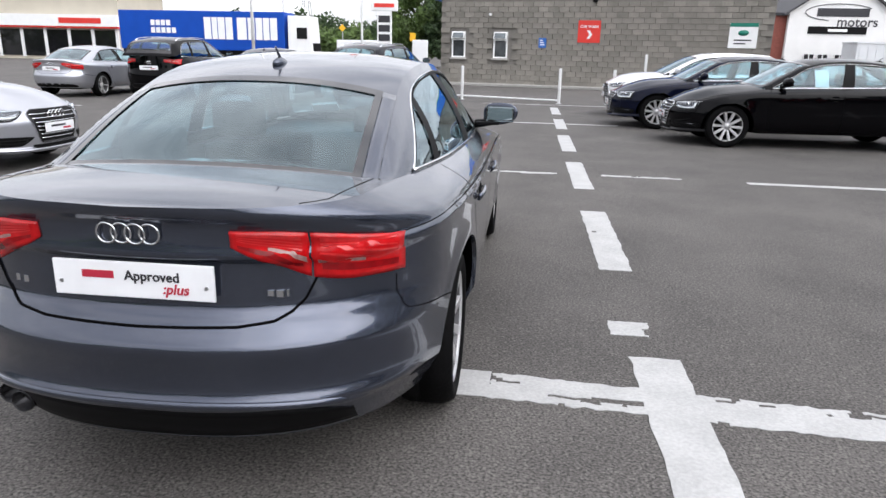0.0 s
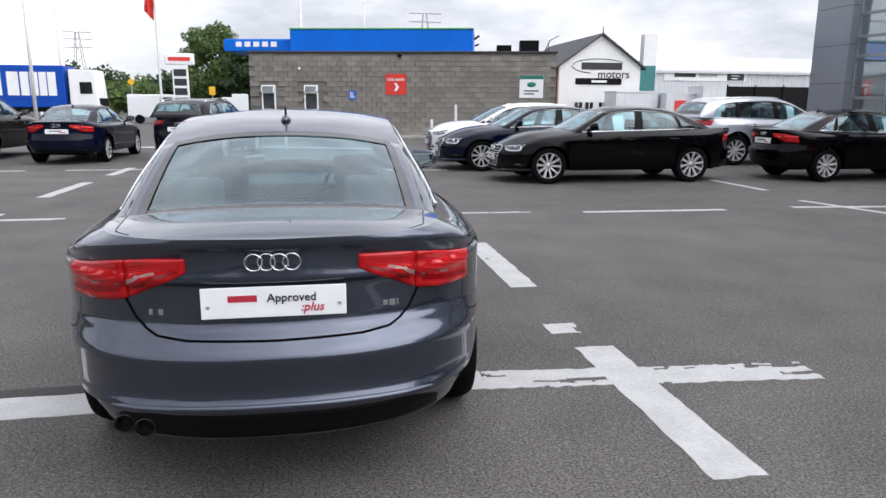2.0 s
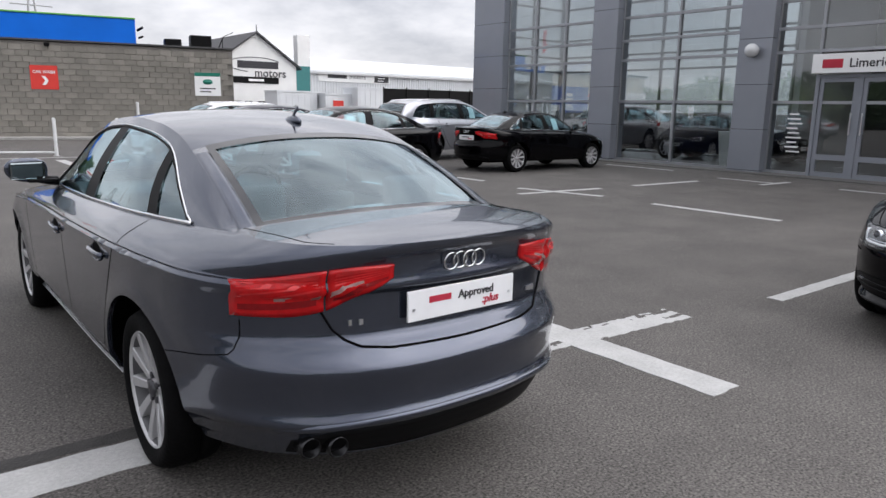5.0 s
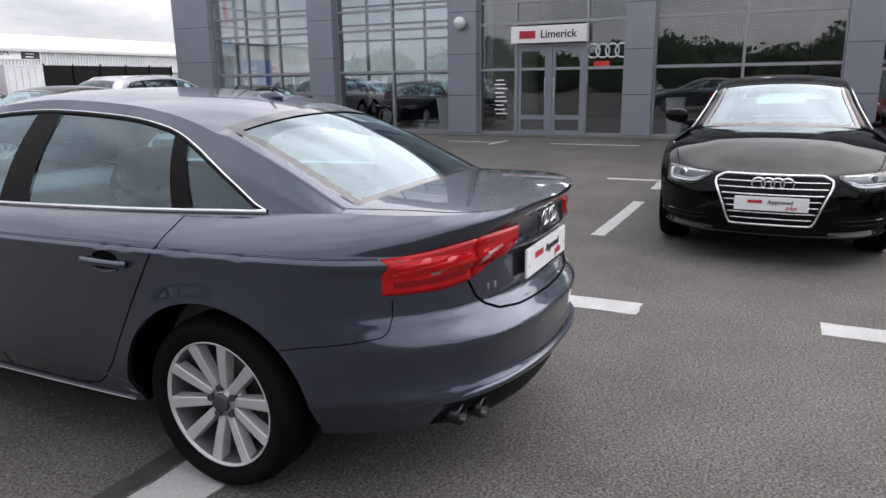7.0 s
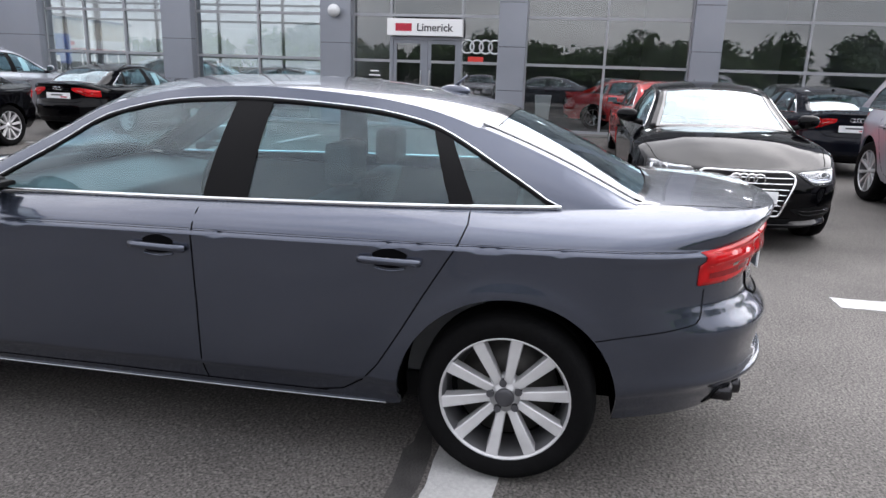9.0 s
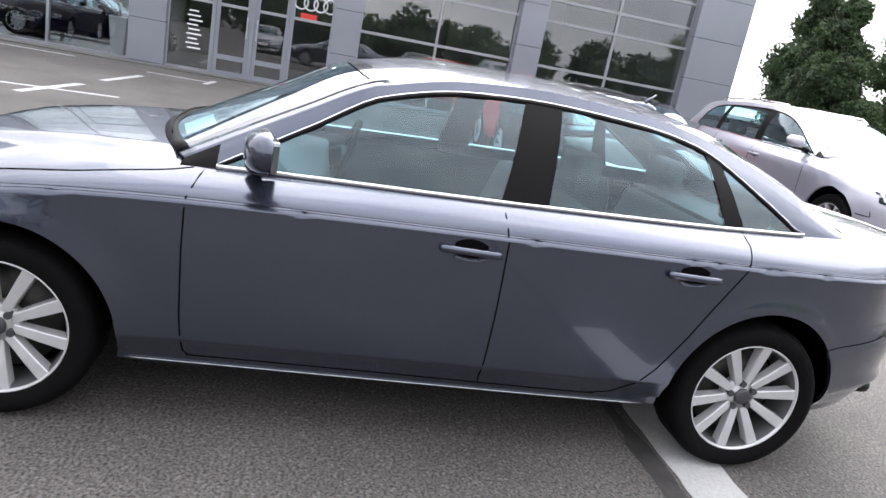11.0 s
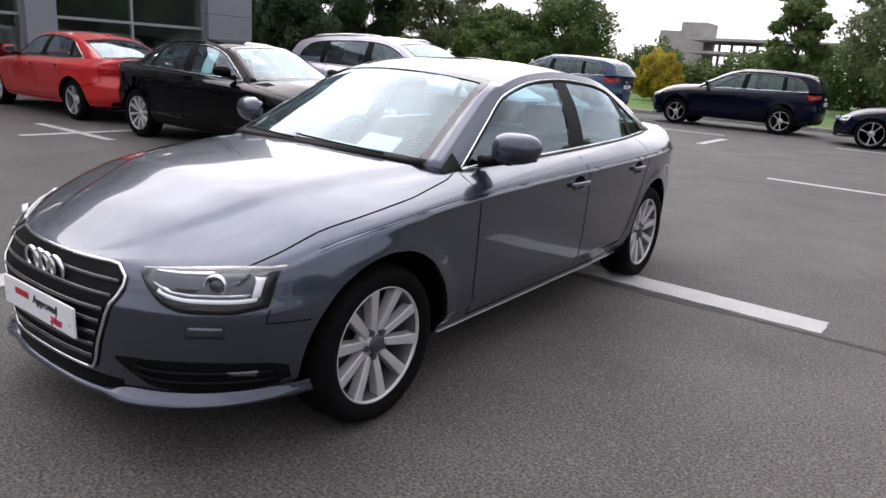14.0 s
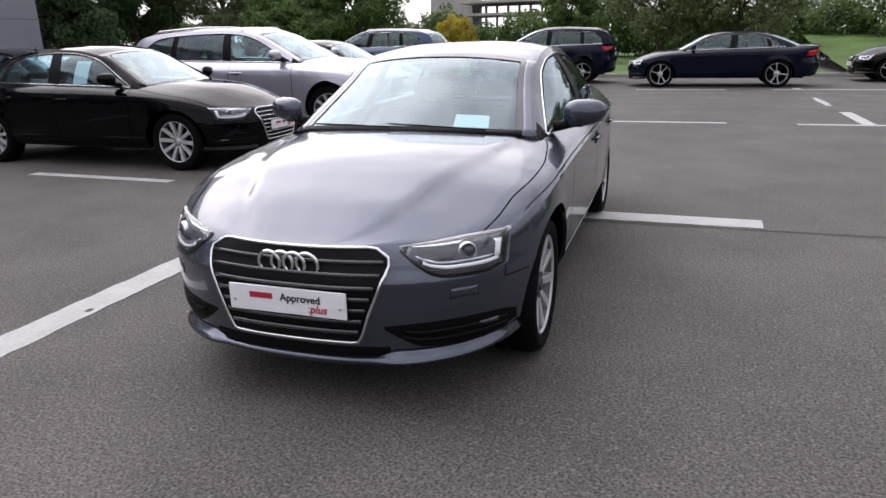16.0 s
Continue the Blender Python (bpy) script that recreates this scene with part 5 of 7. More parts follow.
def marking(x0, y0, x1, y1, w, worn=0.1, seed=0):
    """A painted line with ragged edges and wear holes."""
    rnd = random.Random(seed)
    d = Vector((x1 - x0, y1 - y0, 0))
    n = max(6, int(d.length / (.045 if worn < .1 else .022)))
    t = d.normalized()
    s = Vector((-t.y, t.x, 0))
    bm = bmesh.new()
    rows = []
    wob = [rnd.uniform(-1, 1) for _ in range(n + 3)]
    wob2 = [rnd.uniform(-1, 1) for _ in range(n + 3)]
    m = 6 if worn < .1 else 11
    for i in range(n + 1):
        p = Vector((x0, y0, 0)) + d * (i / n)
        a = w / 2 + .007 * (wob[i] + wob[i + 1]) * (.5 + 2 * worn)
        b = w / 2 + .007 * (wob2[i] + wob2[i + 1]) * (.5 + 2 * worn)
        rows.append([bm.verts.new(p + s * (-a + (a + b) * k / m) + t * rnd.uniform(-.006, .006) + Vector((0, 0, .003 + .00045 * (seed % 5)))) for k in range(m + 1)])
    for i in range(n):
        for k in range(m):
            c = (rows[i][k].co + rows[i + 1][k + 1].co) / 2
            v = noise.noise(Vector((c.dot(t) * 2.2 + seed, c.dot(s) * 13, .3))) * .75 + noise.noise(Vector((c.dot(t) * 11 + seed, c.dot(s) * 24, .7))) * .4
            edge = abs(k - (m - 1) / 2) / (m / 2)
            if worn > .05 and v > 0.62 - worn * 1.6 - .12 * edge * worn * 5:
                continue
            bm.faces.new((rows[i][k], rows[i + 1][k], rows[i + 1][k + 1], rows[i][k + 1]))
    loose = [v for v in bm.verts if not v.link_faces]
    bmesh.ops.delete(bm, geom=loose, context="VERTS")
    r = bmesh.ops.extrude_face_region(bm, geom=bm.faces[:])
    for v in [q for q in r["geom"] if isinstance(q, bmesh.types.BMVert)]:
        v.co.z = .0005
    bmesh.ops.recalc_face_normals(bm, faces=bm.faces[:])
    ob = part("road_marking", bm, LINE, None)
    return tagged(ob, "worn white painted line on the tarmac", "road marking", "parking bay lines", "structure")


# x0, y0, x1, y1, width, wear
for i, (x0, y0, x1, y1, w, wear) in enumerate((
        (-2.10, .14, 1.0, .13, .25, .03), (1.0, .12, 2.86, -.03, .24, .20), (1.79, .53, 1.79, -1.02, .24, .02), (1.72, .80, 1.72, 1.0, .22, .14),
        (1.77, 1.97, 1.77, 3.84, .23, .06), (1.77, 4.98, 1.77, 6.95, .22, .05), (1.77, 8.04, 1.77, 10.2, .22, .05), (1.80, 11.3, 1.80, 13.4, .22, .05), (1.81, 14.7, 1.81, 16.9, .22, .06),
        (1.84, -2.05, 1.84, -4.0, .23, .05), (3.75, 5.78, 5.86, 5.72, .13, .04), (.8, 5.95, 1.5, 5.93, .12, .26), (2.05, 5.92, 3.0, 5.9, .10, .30),
        (7.0, 5.80, 8.96, 5.62, .13, .08), (7.62, 6.45, 8.02, 4.80, .13, .05), (7.96, 3.75, 8.0, 1.70, .14, .03), (7.88, 9.5, 7.92, 7.77, .13, .05),
        (9.95, 5.58, 12.0, 5.45, .13, .04), (13.9, 9.4, 13.9, 7.3, .12, .05), (13.1, 3.0, 13.1, 1.0, .12, .05), (13.1, 5.6, 13.1, 4.2, .12, .08), (12.5, 4.3, 13.6, 4.25, .12, .1),
        (3.84, -.27, 5.86, -.30, .13, .04), (6.9, -.32, 9.0, -.30, .13, .08), (7.75, .5, 7.75, -1.2, .13, .05),
        (-.34, -6.48, -2.16, -6.49, .13, .03), (-3.22, -6.44, -5.2, -6.50, .13, .03), (1.6, -6.45, 3.6, -6.45, .13, .04), (-4.25, -6.4, -4.25, -8.4, .2, .05), (-4.2, -9.6, -4.2, -11.4, .14, .25),
        (-.27, -13.64, -2.5, -13.7, .13, .03), (-3.6, -13.72, -6.2, -13.8, .13, .03), (2.2, -13.5, 4.6, -13.4, .13, .04), (-4.2, -13.6, -4.2, -14.2, .18, .1), (1.9, -10.5, 1.9, -12.4, .16, .06),
        (-7.2, 13.1, -6.2, 13.1, .13, .05), (-5.4, 13.15, -3.4, 13.15, .13, .04), (-4.17, 8.4, -4.17, 10.55, .2, .05), (-4.15, 11.9, -4.15, 13.6, .2, .05), (-4.9, 6.1, -3.1, 6.14, .13, .12), (-4.1, 5.3, -4.1, 6.7, .18, .22),
        (.6, 12.4, 3.0, 12.3, .12, .06), (-11.5, 13.1, -9.6, 13.1, .13, .05), (-9.9, 11.0, -9.9, 12.9, .2, .05), (-.2, 17.9, 3.4, 17.8, .10, .1))):
    marking(x0, y0, x1, y1, w, wear, i)

# joint in the tarmac beside the line
bm = bmesh.new()
rnd = random.Random(5)
prev = None
for i in range(96):
    x = -6.5 + i * .075
    y, w = .34 + .006 * x + rnd.uniform(-.006, .006), .022 + .03 * max(0, noise.noise(Vector((x * 2.3, .2, .4)))) + (.02 if -1.6 < x < -.7 else 0)
    row = bm.verts.new((x, y - w, .0022)), bm.verts.new((x, y + w, .0022))
    if prev:
        bm.faces.new((prev[0], row[0], row[1], prev[1]))
    prev = row
tagged(part("tarmac_joint", bm, mat("tar_seal", (.034, .032, .031), .8, vary=.25, vscale=12, bump=.5, bscale=90), None), "dark sealed joint across the tarmac", "tarmac joint", kind="structure")


# ---- showroom ----
FX = 15.13          # plane of the pillars' faces
PILLARS = ((15.0, 16.5), (10.28, 11.16), (5.72, 6.56), (1.12, 1.82), (-3.60, -2.90), (-9.25, -7.75))
TOPZ = 7.6


def panelled_pillar(y0, y1, depth=.55):
    """A clad pillar of stacked metal panels with open joints."""
    p = thing("wall_pillar", pose(FX, (y0 + y1) / 2, 0), "grey metal-clad pillar of a showroom front", "pillar", "showroom pillars", "structure")
    h = (y1 - y0) / 2
    part("core", boxes((.02, depth, -h + .015, h - .015, 0, TOPZ)), SEAM_SHADE, p)
    zs = [0, .06] + [1.06 + 1.08 * k for k in range(6)] + [TOPZ]
    for a, b in zip(zs, zs[1:]):
        part("panel", boxes((0, depth + .02, -h, h, a + .006, b - .006)), WALL_GREY, p, bevel=.004)
    return p


for y0, y1 in PILLARS:
    panelled_pillar(y0, y1)
ZM = (.06, 1.72, 2.88, 3.42, 4.05, 5.2, 6.4)


def bay(y0, y1, posts, door=None, zs=ZM):
    """Glazing between two pillars: frame, posts, rails and panes."""
    w = thing("window_bay", pose(FX + .30, 0, 0), "tall glazed showroom bay in grey frames", "window", "showroom windows", "structure")
    edges = [y0] + list(posts) + [y1]
    zs = list(zs) + [TOPZ]
    for y in edges:
        part("frame_post", boxes((-.05, .07, y - .03, y + .03, 0, TOPZ)), MULLION, w)
    for z in zs[:-1]:
        part("rail", boxes((-.045, .065, y0 + .03, y1 - .03, z - .035, z + .035)), MULLION, w)
    for a, b in zip(edges, edges[1:]):
        for c, d in zip(zs, zs[1:]):
            if door and a >= door[0] - .01 and b <= door[1] + .01 and d < 2.95:
                continue
            q = part("pane", boxes((.0, .012, a + .03, b - .03, c + .035, d - .035)), SHOP_GLASS, w)
            q.visible_shadow = False
    return w


DOOR0, DOOR1 = 2.79, 4.69
bay(11.16, 15.0, (12.45, 13.72))
bay(6.56, 10.28, (8.42,))
bay(1.82, 5.72, (DOOR0, DOOR1), (DOOR0, DOOR1))
bay(-2.90, 1.12, (-.87,))
bay(-7.75, -3.60, (-5.62,))

# entrance
door = thing("door_1", pose(FX + .27, (DOOR0 + DOOR1) / 2, 0), "closed double glass entrance door in grey metal frames", "door", kind="structure")
hw = (DOOR1 - DOOR0) / 2
part("door_frame", boxes((-.06, .10, -hw, -hw + .07, 0, 2.34), (-.06, .10, hw - .07, hw, 0, 2.34), (-.06, .10, -hw + .07, hw - .07, 2.27, 2.34), (-.05, .09, -.05, .05, 0, 2.27)), WALL_GREY, door)
for sy in (-1, 1):
    a, b = (.055, hw - .075) if sy > 0 else (-hw + .075, -.055)
    leaf = part("door_leaf", boxes((-.03, .04, a, a + .09, .02, 2.26), (-.03, .04, b - .09, b, .02, 2.26), (-.03, .04, a + .09, b - .09, .02, .14), (-.03, .04, a + .09, b - .09, .42, .54), (-.03, .04, a + .09, b - .09, 2.17, 2.26)), WALL_GREY, door)
    part("pane", boxes((0, .01, a + .09, b - .09, .54, 2.17)), SHOP_GLASS, leaf).visible_shadow = False
    part("kick_panel", boxes((-.005, .02, a + .09, b - .09, .14, .42)), SHOP_GLASS, leaf)
    part("door_handle", rods(((-.09, sy * .12, 1.0), (-.09, sy * .12, 1.5), .015), ((-.09, sy * .12, 1.05), (-.03, sy * .12, 1.05), .01), ((-.09, sy * .12, 1.45), (-.03, sy * .12, 1.45), .01)), SATIN, leaf)

sign = thing("entrance_sign", pose(FX + .10, (DOOR0 + DOOR1) / 2, 2.36), "white box sign with a town name over the entrance", "sign")
part("sign_box", boxes((-.12, .10, -.99, .99, 0, .42)), SIGN_WHITE, sign, bevel=.01)
t = put("lettering", text_mesh("Limerick", .27, INK, bold=.004), sign)
t.matrix_basis = pose(-.125, -.27, .20, 90, 0, -90)
put("maker_bar", mesh_of("maker_bar", *box_vf(-.128, -.118, .33, .76, .11, .30), INK_RED, False), sign, "red bar in place of a maker's name")
badge = new("glass_badge", ring_badge(.165, .24, BADGE_SILVER, .022, 40))
badge.matrix_basis = pose(FX + .27, 2.28, 2.13, 0, 0, 90)
tagged(badge, "silver badge of four linked rings on the glass", "badge")
strip = new("red_bar", mesh_of("red_bar", *box_vf(-.004, .004, -.2, .2, -.08, .08), SIGN_RED, False))
strip.matrix_basis = pose(FX + .285, 2.42, 1.80)
tagged(strip, "small red bar on the showroom glass", "sticker")
hours = thing("hours_notice", pose(FX + .285, 5.15, .55), "white opening-hours lettering on dark glass", "notice")
for k in range(9):
    put("word_bar", mesh_of("word_bar", *box_vf(-.004, .002, -.22 + .05 * (k % 3), .10 + .04 * (k % 2), k * .11, k * .11 + .035), SIGN_WHITE, False), hours)
bm = bmesh.new()
bmesh.ops.create_uvsphere(bm, u_segments=24, v_segments=14, radius=.165)
globe = thing("wall_lamp", pose(FX - .17, 6.12, 2.93), "round opal wall lamp on a grey pillar", "lamp")
part("globe", bm, GLOBE, globe, "opal glass globe", True)
part("collar", rods(((.10, 0, 0), (.17, 0, 0), .12), n=20), MULLION, globe)

# shell of the showroom
tagged(part("floor_showroom", boxes((FX + .1, 31, -9.2, 7.2, -.05, .02), (FX + .1, 19.7, 7.2, 16.4, -.05, .02)), TILE, None), "grey tiled showroom floor", "floor", kind="structure")
tagged(part("wall_showroom_back", boxes((30.6, 31, -9.2, 7.0, 0, TOPZ)), INNER_WALL, None), "pale grey rear wall of the showroom", "wall", kind="structure")
tagged(part("wall_showroom_south", boxes((FX + .56, 31, -9.25, -9.0, 0, TOPZ)), WALL_GREY, None), "grey side wall of the showroom", "wall", kind="structure")
tagged(part("ceiling_showroom", boxes((FX + .5, 31, -9.2, 7.0, 5.0, 5.3)), INNER_WALL, None), "pale showroom ceiling", "ceiling", kind="structure")
tagged(part("wall_showroom_end", boxes((19.6, 31, 7.0, 7.2, 0, TOPZ)), INNER_WALL, None), "pale grey end wall of the showroom", "wall", kind="structure")
tagged(part("roof_showroom", boxes((FX - .02, 31.2, -9.3, 7.2, TOPZ, TOPZ + .5), (FX - .02, FX + .6, 7.2, 16.55, TOPZ, TOPZ + .5)), WALL_GREY, None), "grey flat roof edge of the showroom", "roof", kind="structure")
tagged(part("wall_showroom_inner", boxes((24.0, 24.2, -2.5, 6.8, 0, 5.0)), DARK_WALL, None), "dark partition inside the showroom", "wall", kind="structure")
for y in (-6.0, -1.2, 3.6):
    for x in (17.5, 20.5):
        l = thing("ceiling_light", pose(x, y, 4.93), "flat ceiling lamp in the showroom", "lamp", "showroom ceiling lamps")
        part("housing", boxes((-.32, .32, -.16, .16, .0, .06)), MULLION, l)
        part("diffuser", boxes((-.29, .29, -.13, .13, -.012, .0)), CEIL_LIGHT, l)
# glazed north end
w = thing("window_bay", pose(0, 16.4, 0), "glazed end bay of the showroom in grey frames", "window", "showroom windows", "structure")
for x in (16.4, 18.0, 19.6):
    part("post", boxes((x - .04, x + .04, -.06, .06, 0, TOPZ)), MULLION, w)
for z in ZM:
    part("rail", boxes((FX + .5, 19.6, -.05, .05, z - .035, z + .035)), MULLION, w)
part("pane", boxes((FX + .5, 19.6, -.006, .006, .1, TOPZ)), SHOP_GLASS, w).visible_shadow = False
w = thing("window_bay", pose(19.6, 0, 0), "glazed rear bay of the showroom hall in grey frames", "window", "showroom windows", "structure")
for y in (7.24, 9.5, 11.8, 14.1, 16.3):
    part("post", boxes((-.05, .05, y - .04, y + .04, 0, TOPZ)), MULLION, w)
for z in ZM:
    part("rail", boxes((-.045, .045, 7.28, 16.3, z - .035, z + .035)), MULLION, w)
part("pane", boxes((-.006, .006, 7.24, 16.3, .1, TOPZ)), SHOP_GLASS, w).visible_shadow = False

tagged(part("pavement_showroom", boxes((14.72, FX + .3, -9.4, 16.6, 0, .03)), mat("paving", (.10, .098, .095), .85, vary=.15, vscale=2, bump=.3, bscale=60), None), "grey paved strip in front of the showroom", "pavement", kind="structure")


def planter(x, y):
    p = thing("planter", pose(x, y, .02), "tall white tapered planter inside the showroom window", "planter", "white planters")
    bm = bmesh.new()
    bmesh.ops.create_cone(bm, cap_ends=True, segments=4, radius1=.20, radius2=.30, depth=.95, matrix=Matrix.Translation((0, 0, .475)) @ Matrix.Rotation(math.pi / 4, 4, "Z"))
    part("pot", bm, PLANTER_WHITE, p, bevel=.012)
    V, F = [], []
    rnd = random.Random(int(y * 7))
    for k in range(26):
        a, l = rnd.uniform(0, 6.28), rnd.uniform(.3, .62)
        dx, dy = math.cos(a) * l * .22, math.sin(a) * l * .22
        i = len(V)
        V += [(-.012, 0, .92), (.012, 0, .92), (dx + .003, dy, .92 + l), (dx - .003, dy, .92 + l)]
        F.append((i, i + 1, i + 2, i + 3))
    put("reeds", mesh_of("reeds", V, F, LEAF_DARK), p, "thin upright reeds")


planter(FX + .62, .62)
planter(FX + .62, 6.9)
planter(FX + .62, 1.0 - 4.2)


# ---- the block-built filling station ----
WALL_AT = pose(3.0, 28.6, 0, 0, 0, -13)
shop = thing("filling_station", WALL_AT, "long grey concrete-block building with a blue canopy fascia", "building")
U0, U1, WH = -6.15, 7.65, 3.72
WINS = ((-5.62, -4.98), (-3.66, -3.02))
solid = [(U0, U1, .06, 6.0, 0, 1.18), (U0, U1, .06, 6.0, 2.30, WH - .02)]
us = [U0] + [e for w_ in WINS for e in w_] + [U1]
for a, b in zip(us[::2], us[1::2]):
    solid.append((a, b, .06, 6.0, 1.18, 2.30))
for span in solid:
    part("wall", boxes(span), MORTAR, shop)
part("coping", boxes((U0 - .05, U1 + .05, -.04, 6.0, WH, WH + .07)), mat("dark_coping", (.05, .05, .052), .7, vary=.2), shop, bevel=.01)
for a, b in WINS:
    wnd = part("window", boxes((a, a + .06, -.01, .08, 1.18, 2.30), (b - .06, b, -.01, .08, 1.18, 2.30), (a + .06, b - .06, -.01, .08, 2.24, 2.30), (a + .06, b - .06, -.01, .08, 1.18, 1.24), (a + .06, b - .06, -.01, .08, 1.93, 1.99)), SIGN_WHITE, shop, "white framed window")
    part("pane", boxes((a + .06, b - .06, .04, .05, 1.24, 1.93)), mat("dim_window", (.05, .055, .06), .06, vary=.3, vscale=3), wnd)
    bm = bmesh.new()
    for v in box(bm, a + .02, b - .02, -.03, -.01, 2.0, 2.28):
        if v.co.z < 2.1:
            v.co.y -= .13
    part("top_light", bm, SIGN_WHITE, wnd)
    bm = bmesh.new()
    for v in box(bm, a + .07, b - .07, -.045, -.034, 2.03, 2.25):
        if v.co.z < 2.1:
            v.co.y -= .13
    part("pane", bm, mat("dim_window", (.12, .14, .15), .06, vary=.3, vscale=3), wnd)
    part("sill", boxes((a - .06, b + .06, -.09, .06, 1.10, 1.18)), CONCRETE, wnd, bevel=.008)
canopy = part("canopy", boxes((-4.55, 3.95, 1.2, 6, WH + .10, 4.85)), CANOPY_BLUE, shop, "blue canopy fascia with green edges", bevel=.05)
part("canopy_edge", boxes((-4.56, 3.96, 1.16, 6, 4.85, 4.90), (-4.56, 3.96, 1.16, 6, WH + .06, WH + .11)), EDGE_GREEN, canopy)
tail = part("canopy_tail", boxes((-7.85, -4.58, 1.6, 5, WH + .16, 4.46)), CANOPY_BLUE, shop, "", bevel=.08)
for k in range(5):
    put("letter_bar", mesh_of("letter_bar", *box_vf(-7.25 + k * .42, -6.97 + k * .42, 1.585, 1.61, 4.10, 4.33), SIGN_WHITE, False), tail, "white block in place of a brand's letter")
for a, b, c in ((5.02, 5.68, 4.10), (6.05, 6.90, 4.30)):
    part("roof_unit", boxes((a, b, .6, 1.4, WH + .07, c)), TRIM_BLACK, shop, bevel=.02)
part("roof_bracket", rods(((7.1, .3, WH), (7.35, .3, WH + .55), .02), ((7.35, .3, WH + .55), (7.75, .3, WH + .75), .015), ((7.3, .3, WH), (7.3, .3, WH + .4), .015)), TRIM_BLACK, shop)
part("flood_lamp", boxes((.62, .80, -.20, 0, 3.52, 3.66)), TRIM_BLACK, shop, bevel=.02)
part("flood_lamp", boxes((-3.88, -3.78, -.10, 0, 2.98, 3.08)), SIGN_WHITE, shop, bevel=.02)
part("roof_unit", rods(((4.02, 1.1, 4.4), (4.2, .8, 4.5), .05), ((4.05, 1.1, 4.1), (4.2, .9, 4.15), .04)), TRIM_BLACK, shop)


def wall_sign(name, u0, u1, z0, z1, m, label):
    s_ = thing(name, WALL_AT @ Matrix.Translation(((u0 + u1) / 2, -.012, (z0 + z1) / 2)), label, "sign")
    part("board", boxes((-(u1 - u0) / 2, (u1 - u0) / 2, -.03, 0, -(z1 - z0) / 2, (z1 - z0) / 2)), m, s_, bevel=.004)
    return s_


cw = wall_sign("car_wash_sign", .06, 1.0, 1.90, 2.80, SIGN_RED, "square red car wash sign with a white arrow")
t = put("lettering", text_mesh("CAR WASH", .15, SIGN_WHITE, bold=.003), cw)
t.matrix_basis = pose(0, -.034, .20, 90, 0, 0)
bm = bmesh.new()
for sgn in (1, -1):
    vs = [bm.verts.new((x, y, sgn * z - .12)) for x, z in ((-.09, .17), (.03, .17), (.14, 0), (.02, 0)) for y in (-.038, -.030)]
    for q in ((0, 2, 4, 6), (1, 7, 5, 3), (0, 1, 3, 2), (2, 3, 5, 4), (4, 5, 7, 6), (6, 7, 1, 0)):
        bm.faces.new([vs[i] for i in q])
bmesh.ops.recalc_face_normals(bm, faces=bm.faces[:])
part("arrow", bm, SIGN_WHITE, cw)
b_ = wall_sign("parking_sign", -1.61, -1.28, 1.66, 2.07, SIGN_BLUE, "small blue notice with white lines")
for k in range(3):
    put("word_bar", mesh_of("word_bar", *box_vf(-.11, .02 + .04 * k, -.034, -.029, .08 - k * .09, .12 - k * .09), SIGN_WHITE, False), b_)
gs = wall_sign("dealer_sign", 6.05, 7.10, 1.78, 2.74, SIGN_WHITE, "white sign with a green header and an oval badge")
put("header", mesh_of("header", *box_vf(-.52, .52, -.036, -.029, .33, .48), SIGN_GREEN, False), gs)
v, f = lathe([(0, .036), (.20, .036), (.20, .029)], 24)
o = put("oval_badge", mesh_of("oval_badge", v, f, SIGN_GREEN), gs)
o.matrix_basis = Matrix.Translation((0, 0, .10)) @ Matrix.Rotation(-math.pi / 2, 4, "Z") @ Matrix.Diagonal((1, 1, .55, 1))
for k in range(2):
    put("word_bar", mesh_of("word_bar", *box_vf(-.32, .32 - .2 * k, -.036, -.029, -.20 - k * .13, -.15 - k * .13), INK, False), gs)
kb = thing("kerb_station", WALL_AT, "low concrete kerb in front of the block wall", "kerb", kind="structure")
part("kerb", boxes((-8, 9, -1.15, -.98, 0, .10)), KERB, kb, bevel=.015)
part("path", boxes((-8, 9, -.98, .06, 0, .085)), CONCRETE, kb)


def post(x, y, h=1.0, r=.045):
    p = thing("bollard", pose(x, y, 0), "slim white steel barrier post", "post", "white barrier posts")
    part("tube", rods(((0, 0, 0), (0, 0, h), r), n=12), POST_WHITE, p, smooth=False)
    part("cap", rods(((0, 0, h), (0, 0, h + .02), r * 1.08, r * .6), n=12), POST_WHITE, p)
    part("foot", boxes((-.08, .08, -.08, .08, 0, .012)), STEEL, p)


for x, y, h in ((2.0, 18.4, 1.0), (3.55, 18.3, 1.0), (4.75, 20.6, 1.45), (-.95, 19.2, 1.0)):
    post(x, y, h)
tagged(part("barrier_rail", rods(((-6, 19.5, .12), (-.95, 19.2, .12), .03), ((-.95, 19.2, .12), (2.0, 18.4, .10), .025), n=8), POST_WHITE, None), "low white rail between the barrier posts", "rail")

# ---- cars ----
a4 = make_car("saloon_car", GREY_PAINT, "metallic grey four-door saloon car, clean, parked over a white line", "car", dense=True, plate_kind="full")
A6 = dict(length=4.933, width=1.874, height=1.455, wb=2.912, front=.93, wheel_r=.345, rim=.24)


def stand(car, x, y, heading):
    """Stands a car with its rear axle's middle at x, y; heading 0 looks to +y."""
    car.matrix_basis = pose(x, y, 0, 0, 0, heading)
    return car


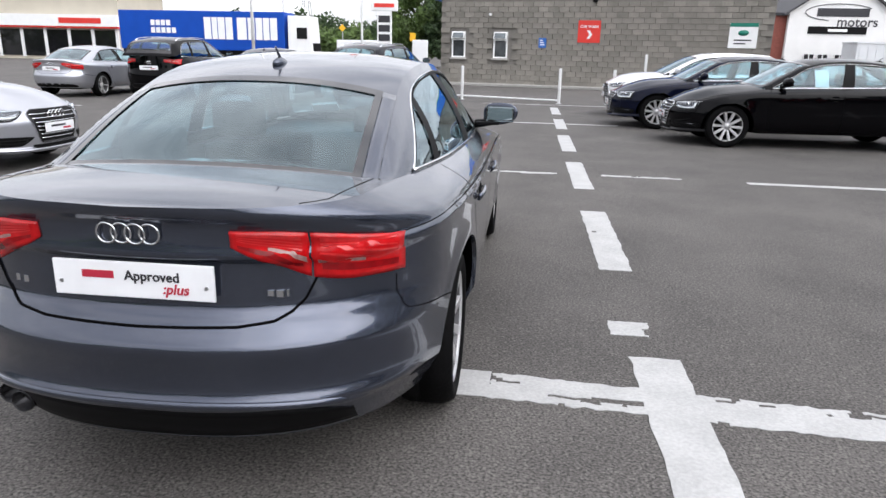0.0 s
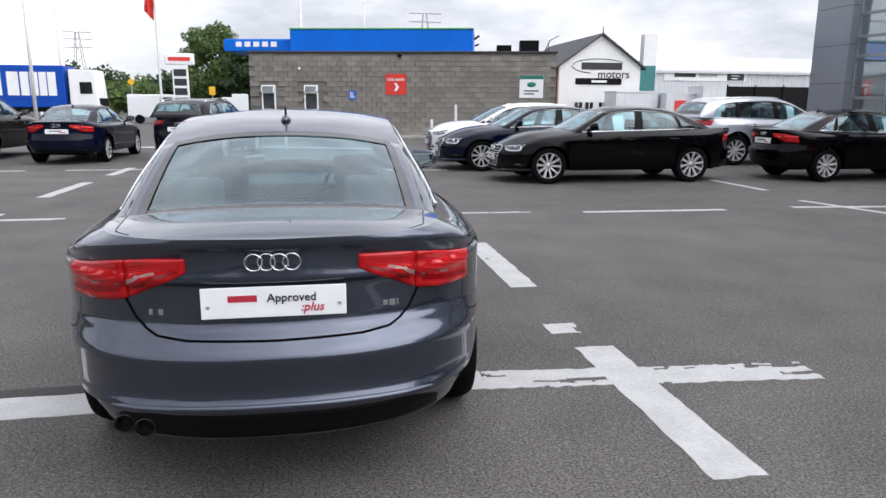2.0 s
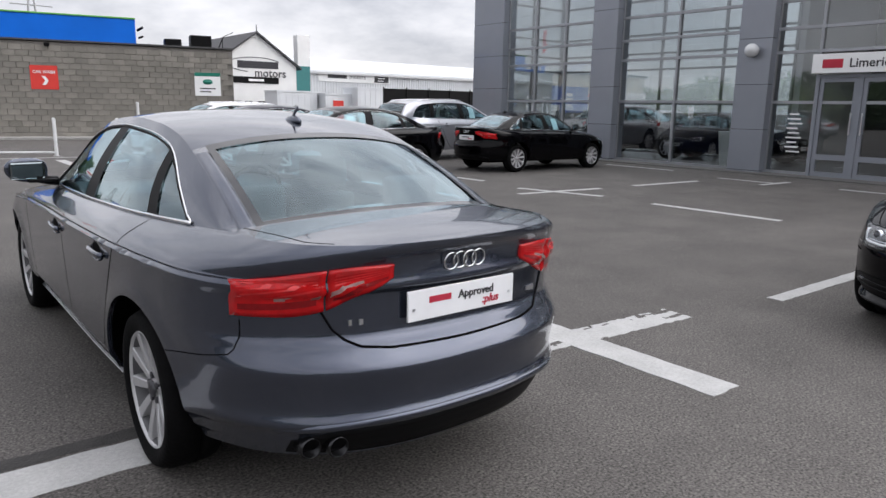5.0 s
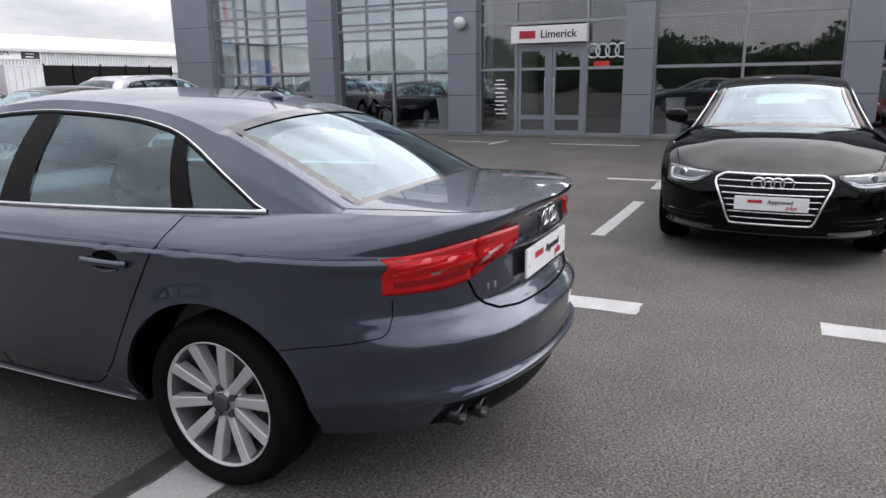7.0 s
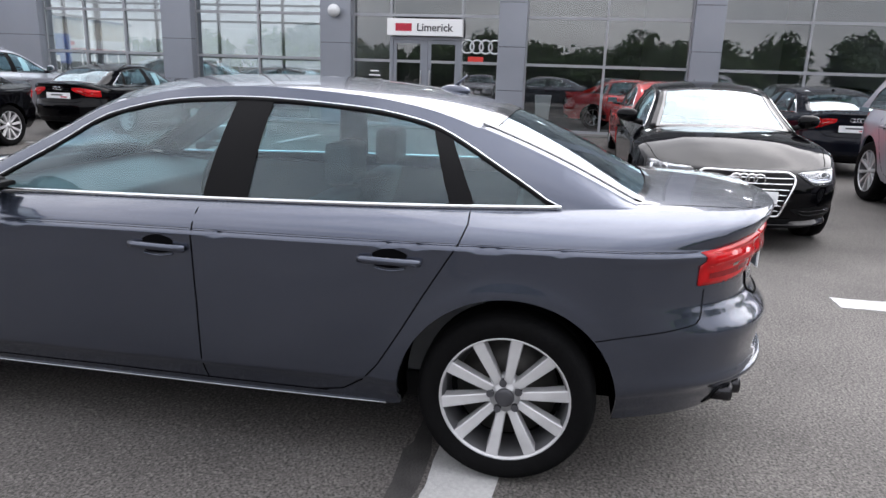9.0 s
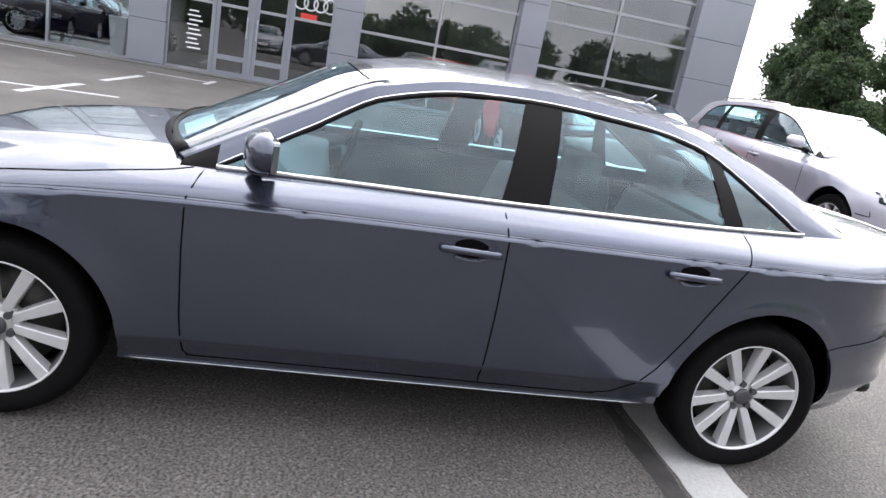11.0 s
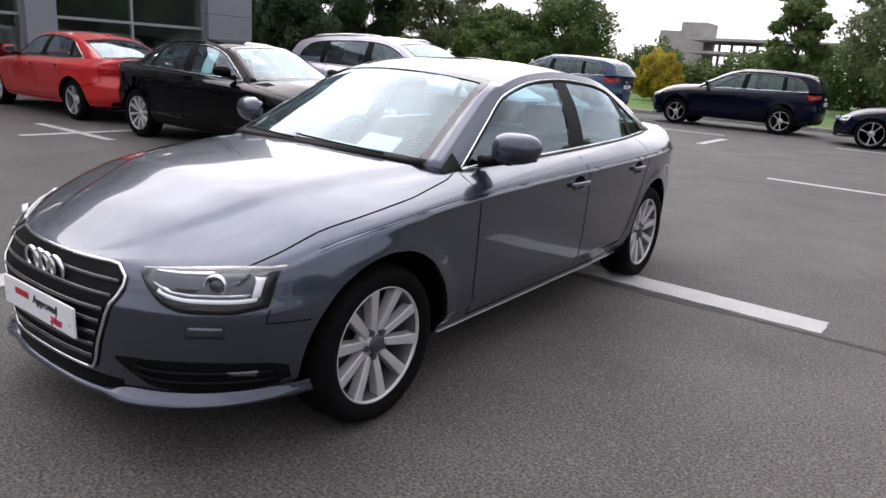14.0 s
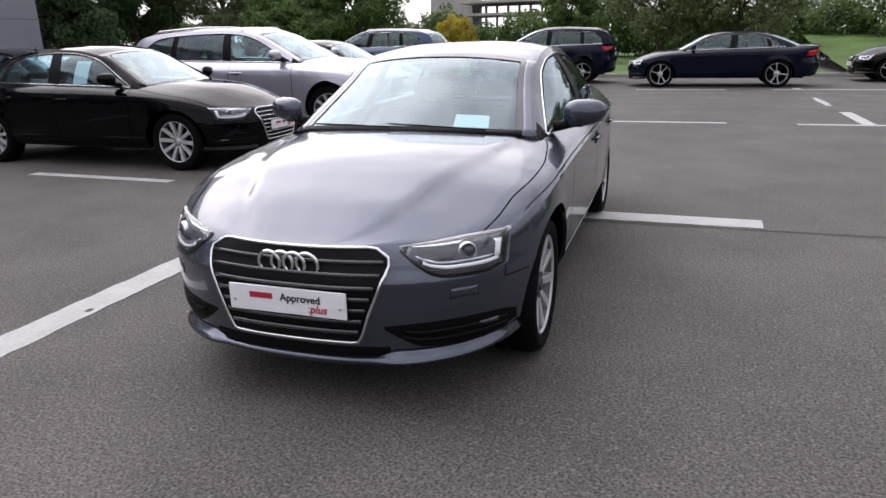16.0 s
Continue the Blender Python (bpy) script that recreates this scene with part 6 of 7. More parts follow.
c1 = stand(make_car("saloon_car", BLACK_PAINT, "black four-door saloon car with silver ten-spoke wheels", spokes=10, plate_kind="full", papers=((1.35, .99, 0),), **A6), 7.08, -1.72, 90)
c2 = copy_thing(c1, pose(7.28, 10.1, 0, 0, 0, 90))
c3 = stand(make_car("saloon_car", NAVY_PAINT, "dark blue saloon car in a dealer's row", **A6), 6.6, 12.75, 90)
c4 = stand(make_car("small_suv", WHITE_PAINT, "white compact off-road car in a dealer's row", suv=True, length=4.19, width=1.79, height=1.52, wb=2.60, front=.83, wheel_r=.335, rim=.225), 6.4, 15.4, 90)
c5 = stand(make_car("saloon_car", BLACK_PAINT, "small black saloon car seen from behind", length=4.456, width=1.796, height=1.416, wb=2.637, front=.88, wheel_r=.32, rim=.22, papers=((1.35, .99, 0),)), 9.95, 9.70, -90)
c6 = stand(make_car("suv_car", SILVER_PAINT, "silver-grey off-road car with a paper in its window", suv=True, length=4.9, width=1.95, height=1.70, wb=2.95, front=.92, wheel_r=.37, rim=.26, papers=((1.35, .99, 0),)), 10.4, 13.6, -90)
c7 = stand(make_car("saloon_car", RED_PAINT, "bright red saloon car parked beyond a black one", wheel_r=.33, rim=.23, spokes=5, split=True), 9.30, -1.85, -90)
c8 = stand(make_car("suv_car", LILAC_PAINT, "pale silver-lilac coupe-like off-road car", suv=True, length=4.98, width=1.98, height=1.70, wb=2.99, front=.95, wheel_r=.385, rim=.27), 6.8, -4.95, 90)
c9 = stand(make_car("saloon_car", DARKGREY_PAINT, "dark grey saloon car seen from behind", wheel_r=.33, rim=.23), 9.9, -4.6, -90)
c10 = stand(make_car("saloon_car", BROWN_PAINT, "brown-black saloon car with a sheet in its side window", papers=((1.35, .99, 0),), **A6), 7.2, -7.9, 90)
c11 = stand(make_car("suv_car", BLUE_PAINT, "blue large off-road estate car", suv=True, length=5.06, width=1.97, height=1.74, wb=2.99, front=.93, wheel_r=.385, rim=.265, spokes=5, split=True), 6.95, -15.9, -90)
c12 = stand(make_car("suv_car", NAVY_PAINT, "dark blue off-road car with bright window trim", suv=True, length=4.66, width=1.89, height=1.66, wb=2.82, front=.90, wheel_r=.36, rim=.25, spokes=5, split=True), 1.45, -16.7, -90)
c13 = stand(make_car("saloon_car", NAVY_PAINT, "dark navy sports saloon with large dark-faced wheels", spokes=5, split=True, length=4.933, width=1.874, height=1.45, wb=2.912, front=.93, wheel_r=.355, rim=.27), -3.75, -15.3, -90)
c14 = stand(make_car("saloon_car", BLACK_PAINT, "black coupe-like saloon with a dark grille", grille_chrome=False, spokes=5, split=True), -9.6, -17.3, -90)
c15 = stand(make_car("saloon_car", NAVY_PAINT, "navy blue saloon car seen from behind"), -6.0, 15.5, 0)
c16 = stand(make_car("small_suv", DARKGREY_PAINT, "dark brown-black compact off-road car seen from behind", suv=True, length=4.39, width=1.83, height=1.60, wb=2.603, front=.87, wheel_r=.345, rim=.235), -3.15, 15.8, -13)
c17 = stand(make_car("suv_car", BLACK_PAINT, "black off-road car with red tail lamps seen from behind", suv=True, length=4.66, width=1.89, height=1.66, wb=2.82, front=.90, wheel_r=.36, rim=.25), -8.85, 15.9, 0)
c18 = stand(make_car("saloon_car", SILVER_PAINT, "silver sloping-backed car with dark five-spoke wheels", spokes=5, split=True, length=4.71, width=1.854, height=1.39), -11.8, 16.2, 0)
c19 = stand(make_car("saloon_car", SILVER_PAINT, "pale silver car with a black grille, nose towards the grey saloon", grille_chrome=False), -8.2, 5.15, -90)
c20 = copy_thing(c3, pose(18.3, 9.9, .02, 0, 0, 180))
c20["label"] = "dark blue saloon car inside the showroom"
c21 = copy_thing(c16, pose(17.9, 12.5, .02, 0, 0, 190))
c21["label"] = "dark compact car inside the showroom"
c22 = copy_thing(c7, pose(18.2, -.9, .02, 0, 0, 170))
c22["label"] = "red saloon car inside the showroom"
c23 = copy_thing(c15, pose(18.6, -6.6, .02, 0, 0, 185))
c23["label"] = "navy saloon car inside the showroom"


# ---- distance ----
def crown(name, blobs, leaf, count, material, seed, parent=None, label=""):
    """Foliage: many small leaf clumps scattered through and over a cluster of lobes."""
    rnd = np.random.RandomState(seed)
    V, F = [], []
    vol = np.array([b[3] * b[4] * b[5] for b in blobs]) ** .67
    vol /= vol.sum()
    for (cx, cy, cz, rx, ry, rz), share in zip(blobs, vol):
        n = int(count * 8 * share)
        d = rnd.normal(size=(n, 3))
        d /= np.linalg.norm(d, axis=1, keepdims=True)
        r = rnd.uniform(.25, 1.0, n) ** .5 * (1 + .22 * np.sin(d[:, 0] * 7 + seed) * np.cos(d[:, 2] * 6 + cx))
        P = np.array([cx, cy, cz]) + d * r[:, None] * np.array([rx, ry, rz])
        a = rnd.normal(size=(n, 3))
        a /= np.linalg.norm(a, axis=1, keepdims=True)
        b = np.cross(a, d + .35 * rnd.normal(size=(n, 3)))
        b /= np.maximum(np.linalg.norm(b, axis=1, keepdims=True), 1e-6)
        s = leaf * .62 * rnd.uniform(.5, 1.4, (n, 1))
        u, w_ = a * s, b * s * .55
        V.append(np.stack([P - u, P - w_, P + u, P + w_], 1).reshape(-1, 3))
    V = np.concatenate(V)
    F = np.arange(len(V)).reshape(-1, 4).tolist()
    V = V.tolist()
    return put(name, mesh_of(name, V, F, material, False), parent, label)


def tree(x, y, h, spread, material, seed, label, leaf=.16, count=2600, base=.12, conifer=False):
    t = thing("tree", pose(x, y, 0), label, "tree", "trees round the car park")
    rnd = random.Random(seed)
    V, F = sweep([(rnd.uniform(-.05, .05) * h * k, rnd.uniform(-.04, .04) * h * k, h * .8 * k) for k in np.linspace(0, 1, 7)], .013 * h)
    n = 8
    V = [Vector(v) for v in V]
    for i in range(len(V) // n):
        c = sum((V[i * n + k] for k in range(n)), Vector()) / n
        for k in range(n):
            V[i * n + k] = c + (V[i * n + k] - c) * (1.25 - i * .16)
    put("trunk", mesh_of("trunk", V, F, BARK), t, "grey-brown trunk")
    blobs = []
    k = 16 if not conifer else 7
    for i in range(k):
        q = i / (k - 1)
        a = i * 2.4 + seed
        z = h * (base + (1 - base) * (.10 + .78 * q))
        rad = spread * (.72 * math.sin(math.pi * (.18 + .72 * q)) if not conifer else .35 * (1.05 - q))
        px, py = rad * math.cos(a), rad * math.sin(a)
        part("limb", rods(((0, 0, max(.2, z - .22 * h)), (px, py, z), .010 * h, .003 * h), n=6), BARK, t)
        s_ = spread * (rnd.uniform(.34, .54) if not conifer else (.85 - .6 * q))
        blobs.append((px, py, z, s_, s_, s_ * (.72 if not conifer else .9)))
    crown("crown", blobs, leaf, count, material, seed, t)
    return t


def hedge(name, x0, y0, x1, y1, h, deep, material, seed, count, leaf, label):
    rnd = random.Random(seed)
    L = math.hypot(x1 - x0, y1 - y0)
    n = max(4, int(L / (h * .55)))
    blobs = []
    for i in range(n):
        q = (i + rnd.uniform(.2, .8)) / n
        hh = h * rnd.uniform(.6, 1.0)
        blobs.append((x0 + (x1 - x0) * q + rnd.uniform(-1, 1) * deep, y0 + (y1 - y0) * q + rnd.uniform(-1, 1) * deep, hh * .5, h * .55, h * .45, hh * .52))
    ob = crown(name, blobs, leaf, count, material, seed)
    return tagged(ob, label, "hedge", kind="stuff")


# trees, hedges and buildings round the car park
for x, y, h, sp, m, sd, lab, lf, n in (
        (-9.0, 62, 8.2, 3.3, LEAF, 1, "full green broadleaf tree by the filling station", .2, 3000),
        (-5.8, 60, 6.6, 2.6, LEAF_DARK, 2, "dark green broadleaf tree by the filling station", .22, 1800),
        (29.8, -22, 9.5, 2.5, LEAF_DARK, 3, "dense dark evergreen tree beside the showroom", .14, 9200),
        (26.6, -21, 8.6, 2.1, LEAF_DARK, 4, "dense dark evergreen tree beside the showroom", .14, 8400),
        (30.2, -30, 10.5, 3.3, LEAF_DARK, 5, "tall broad tree at the car park's edge", .16, 7200),
        (25.3, -32, 10.2, 2.6, LEAF_PALE, 6, "tall thin-leaved tree at the car park's edge", .13, 5200),
        (19.4, -30, 4.0, 2.6, LEAF, 7, "broad low green tree behind parked cars", .15, 7200),
        (16.4, -32, 5.6, 2.6, LEAF, 17, "loose green tree with bright twigs behind parked cars", .13, 4000),
        (4.1, -30, 5.5, 1.35, LEAF, 8, "young upright tree with bright leaves", .12, 2300),
        (-.4, -28.5, 6.6, 2.5, LEAF_PALE, 9, "loose pale tree with thin twigs", .13, 3000),
        (-3.6, -28, 6.4, 2.6, LEAF_PALE, 10, "loose pale tree with thin twigs", .13, 3000),
        (-13.5, -27, 6.6, 3.2, LEAF, 11, "green tree over a grass bank", .16, 5200),
        (-19, -27, 6.6, 3.2, LEAF, 12, "green tree over a grass bank", .16, 4800)):
    tree(x, y, h, sp, m, sd, lab, lf, n, conifer="evergreen" in lab)
hedge("hedge", 40, -34, 18, -38, 4.4, 1.6, LEAF, 21, 5850, .18, "tall dark green hedge behind the parked cars")
hedge("hedge", 19, -37, 3, -41, 3.3, 1.4, LEAF, 22, 4225, .17, "green bushes behind the parked cars")
hedge("hedge", 3, -33, -9, -32, 3.4, 1.2, LEAF, 23, 4225, .15, "green bushes behind the parked cars")
hedge("hedge", -8, -33, -30, -30, 4.4, 1.5, LEAF, 24, 5200, .18, "green thicket above a grass bank")
bush = thing("bush", pose(8.9, -27, 0), "rounded yellow-leaved bush beside the parked cars", "bush")
crown("crown", [(0, 0, 1.35, .95, .95, 1.05), (-.5, .2, .95, .7, .7, .75), (.5, -.1, 1.0, .7, .7, .8)], .09, 3000, LEAF_YELLOW, 31, bush)
# far woods beyond the road, to the north
hedge("hedge", -95, 120, 10, 135, 9.5, 4, LEAF_DARK, 25, 3380, .8, "distant dark green wood beyond the road")
hedge("hedge", -62, 95, -20, 100, 5.5, 3, LEAF, 26, 2080, .5, "distant green trees beyond the road")
# out of view: added so that flanks and windows mirror a dark band
hedge("hedge", -44, -38, -46, 34, 6.5, 2.0, LEAF_DARK, 27, 6000, .5, "unseen row of dark trees added in the west for reflections")
hedge("hedge", -40, 30, -70, 90, 6.0, 3, LEAF, 28, 2275, .5, "green trees along the road")
# grass bank in the south-west
bm = bmesh.new()
bmesh.ops.create_grid(bm, x_segments=40, y_segments=12, size=1)
for v in bm.verts:
    x, y = v.co.x, v.co.y
    v.co = (-19.5 + 13 * x, -25 + 6 * y, .05 + 1.15 * (.5 - .5 * y) ** 1.2 + .08 * noise.noise(Vector((x * 5, y * 4, 0))))
tagged(part("grass_bank", bm, GRASS, None, smooth=True), "sloping bank of mown green grass", "grass", kind="structure")
bm = bmesh.new()
bmesh.ops.create_grid(bm, x_segments=40, y_segments=10, size=1)
for v in bm.verts:
    x, y = v.co.x, v.co.y
    v.co = (14 + 20 * x, -30 + 10 * y, .03 + .3 * (.5 - .5 * y) + .05 * noise.noise(Vector((x * 7, y * 4, 0))))
tagged(part("grass_verge", bm, GRASS, None, smooth=True), "rough grass verge under trees", "grass", kind="structure")
k = thing("kerb_south", pose(0, -19.2, 0), "grey concrete kerb round the grass", "kerb", kind="structure")
for i in range(34):
    part("kerb_stone", boxes((-28 + i * 1.5, -26.51 + i * 1.5, -.075, .075, 0, .11)), KERB, k, bevel=.012)

# unfinished concrete block far to the south
ruin = thing("concrete_building", pose(26.4, -95, 0), "grey unfinished concrete building far beyond the trees", "building")
part("tower", boxes((0, 3.2, 0, 5, 0, 7.9), (3.2, 6.0, 0, 5, 0, 6.8)), CONCRETE, ruin)
for z in (3.9, 5.4):
    part("deck", boxes((-19, 0, 0, 12, z, z + .30)), CONCRETE, ruin)
for i in range(12):
    part("column", boxes((-18.5 + i * 1.6, -18.2 + i * 1.6, .3, .6, 0, 5.4)), CONCRETE, ruin)
for i in range(12):
    part("parapet_post", rods(((-18 + i * 1.5, .3, 5.7), (-18 + i * 1.5, .3, 6.5), .05), n=5), STEEL, ruin)

# white gabled dealership
dealer = thing("gabled_house", pose(24.4, 56, 0), "white rendered gable house with a dark slate roof", "building")
GW, EZ, AZ = 3.75, 4.85, 7.45
bm = bmesh.new()
pts = [(-GW, 0), (GW, 0), (GW, EZ), (0, AZ), (-GW, EZ)]
a = [bm.verts.new((x, 0, z)) for x, z in pts]
b = [bm.verts.new((x, 14, z)) for x, z in pts]
bm.faces.new(a)
bm.faces.new(b[::-1])
for i in range(5):
    bm.faces.new((a[i], b[i], b[(i + 1) % 5], a[(i + 1) % 5]))
bmesh.ops.recalc_face_normals(bm, faces=bm.faces[:])
part("wall", bm, RENDER_WHITE, dealer)
for sx in (-1, 1):
    bm = bmesh.new()
    vs = [bm.verts.new(p) for p in ((0, -.35, AZ + .18), (sx * (GW + .4), -.35, EZ - .12), (sx * (GW + .4), 14.2, EZ - .12), (0, 14.2, AZ + .18), (0, -.35, AZ + .02), (sx * (GW + .4), -.35, EZ - .28), (sx * (GW + .4), 14.2, EZ - .28), (0, 14.2, AZ + .02))]
    for q in ((0, 1, 2, 3), (7, 6, 5, 4), (0, 4, 5, 1), (1, 5, 6, 2), (2, 6, 7, 3), (3, 7, 4, 0)):
        bm.faces.new([vs[i] for i in q])
    bmesh.ops.recalc_face_normals(bm, faces=bm.faces[:])
    part("roof", bm, SLATE, dealer)
part("finial", rods(((0, -.2, AZ + .1), (0, -.2, AZ + .75), .06, .02)), TRIM_BLACK, dealer)
part("name_band", boxes((-2.25, 2.0, -.06, 0, 3.28, 3.82)), TRIM_BLACK, dealer)
put("word_bar", mesh_of("word_bar", *box_vf(-.8, .6, -.075, -.06, 3.45, 3.64), SIGN_WHITE, False), dealer)
t = put("lettering", text_mesh("motors", 1.0, INK, bold=.01), dealer)
t.matrix_basis = pose(1.25, -.03, 4.15, 90, 0, 0)
put("maker_bar", mesh_of("maker_bar", *box_vf(-1.75, 2.0, -.04, 0, 4.55, 5.15), INK, False), dealer, "dark bar in place of a dealer's name")
v, f = sweep([(2.5 * math.cos(q) - .1, -.03, 4.85 + .62 * math.sin(q)) for q in np.linspace(.5, 4.4, 30)], .03, .03, 5)
put("name_swoosh", mesh_of("name_swoosh", v, f, INK), dealer)
for x in (-1.9, -.9, .35, 1.35):
    w_ = part("window", boxes((x - .42, x + .42, -.05, .02, .9, 1.75)), GLOSS_BLACK, dealer)
    part("window_bar", boxes((x - .03, x + .03, -.07, -.05, .9, 1.75), (x - .42, x - .36, -.07, -.05, .9, 1.75), (x + .36, x + .42, -.07, -.05, .9, 1.75)), SIGN_WHITE, w_)
part("brick_side", boxes((-GW - 1.9, -GW, .4, 12, 0, 4.6)), BRICK_RED, dealer)
part("side_roof", boxes((-GW - 2.1, -GW, .2, 12.2, 4.6, 4.8)), SLATE, dealer)
for i in range(4):
    part("window", boxes((-GW - 1.94, -GW - 1.90, 1.2 + i * 2.6, 2.2 + i * 2.6, 2.3, 3.5)), GLOSS_BLACK, dealer)
dealer2 = thing("dark_gable_house", pose(30.2, 70, 0), "house with a dark slate roof behind the white gable", "building")
part("wall", boxes((-4, 4, 0, 10, 0, 5.4)), RENDER_WHITE, dealer2)
bm = bmesh.new()
vs = [bm.verts.new(p) for p in ((-4.4, -.3, 5.3), (4.4, -.3, 5.3), (0, -.3, 8.0), (-4.4, 10, 5.3), (4.4, 10, 5.3), (0, 10, 8.0))]
for q in ((0, 1, 2), (5, 4, 3), (0, 2, 5, 3), (2, 1, 4, 5), (1, 0, 3, 4)):
    bm.faces.new([vs[i] for i in q])
bmesh.ops.recalc_face_normals(bm, faces=bm.faces[:])
part("roof", bm, SLATE, dealer2)

# white sheeted workshop
shed = thing("workshop_hall", pose(30.2, 57.5, 0), "long white ribbed-sheet workshop with a dealer's sign", "building")
part("wall", boxes((0, 34, .12, 20, 0, 4.5)), SHEET_WHITE, shed)
for i in range(112):
    part("rib", boxes((i * .3, i * .3 + .17, .05, .12, .3, 4.45)), SHEET_WHITE, shed)
bm = bmesh.new()
for v in box(bm, -.2, 34.4, -.2, 11, 4.5, 4.75):
    if v.co.y > 5:
        v.co.z += 1.9
part("roof", bm, SHEET_WHITE, shed)
part("gutter", boxes((-.2, 34.4, -.28, -.2, 4.42, 4.6)), STEEL, shed)
part("entrance_pylon", boxes((-1.35, -.10, -.5, .3, 0, 7.75)), RENDER_WHITE, shed)
part("entrance_panel", boxes((-1.9, -.15, -.56, -.5, 2.6, 5.0)), mat("teal_panel", (.02, .16, .16), .4, vary=.08), shed)
sg = part("name_board", boxes((1.0, 9.2, -.02, .05, 3.75, 4.75)), SIGN_WHITE, shed, bevel=.02)
put("maker_bar", mesh_of("maker_bar", *box_vf(2.0, 4.1, -.035, -.02, 4.08, 4.42), INK, False), sg, "dark bar in place of a dealer's name")
t = put("lettering", text_mesh("motors", .62, INK), sg)
t.matrix_basis = pose(5.35, -.03, 4.27, 90, 0, 0)
put("dark_panel", mesh_of("dark_panel", *box_vf(7.3, 9.0, -.035, -.02, 3.82, 4.68), INK, False), sg)
for k_ in range(3):
    put("word_bar", mesh_of("word_bar", *box_vf(7.7, 8.6 - .1 * k_, -.05, -.035, 4.45 - k_ * .25, 4.53 - k_ * .25), SIGN_WHITE, False), sg)

# low clutter in front of it: white trailers, a red booth, black fencing
for x, y, w_, d, h, m, nm, lab in ((25.2, 50, 3.6, 2.4, 2.5, SHEET_WHITE, "storage_box", "plain white steel storage container"), (28.8, 49, 3.2, 2.6, 2.35, SHEET_WHITE, "red_booth", "small white booth with a red door"), (31.4, 48, 3.4, 2.4, 2.9, SHEET_WHITE, "storage_box", "plain white steel storage container")):
    c = thing(nm, pose(x, y, 0), lab, "container")
    part("box", boxes((-w_ / 2, w_ / 2, 0, d, 0, h)), m, c, bevel=.03)
    part("roof_edge", boxes((-w_ / 2 - .05, w_ / 2 + .05, -.05, d + .05, h, h + .12)), SHEET_WHITE, c)
    if nm == "red_booth":
        part("door", boxes((-.9, .1, -.06, -.03, .1, 1.9)), SIGN_RED, c, "red door", bevel=.01)
    for i in range(6):
        part("rib", boxes((-w_ / 2 + .2 + i * w_ / 6.5, -w_ / 2 + .26 + i * w_ / 6.5, -.03, 0, .2, h - .1)), m, c)
fence = thing("black_fence", pose(25.6, 38, 0), "tall black mesh fence", "fence")
part("screen", boxes((0, 9.8, 0, .05, .1, 2.7)), TRIM_BLACK, fence)
for i in range(6):
    part("post", boxes((i * 1.96 - .04, i * 1.96 + .04, -.06, 0, 0, 2.8)), TRIM_BLACK, fence)
for i in range(26):
    part("bar", boxes((9.9 + i * .16, 9.93 + i * .16, 0, .03, .1, 2.35)), TRIM_BLACK, fence)
part("rail", boxes((9.8, 14.0, -.02, .02, 2.2, 2.26), (9.8, 14.0, -.02, .02, .3, .36)), TRIM_BLACK, fence)

# lorry on the road
lorry = thing("lorry", pose(-17.4, 50, 0), "blue curtain-sided lorry with big white letters and a white cab", "lorry")
tr = part("trailer", boxes((-13.2, .0, 0, 2.5, 1.15, 4.0)), LORRY_BLUE, lorry, "blue trailer", bevel=.06)
part("trailer_frame", boxes((-13.1, 0, .1, 2.4, .85, 1.15)), TRIM_BLACK, tr)
x = -6.3
for w_ in (.62, .48, .62, .62, 0, .85, .62, .58, .55, .62):
    if w_:
        put("letter_block", mesh_of("letter_block", *box_vf(x, x + w_ * .86, -.03, .01, 1.95, 3.55), SIGN_WHITE, False), tr, "white block in place of a brand's letter")
    x += w_ if w_ else .28
for k_, (z, n_) in enumerate(((3.3, 4), (2.75, 5))):
    for i in range(n_):
        put("letter_block", mesh_of("letter_block", *box_vf(-10.6 + i * .42, -10.28 + i * .42, -.03, .01, z - .4, z), SIGN_WHITE, False), tr)
for k_ in range(3):
    put("word_bar", mesh_of("word_bar", *box_vf(-10.6, -9.0 + .2 * k_, -.03, .01, 1.95 - k_ * .22, 2.05 - k_ * .22), SIGN_WHITE, False), tr)
bm = bmesh.new()
for v in box(bm, .25, 2.15, .05, 2.45, .6, 3.75):
    if v.co.x > 1 and v.co.z > 2:
        v.co.x -= .22
cab = part("cab", bm, SIGN_WHITE, lorry, "white cab", bevel=.08)
part("side_window", boxes((.95, 1.75, .02, .06, 2.1, 2.9)), GLOSS_BLACK, cab)
part("grille", boxes((2.02, 2.17, .4, 2.1, .9, 1.8)), TRIM_BLACK, cab)
for x in (-11.5, -10.2, -8.9, .9):
    v, f = lathe([(0, .15), (.28, .15), (.5, .13), (.5, -.13), (0, -.13)], 20)
    o = put("wheel", mesh_of("wheel", v, f, RUBBER), lorry)
    o.matrix_basis = pose(x, .22, .5, 0, 0, -90)

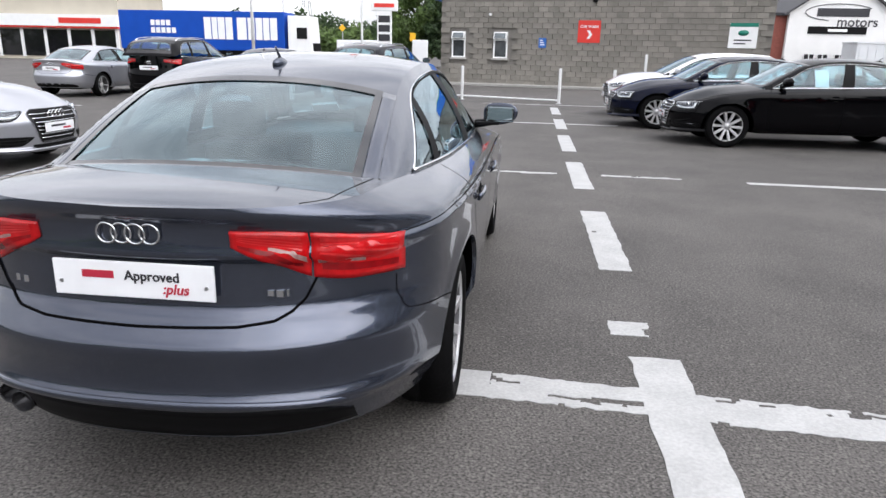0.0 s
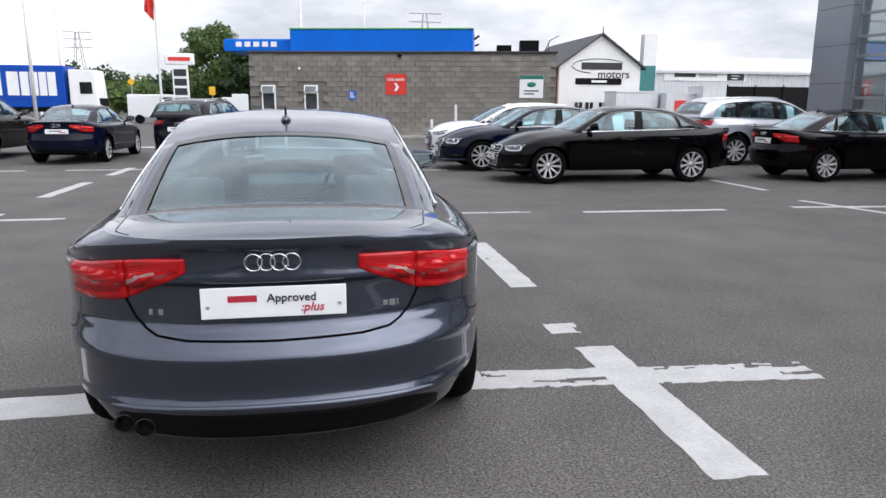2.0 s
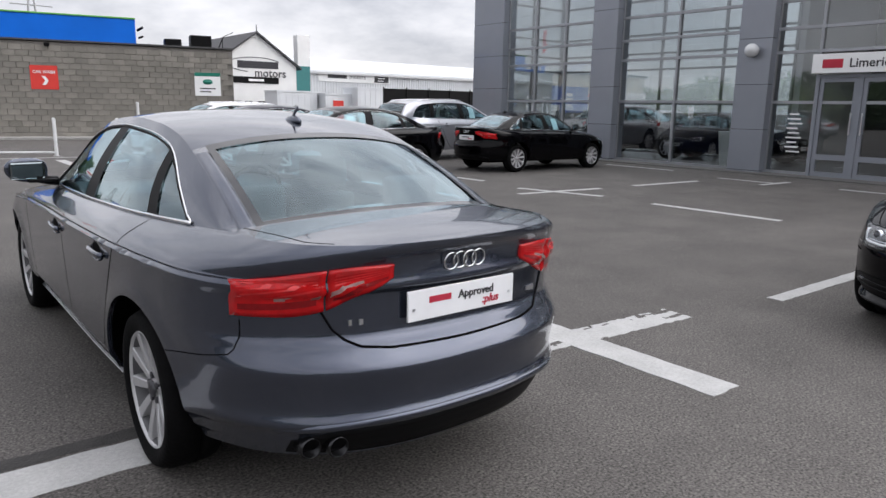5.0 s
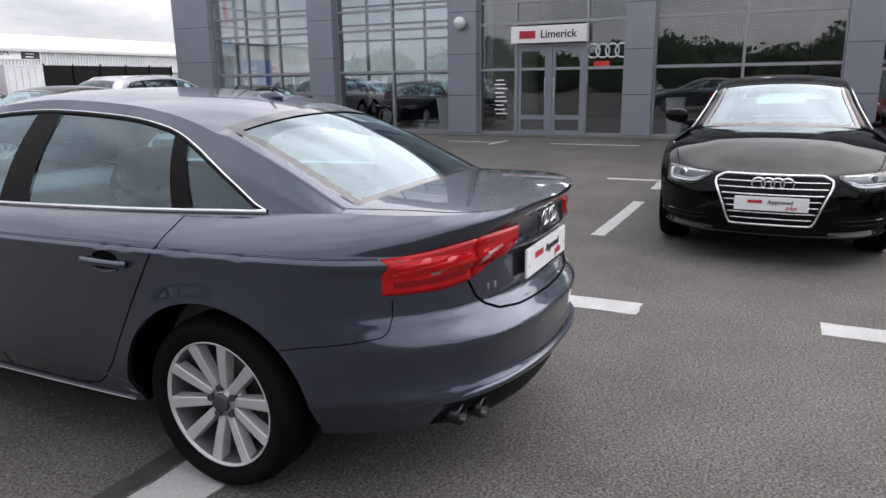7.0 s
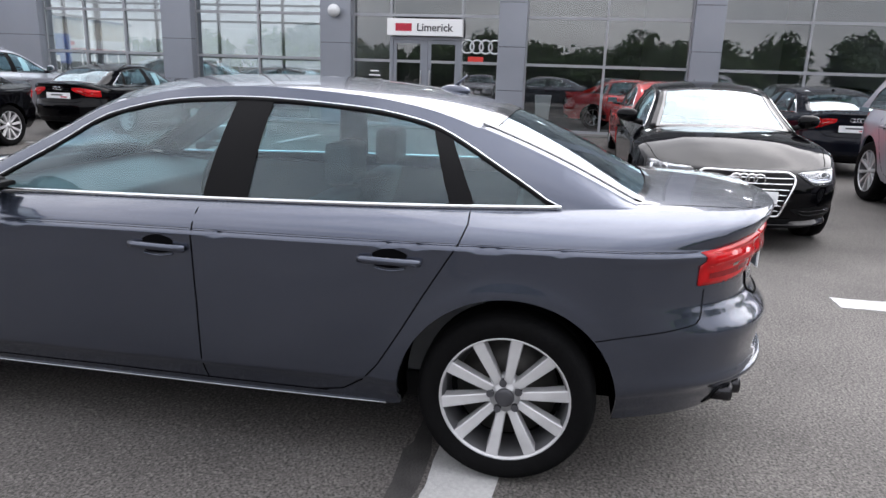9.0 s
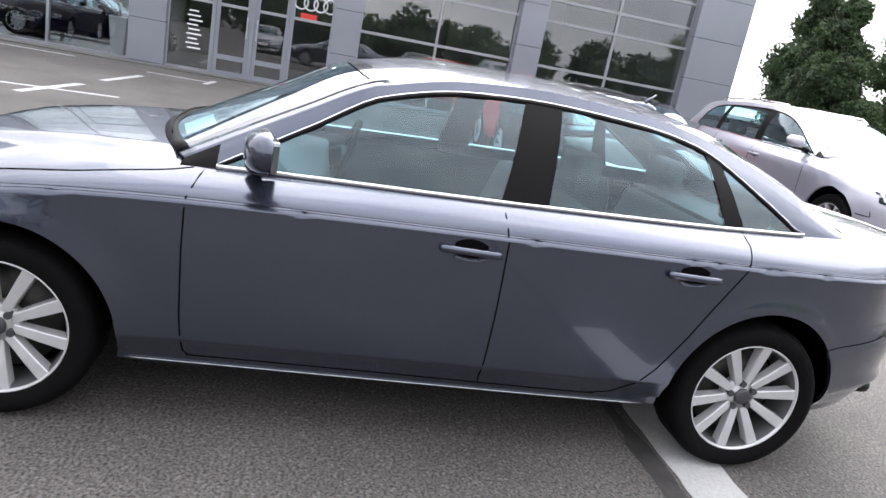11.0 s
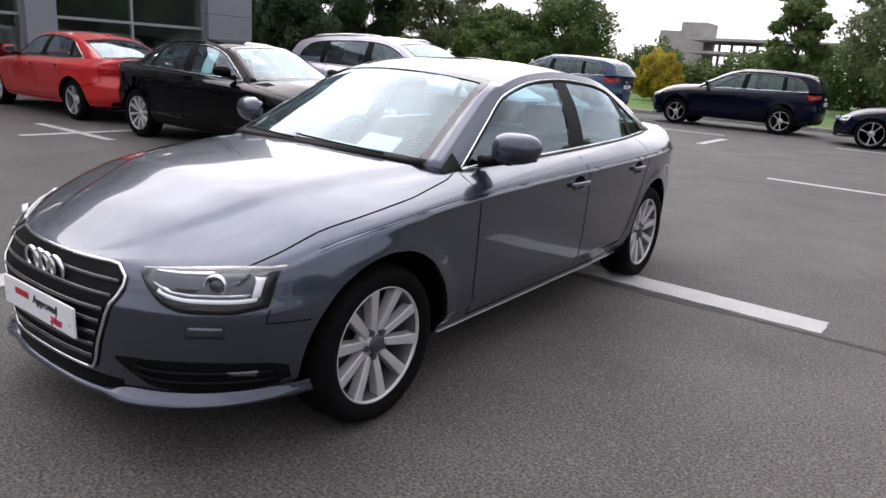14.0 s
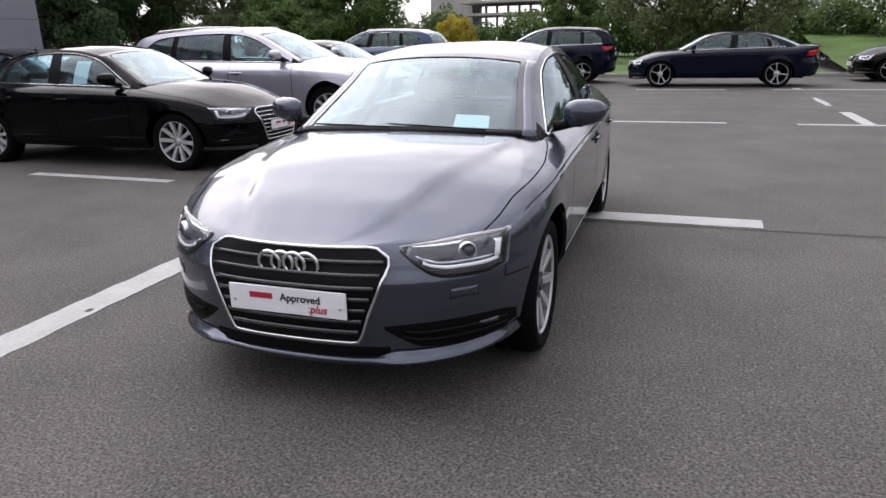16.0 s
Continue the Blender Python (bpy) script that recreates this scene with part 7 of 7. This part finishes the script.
# shop front beyond the lorry
store = thing("roadside_shop", pose(-44, 58, 0), "cream shop front with a white and red fascia", "building")
part("wall", boxes((-8, 8.6, 0, 8, 0, 6.0)), mat("cream_render", (.5, .46, .38), .85, vary=.08, vscale=.6), store)
part("fascia", boxes((-8, 8.7, -.5, 0, 2.9, 3.9)), SIGN_WHITE, store)
part("fascia_bar", boxes((3.2, 7.2, -.54, -.5, 3.15, 3.62)), SIGN_RED, store)
part("band", boxes((-8, 8.7, -.45, 0, 2.75, 2.9)), SIGN_RED, store)
for i in range(7):
    part("window", boxes((-7.6 + i * 2.3, -5.6 + i * 2.3, -.06, 0, .3, 2.6)), GLOSS_BLACK, store)
    part("window_post", boxes((-5.6 + i * 2.3, -5.3 + i * 2.3, -.10, 0, .2, 2.75)), SIGN_WHITE, store)
part("roof", boxes((-8.4, 9, -.3, 8.3, 6.0, 6.3)), SLATE, store)
far_blue = thing("far_blue_sign", pose(-45, 85, 0), "blue roadside fascia on posts", "sign")
part("fascia", boxes((0, 14, 0, 1.5, 4.1, 5.2)), CANOPY_BLUE, far_blue)
for x_ in (1, 13):
    part("post", rods(((x_, .7, 0), (x_, .7, 4.1), .15)), POST_WHITE, far_blue)


def lamp_post(x, y, h, lab, arm=1.6, flip_=1):
    p = thing("street_lamp", pose(x, y, 0), lab, "street lamp", "street lamps")
    part("pole", rods(((0, 0, 0), (0, 0, h), .10, .05), n=10), POST_WHITE, p, smooth=True)
    if arm:
        part("arm", rods(((0, 0, h), (flip_ * arm, 0, h + .25), .05, .04), n=8), STEEL, p)
        part("lantern", boxes((flip_ * arm - .1, flip_ * arm + .5 * flip_, -.14, .14, h + .18, h + .32)), STEEL, p, bevel=.03)


lamp_post(-14.3, 36, 9.5, "white flag mast without a flag", 0)
lamp_post(-20.2, 58, 10.5, "tall grey street lamp")
lamp_post(4.2, 62, 12.0, "tall grey street lamp by the filling station", 2.0, -1)
lamp_post(-1.0, 46, 9.8, "thin white mast beside the filling station", 0)
flag = thing("flag_mast", pose(-8.1, 36, 0), "white mast with a hanging red flag", "flag pole")
part("pole", rods(((0, 0, 0), (0, 0, 9.4), .07, .04)), POST_WHITE, flag)
bm = bmesh.new()
bmesh.ops.create_grid(bm, x_segments=10, y_segments=16, size=1)
for v in bm.verts:
    x, y = v.co.x, v.co.y
    v.co = (-.25 + .22 * x + .06 * y, .10 * math.sin(x * 5 + y * 2), 6.6 + .75 * y - .25 * x)
part("flag", bm, SIGN_RED, flag, "limp red flag", True)
totem = thing("price_totem", pose(-9.1, 47, 0), "white roadside price sign with dark number panels", "sign")
part("head", boxes((-.95, .95, -.15, .15, 4.0, 4.75)), SIGN_WHITE, totem, bevel=.1)
put("word_bar", mesh_of("word_bar", *box_vf(-.7, .7, -.17, -.15, 4.25, 4.5), SIGN_RED, False), totem)
part("column", boxes((-.5, .5, -.12, .12, 0, 4.0)), SIGN_WHITE, totem)
for k_ in range(4):
    put("price_panel", mesh_of("price_panel", *box_vf(-.4, .4, -.14, -.12, 1.4 + k_ * .62, 1.85 + k_ * .62), INK, False), totem)
yel = thing("warning_sign", pose(-14.5, 56, 0), "yellow diamond warning sign on a post", "road sign")
part("post", rods(((0, 0, 0), (0, 0, 3.0), .04)), STEEL, yel)
d_ = part("board", boxes((-.21, .21, -.02, .02, -.21, .21)), mat("sign_yellow", (.75, .42, .01), .5, vary=.05), yel)
d_.matrix_basis = pose(0, -.05, 3.1, 0, 45, 0)
yel2 = thing("warning_sign", pose(-7.1, 47, 0), "small yellow notice on a post", "road sign")
part("post", rods(((0, 0, 0), (0, 0, 2.6), .04)), STEEL, yel2)
part("board", boxes((-.2, .2, -.07, -.03, 2.05, 2.6)), mat("sign_yellow", (.75, .42, .01), .5, vary=.05), yel2)
kiosk = thing("air_kiosk", pose(-4.0, 30.6, 0), "white service cabinet at the corner of the block wall", "cabinet")
part("cabinet", boxes((-.28, .28, -.25, .25, 0, 1.75)), SIGN_WHITE, kiosk, bevel=.03)
part("panel", boxes((-.18, .18, -.27, -.25, .9, 1.4)), GLOSS_BLACK, kiosk)
stand_ = thing("display_board", pose(-2.25, 19.0, 0), "white upright display board on a foot", "notice board")
part("board", boxes((-.24, .24, -.03, .03, .18, 1.75)), SIGN_WHITE, stand_, bevel=.02)
part("picture", boxes((-.18, .18, -.036, -.03, .35, .75)), GLOSS_BLACK, stand_)
part("foot", boxes((-.3, .3, -.15, .15, 0, .05), (-.05, .05, -.02, .02, .05, .2)), TRIM_BLACK, stand_)
pyl = thing("pylon", pose(-41, 130, 0) @ Matrix.Diagonal((.64, .64, .64, 1)), "distant grey steel lattice power pylon", "pylon")
part("lattice", rods(*[((sx * 2.2, sy * 2.2, 0), (sx * .4, sy * .4, 21), .12) for sx in (-1, 1) for sy in (-1, 1)], *[((-3.6, 0, z), (3.6, 0, z), .12) for z in (17, 19.2, 21)],
                       *[((-2.2 + .085 * z * 1.0, 0, z), (2.2 - .085 * z, 0, z + 3), .07) for z in range(0, 18, 3)], *[((2.2 - .085 * z, 0, z), (-2.2 + .085 * z, 0, z + 3), .07) for z in range(0, 18, 3)], n=5), STEEL, pyl)
pyl2 = copy_thing(pyl, pose(28.5, 190, 0) @ Matrix.Diagonal((1.9, 1.9, 1.9, 1)))
# parked vans by the road
for x, y, nm, m, lab in ((-11.5, 52, "white_van", WHITE_PAINT, "white van waiting by the road"),):
    v_ = thing(nm, pose(x, y, 0), lab, "van")
    bm = bmesh.new()
    for q in box(bm, -2.2, 2.2, -.9, .9, .45, 2.1):
        if q.co.x > 1 and q.co.z > 1.5:
            q.co.x -= 1.1
    part("body", bm, m, v_, bevel=.08)
    part("side_window", boxes((.1, .95, -.93, -.90, 1.35, 1.9)), GLOSS_BLACK, v_)
    for x_ in (-1.4, 1.5):
        a, f = lathe([(0, .1), (.2, .1), (.33, .09), (.33, -.09), (0, -.09)], 16)
        o = put("wheel", mesh_of("wheel", a, f, RUBBER), v_)
        o.matrix_basis = pose(x_, -.85, .33, 0, 0, -90)

# ---- blocks of the filling station's wall ----
BU, BV = .445, .222
bw = boxes((-BU / 2 + .006, BU / 2 - .006, -.012, .075, -BV / 2 + .005, BV / 2 - .005))
bmesh.ops.bevel(bw, geom=[e for e in bw.edges if all(v.co.y < 0 for v in e.verts)], offset=.006, segments=1, affect="EDGES")
whole = bpy.data.meshes.new("block")
bw.to_mesh(whole)
bw.free()
whole.materials.append(BLOCK)
rest = bmesh.new()
made = 0
rows = int(WH / BV)
for r_ in range(rows):
    for c_ in range(int((U1 - U0) / BU) + 1):
        u = U0 + BU * (c_ + (.5 if r_ % 2 == 0 else 0)) + .0
        z = BV * (r_ + .5) + .02
        if u - BU / 2 < U0 - .01 or u + BU / 2 > U1 + .01:
            continue
        if any(a - BU / 2 < u < b + BU / 2 and 1.12 < z + BV / 2 and z - BV / 2 < 2.32 for a, b in WINS):
            continue
        if made < 300 and u > -4.9 and z > .5:
            o = put("block", whole, shop)
            o.matrix_basis = pose(u, random.Random(made).uniform(-.004, .004), z)
            made += 1
        else:
            i0 = len(rest.verts)
            rest.from_mesh(whole)
            rest.verts.ensure_lookup_table()
            for v in rest.verts[i0:]:
                v.co += Vector((u, 0, z))
tagged(part("block_rest", rest, BLOCK, shop), kind="stuff")
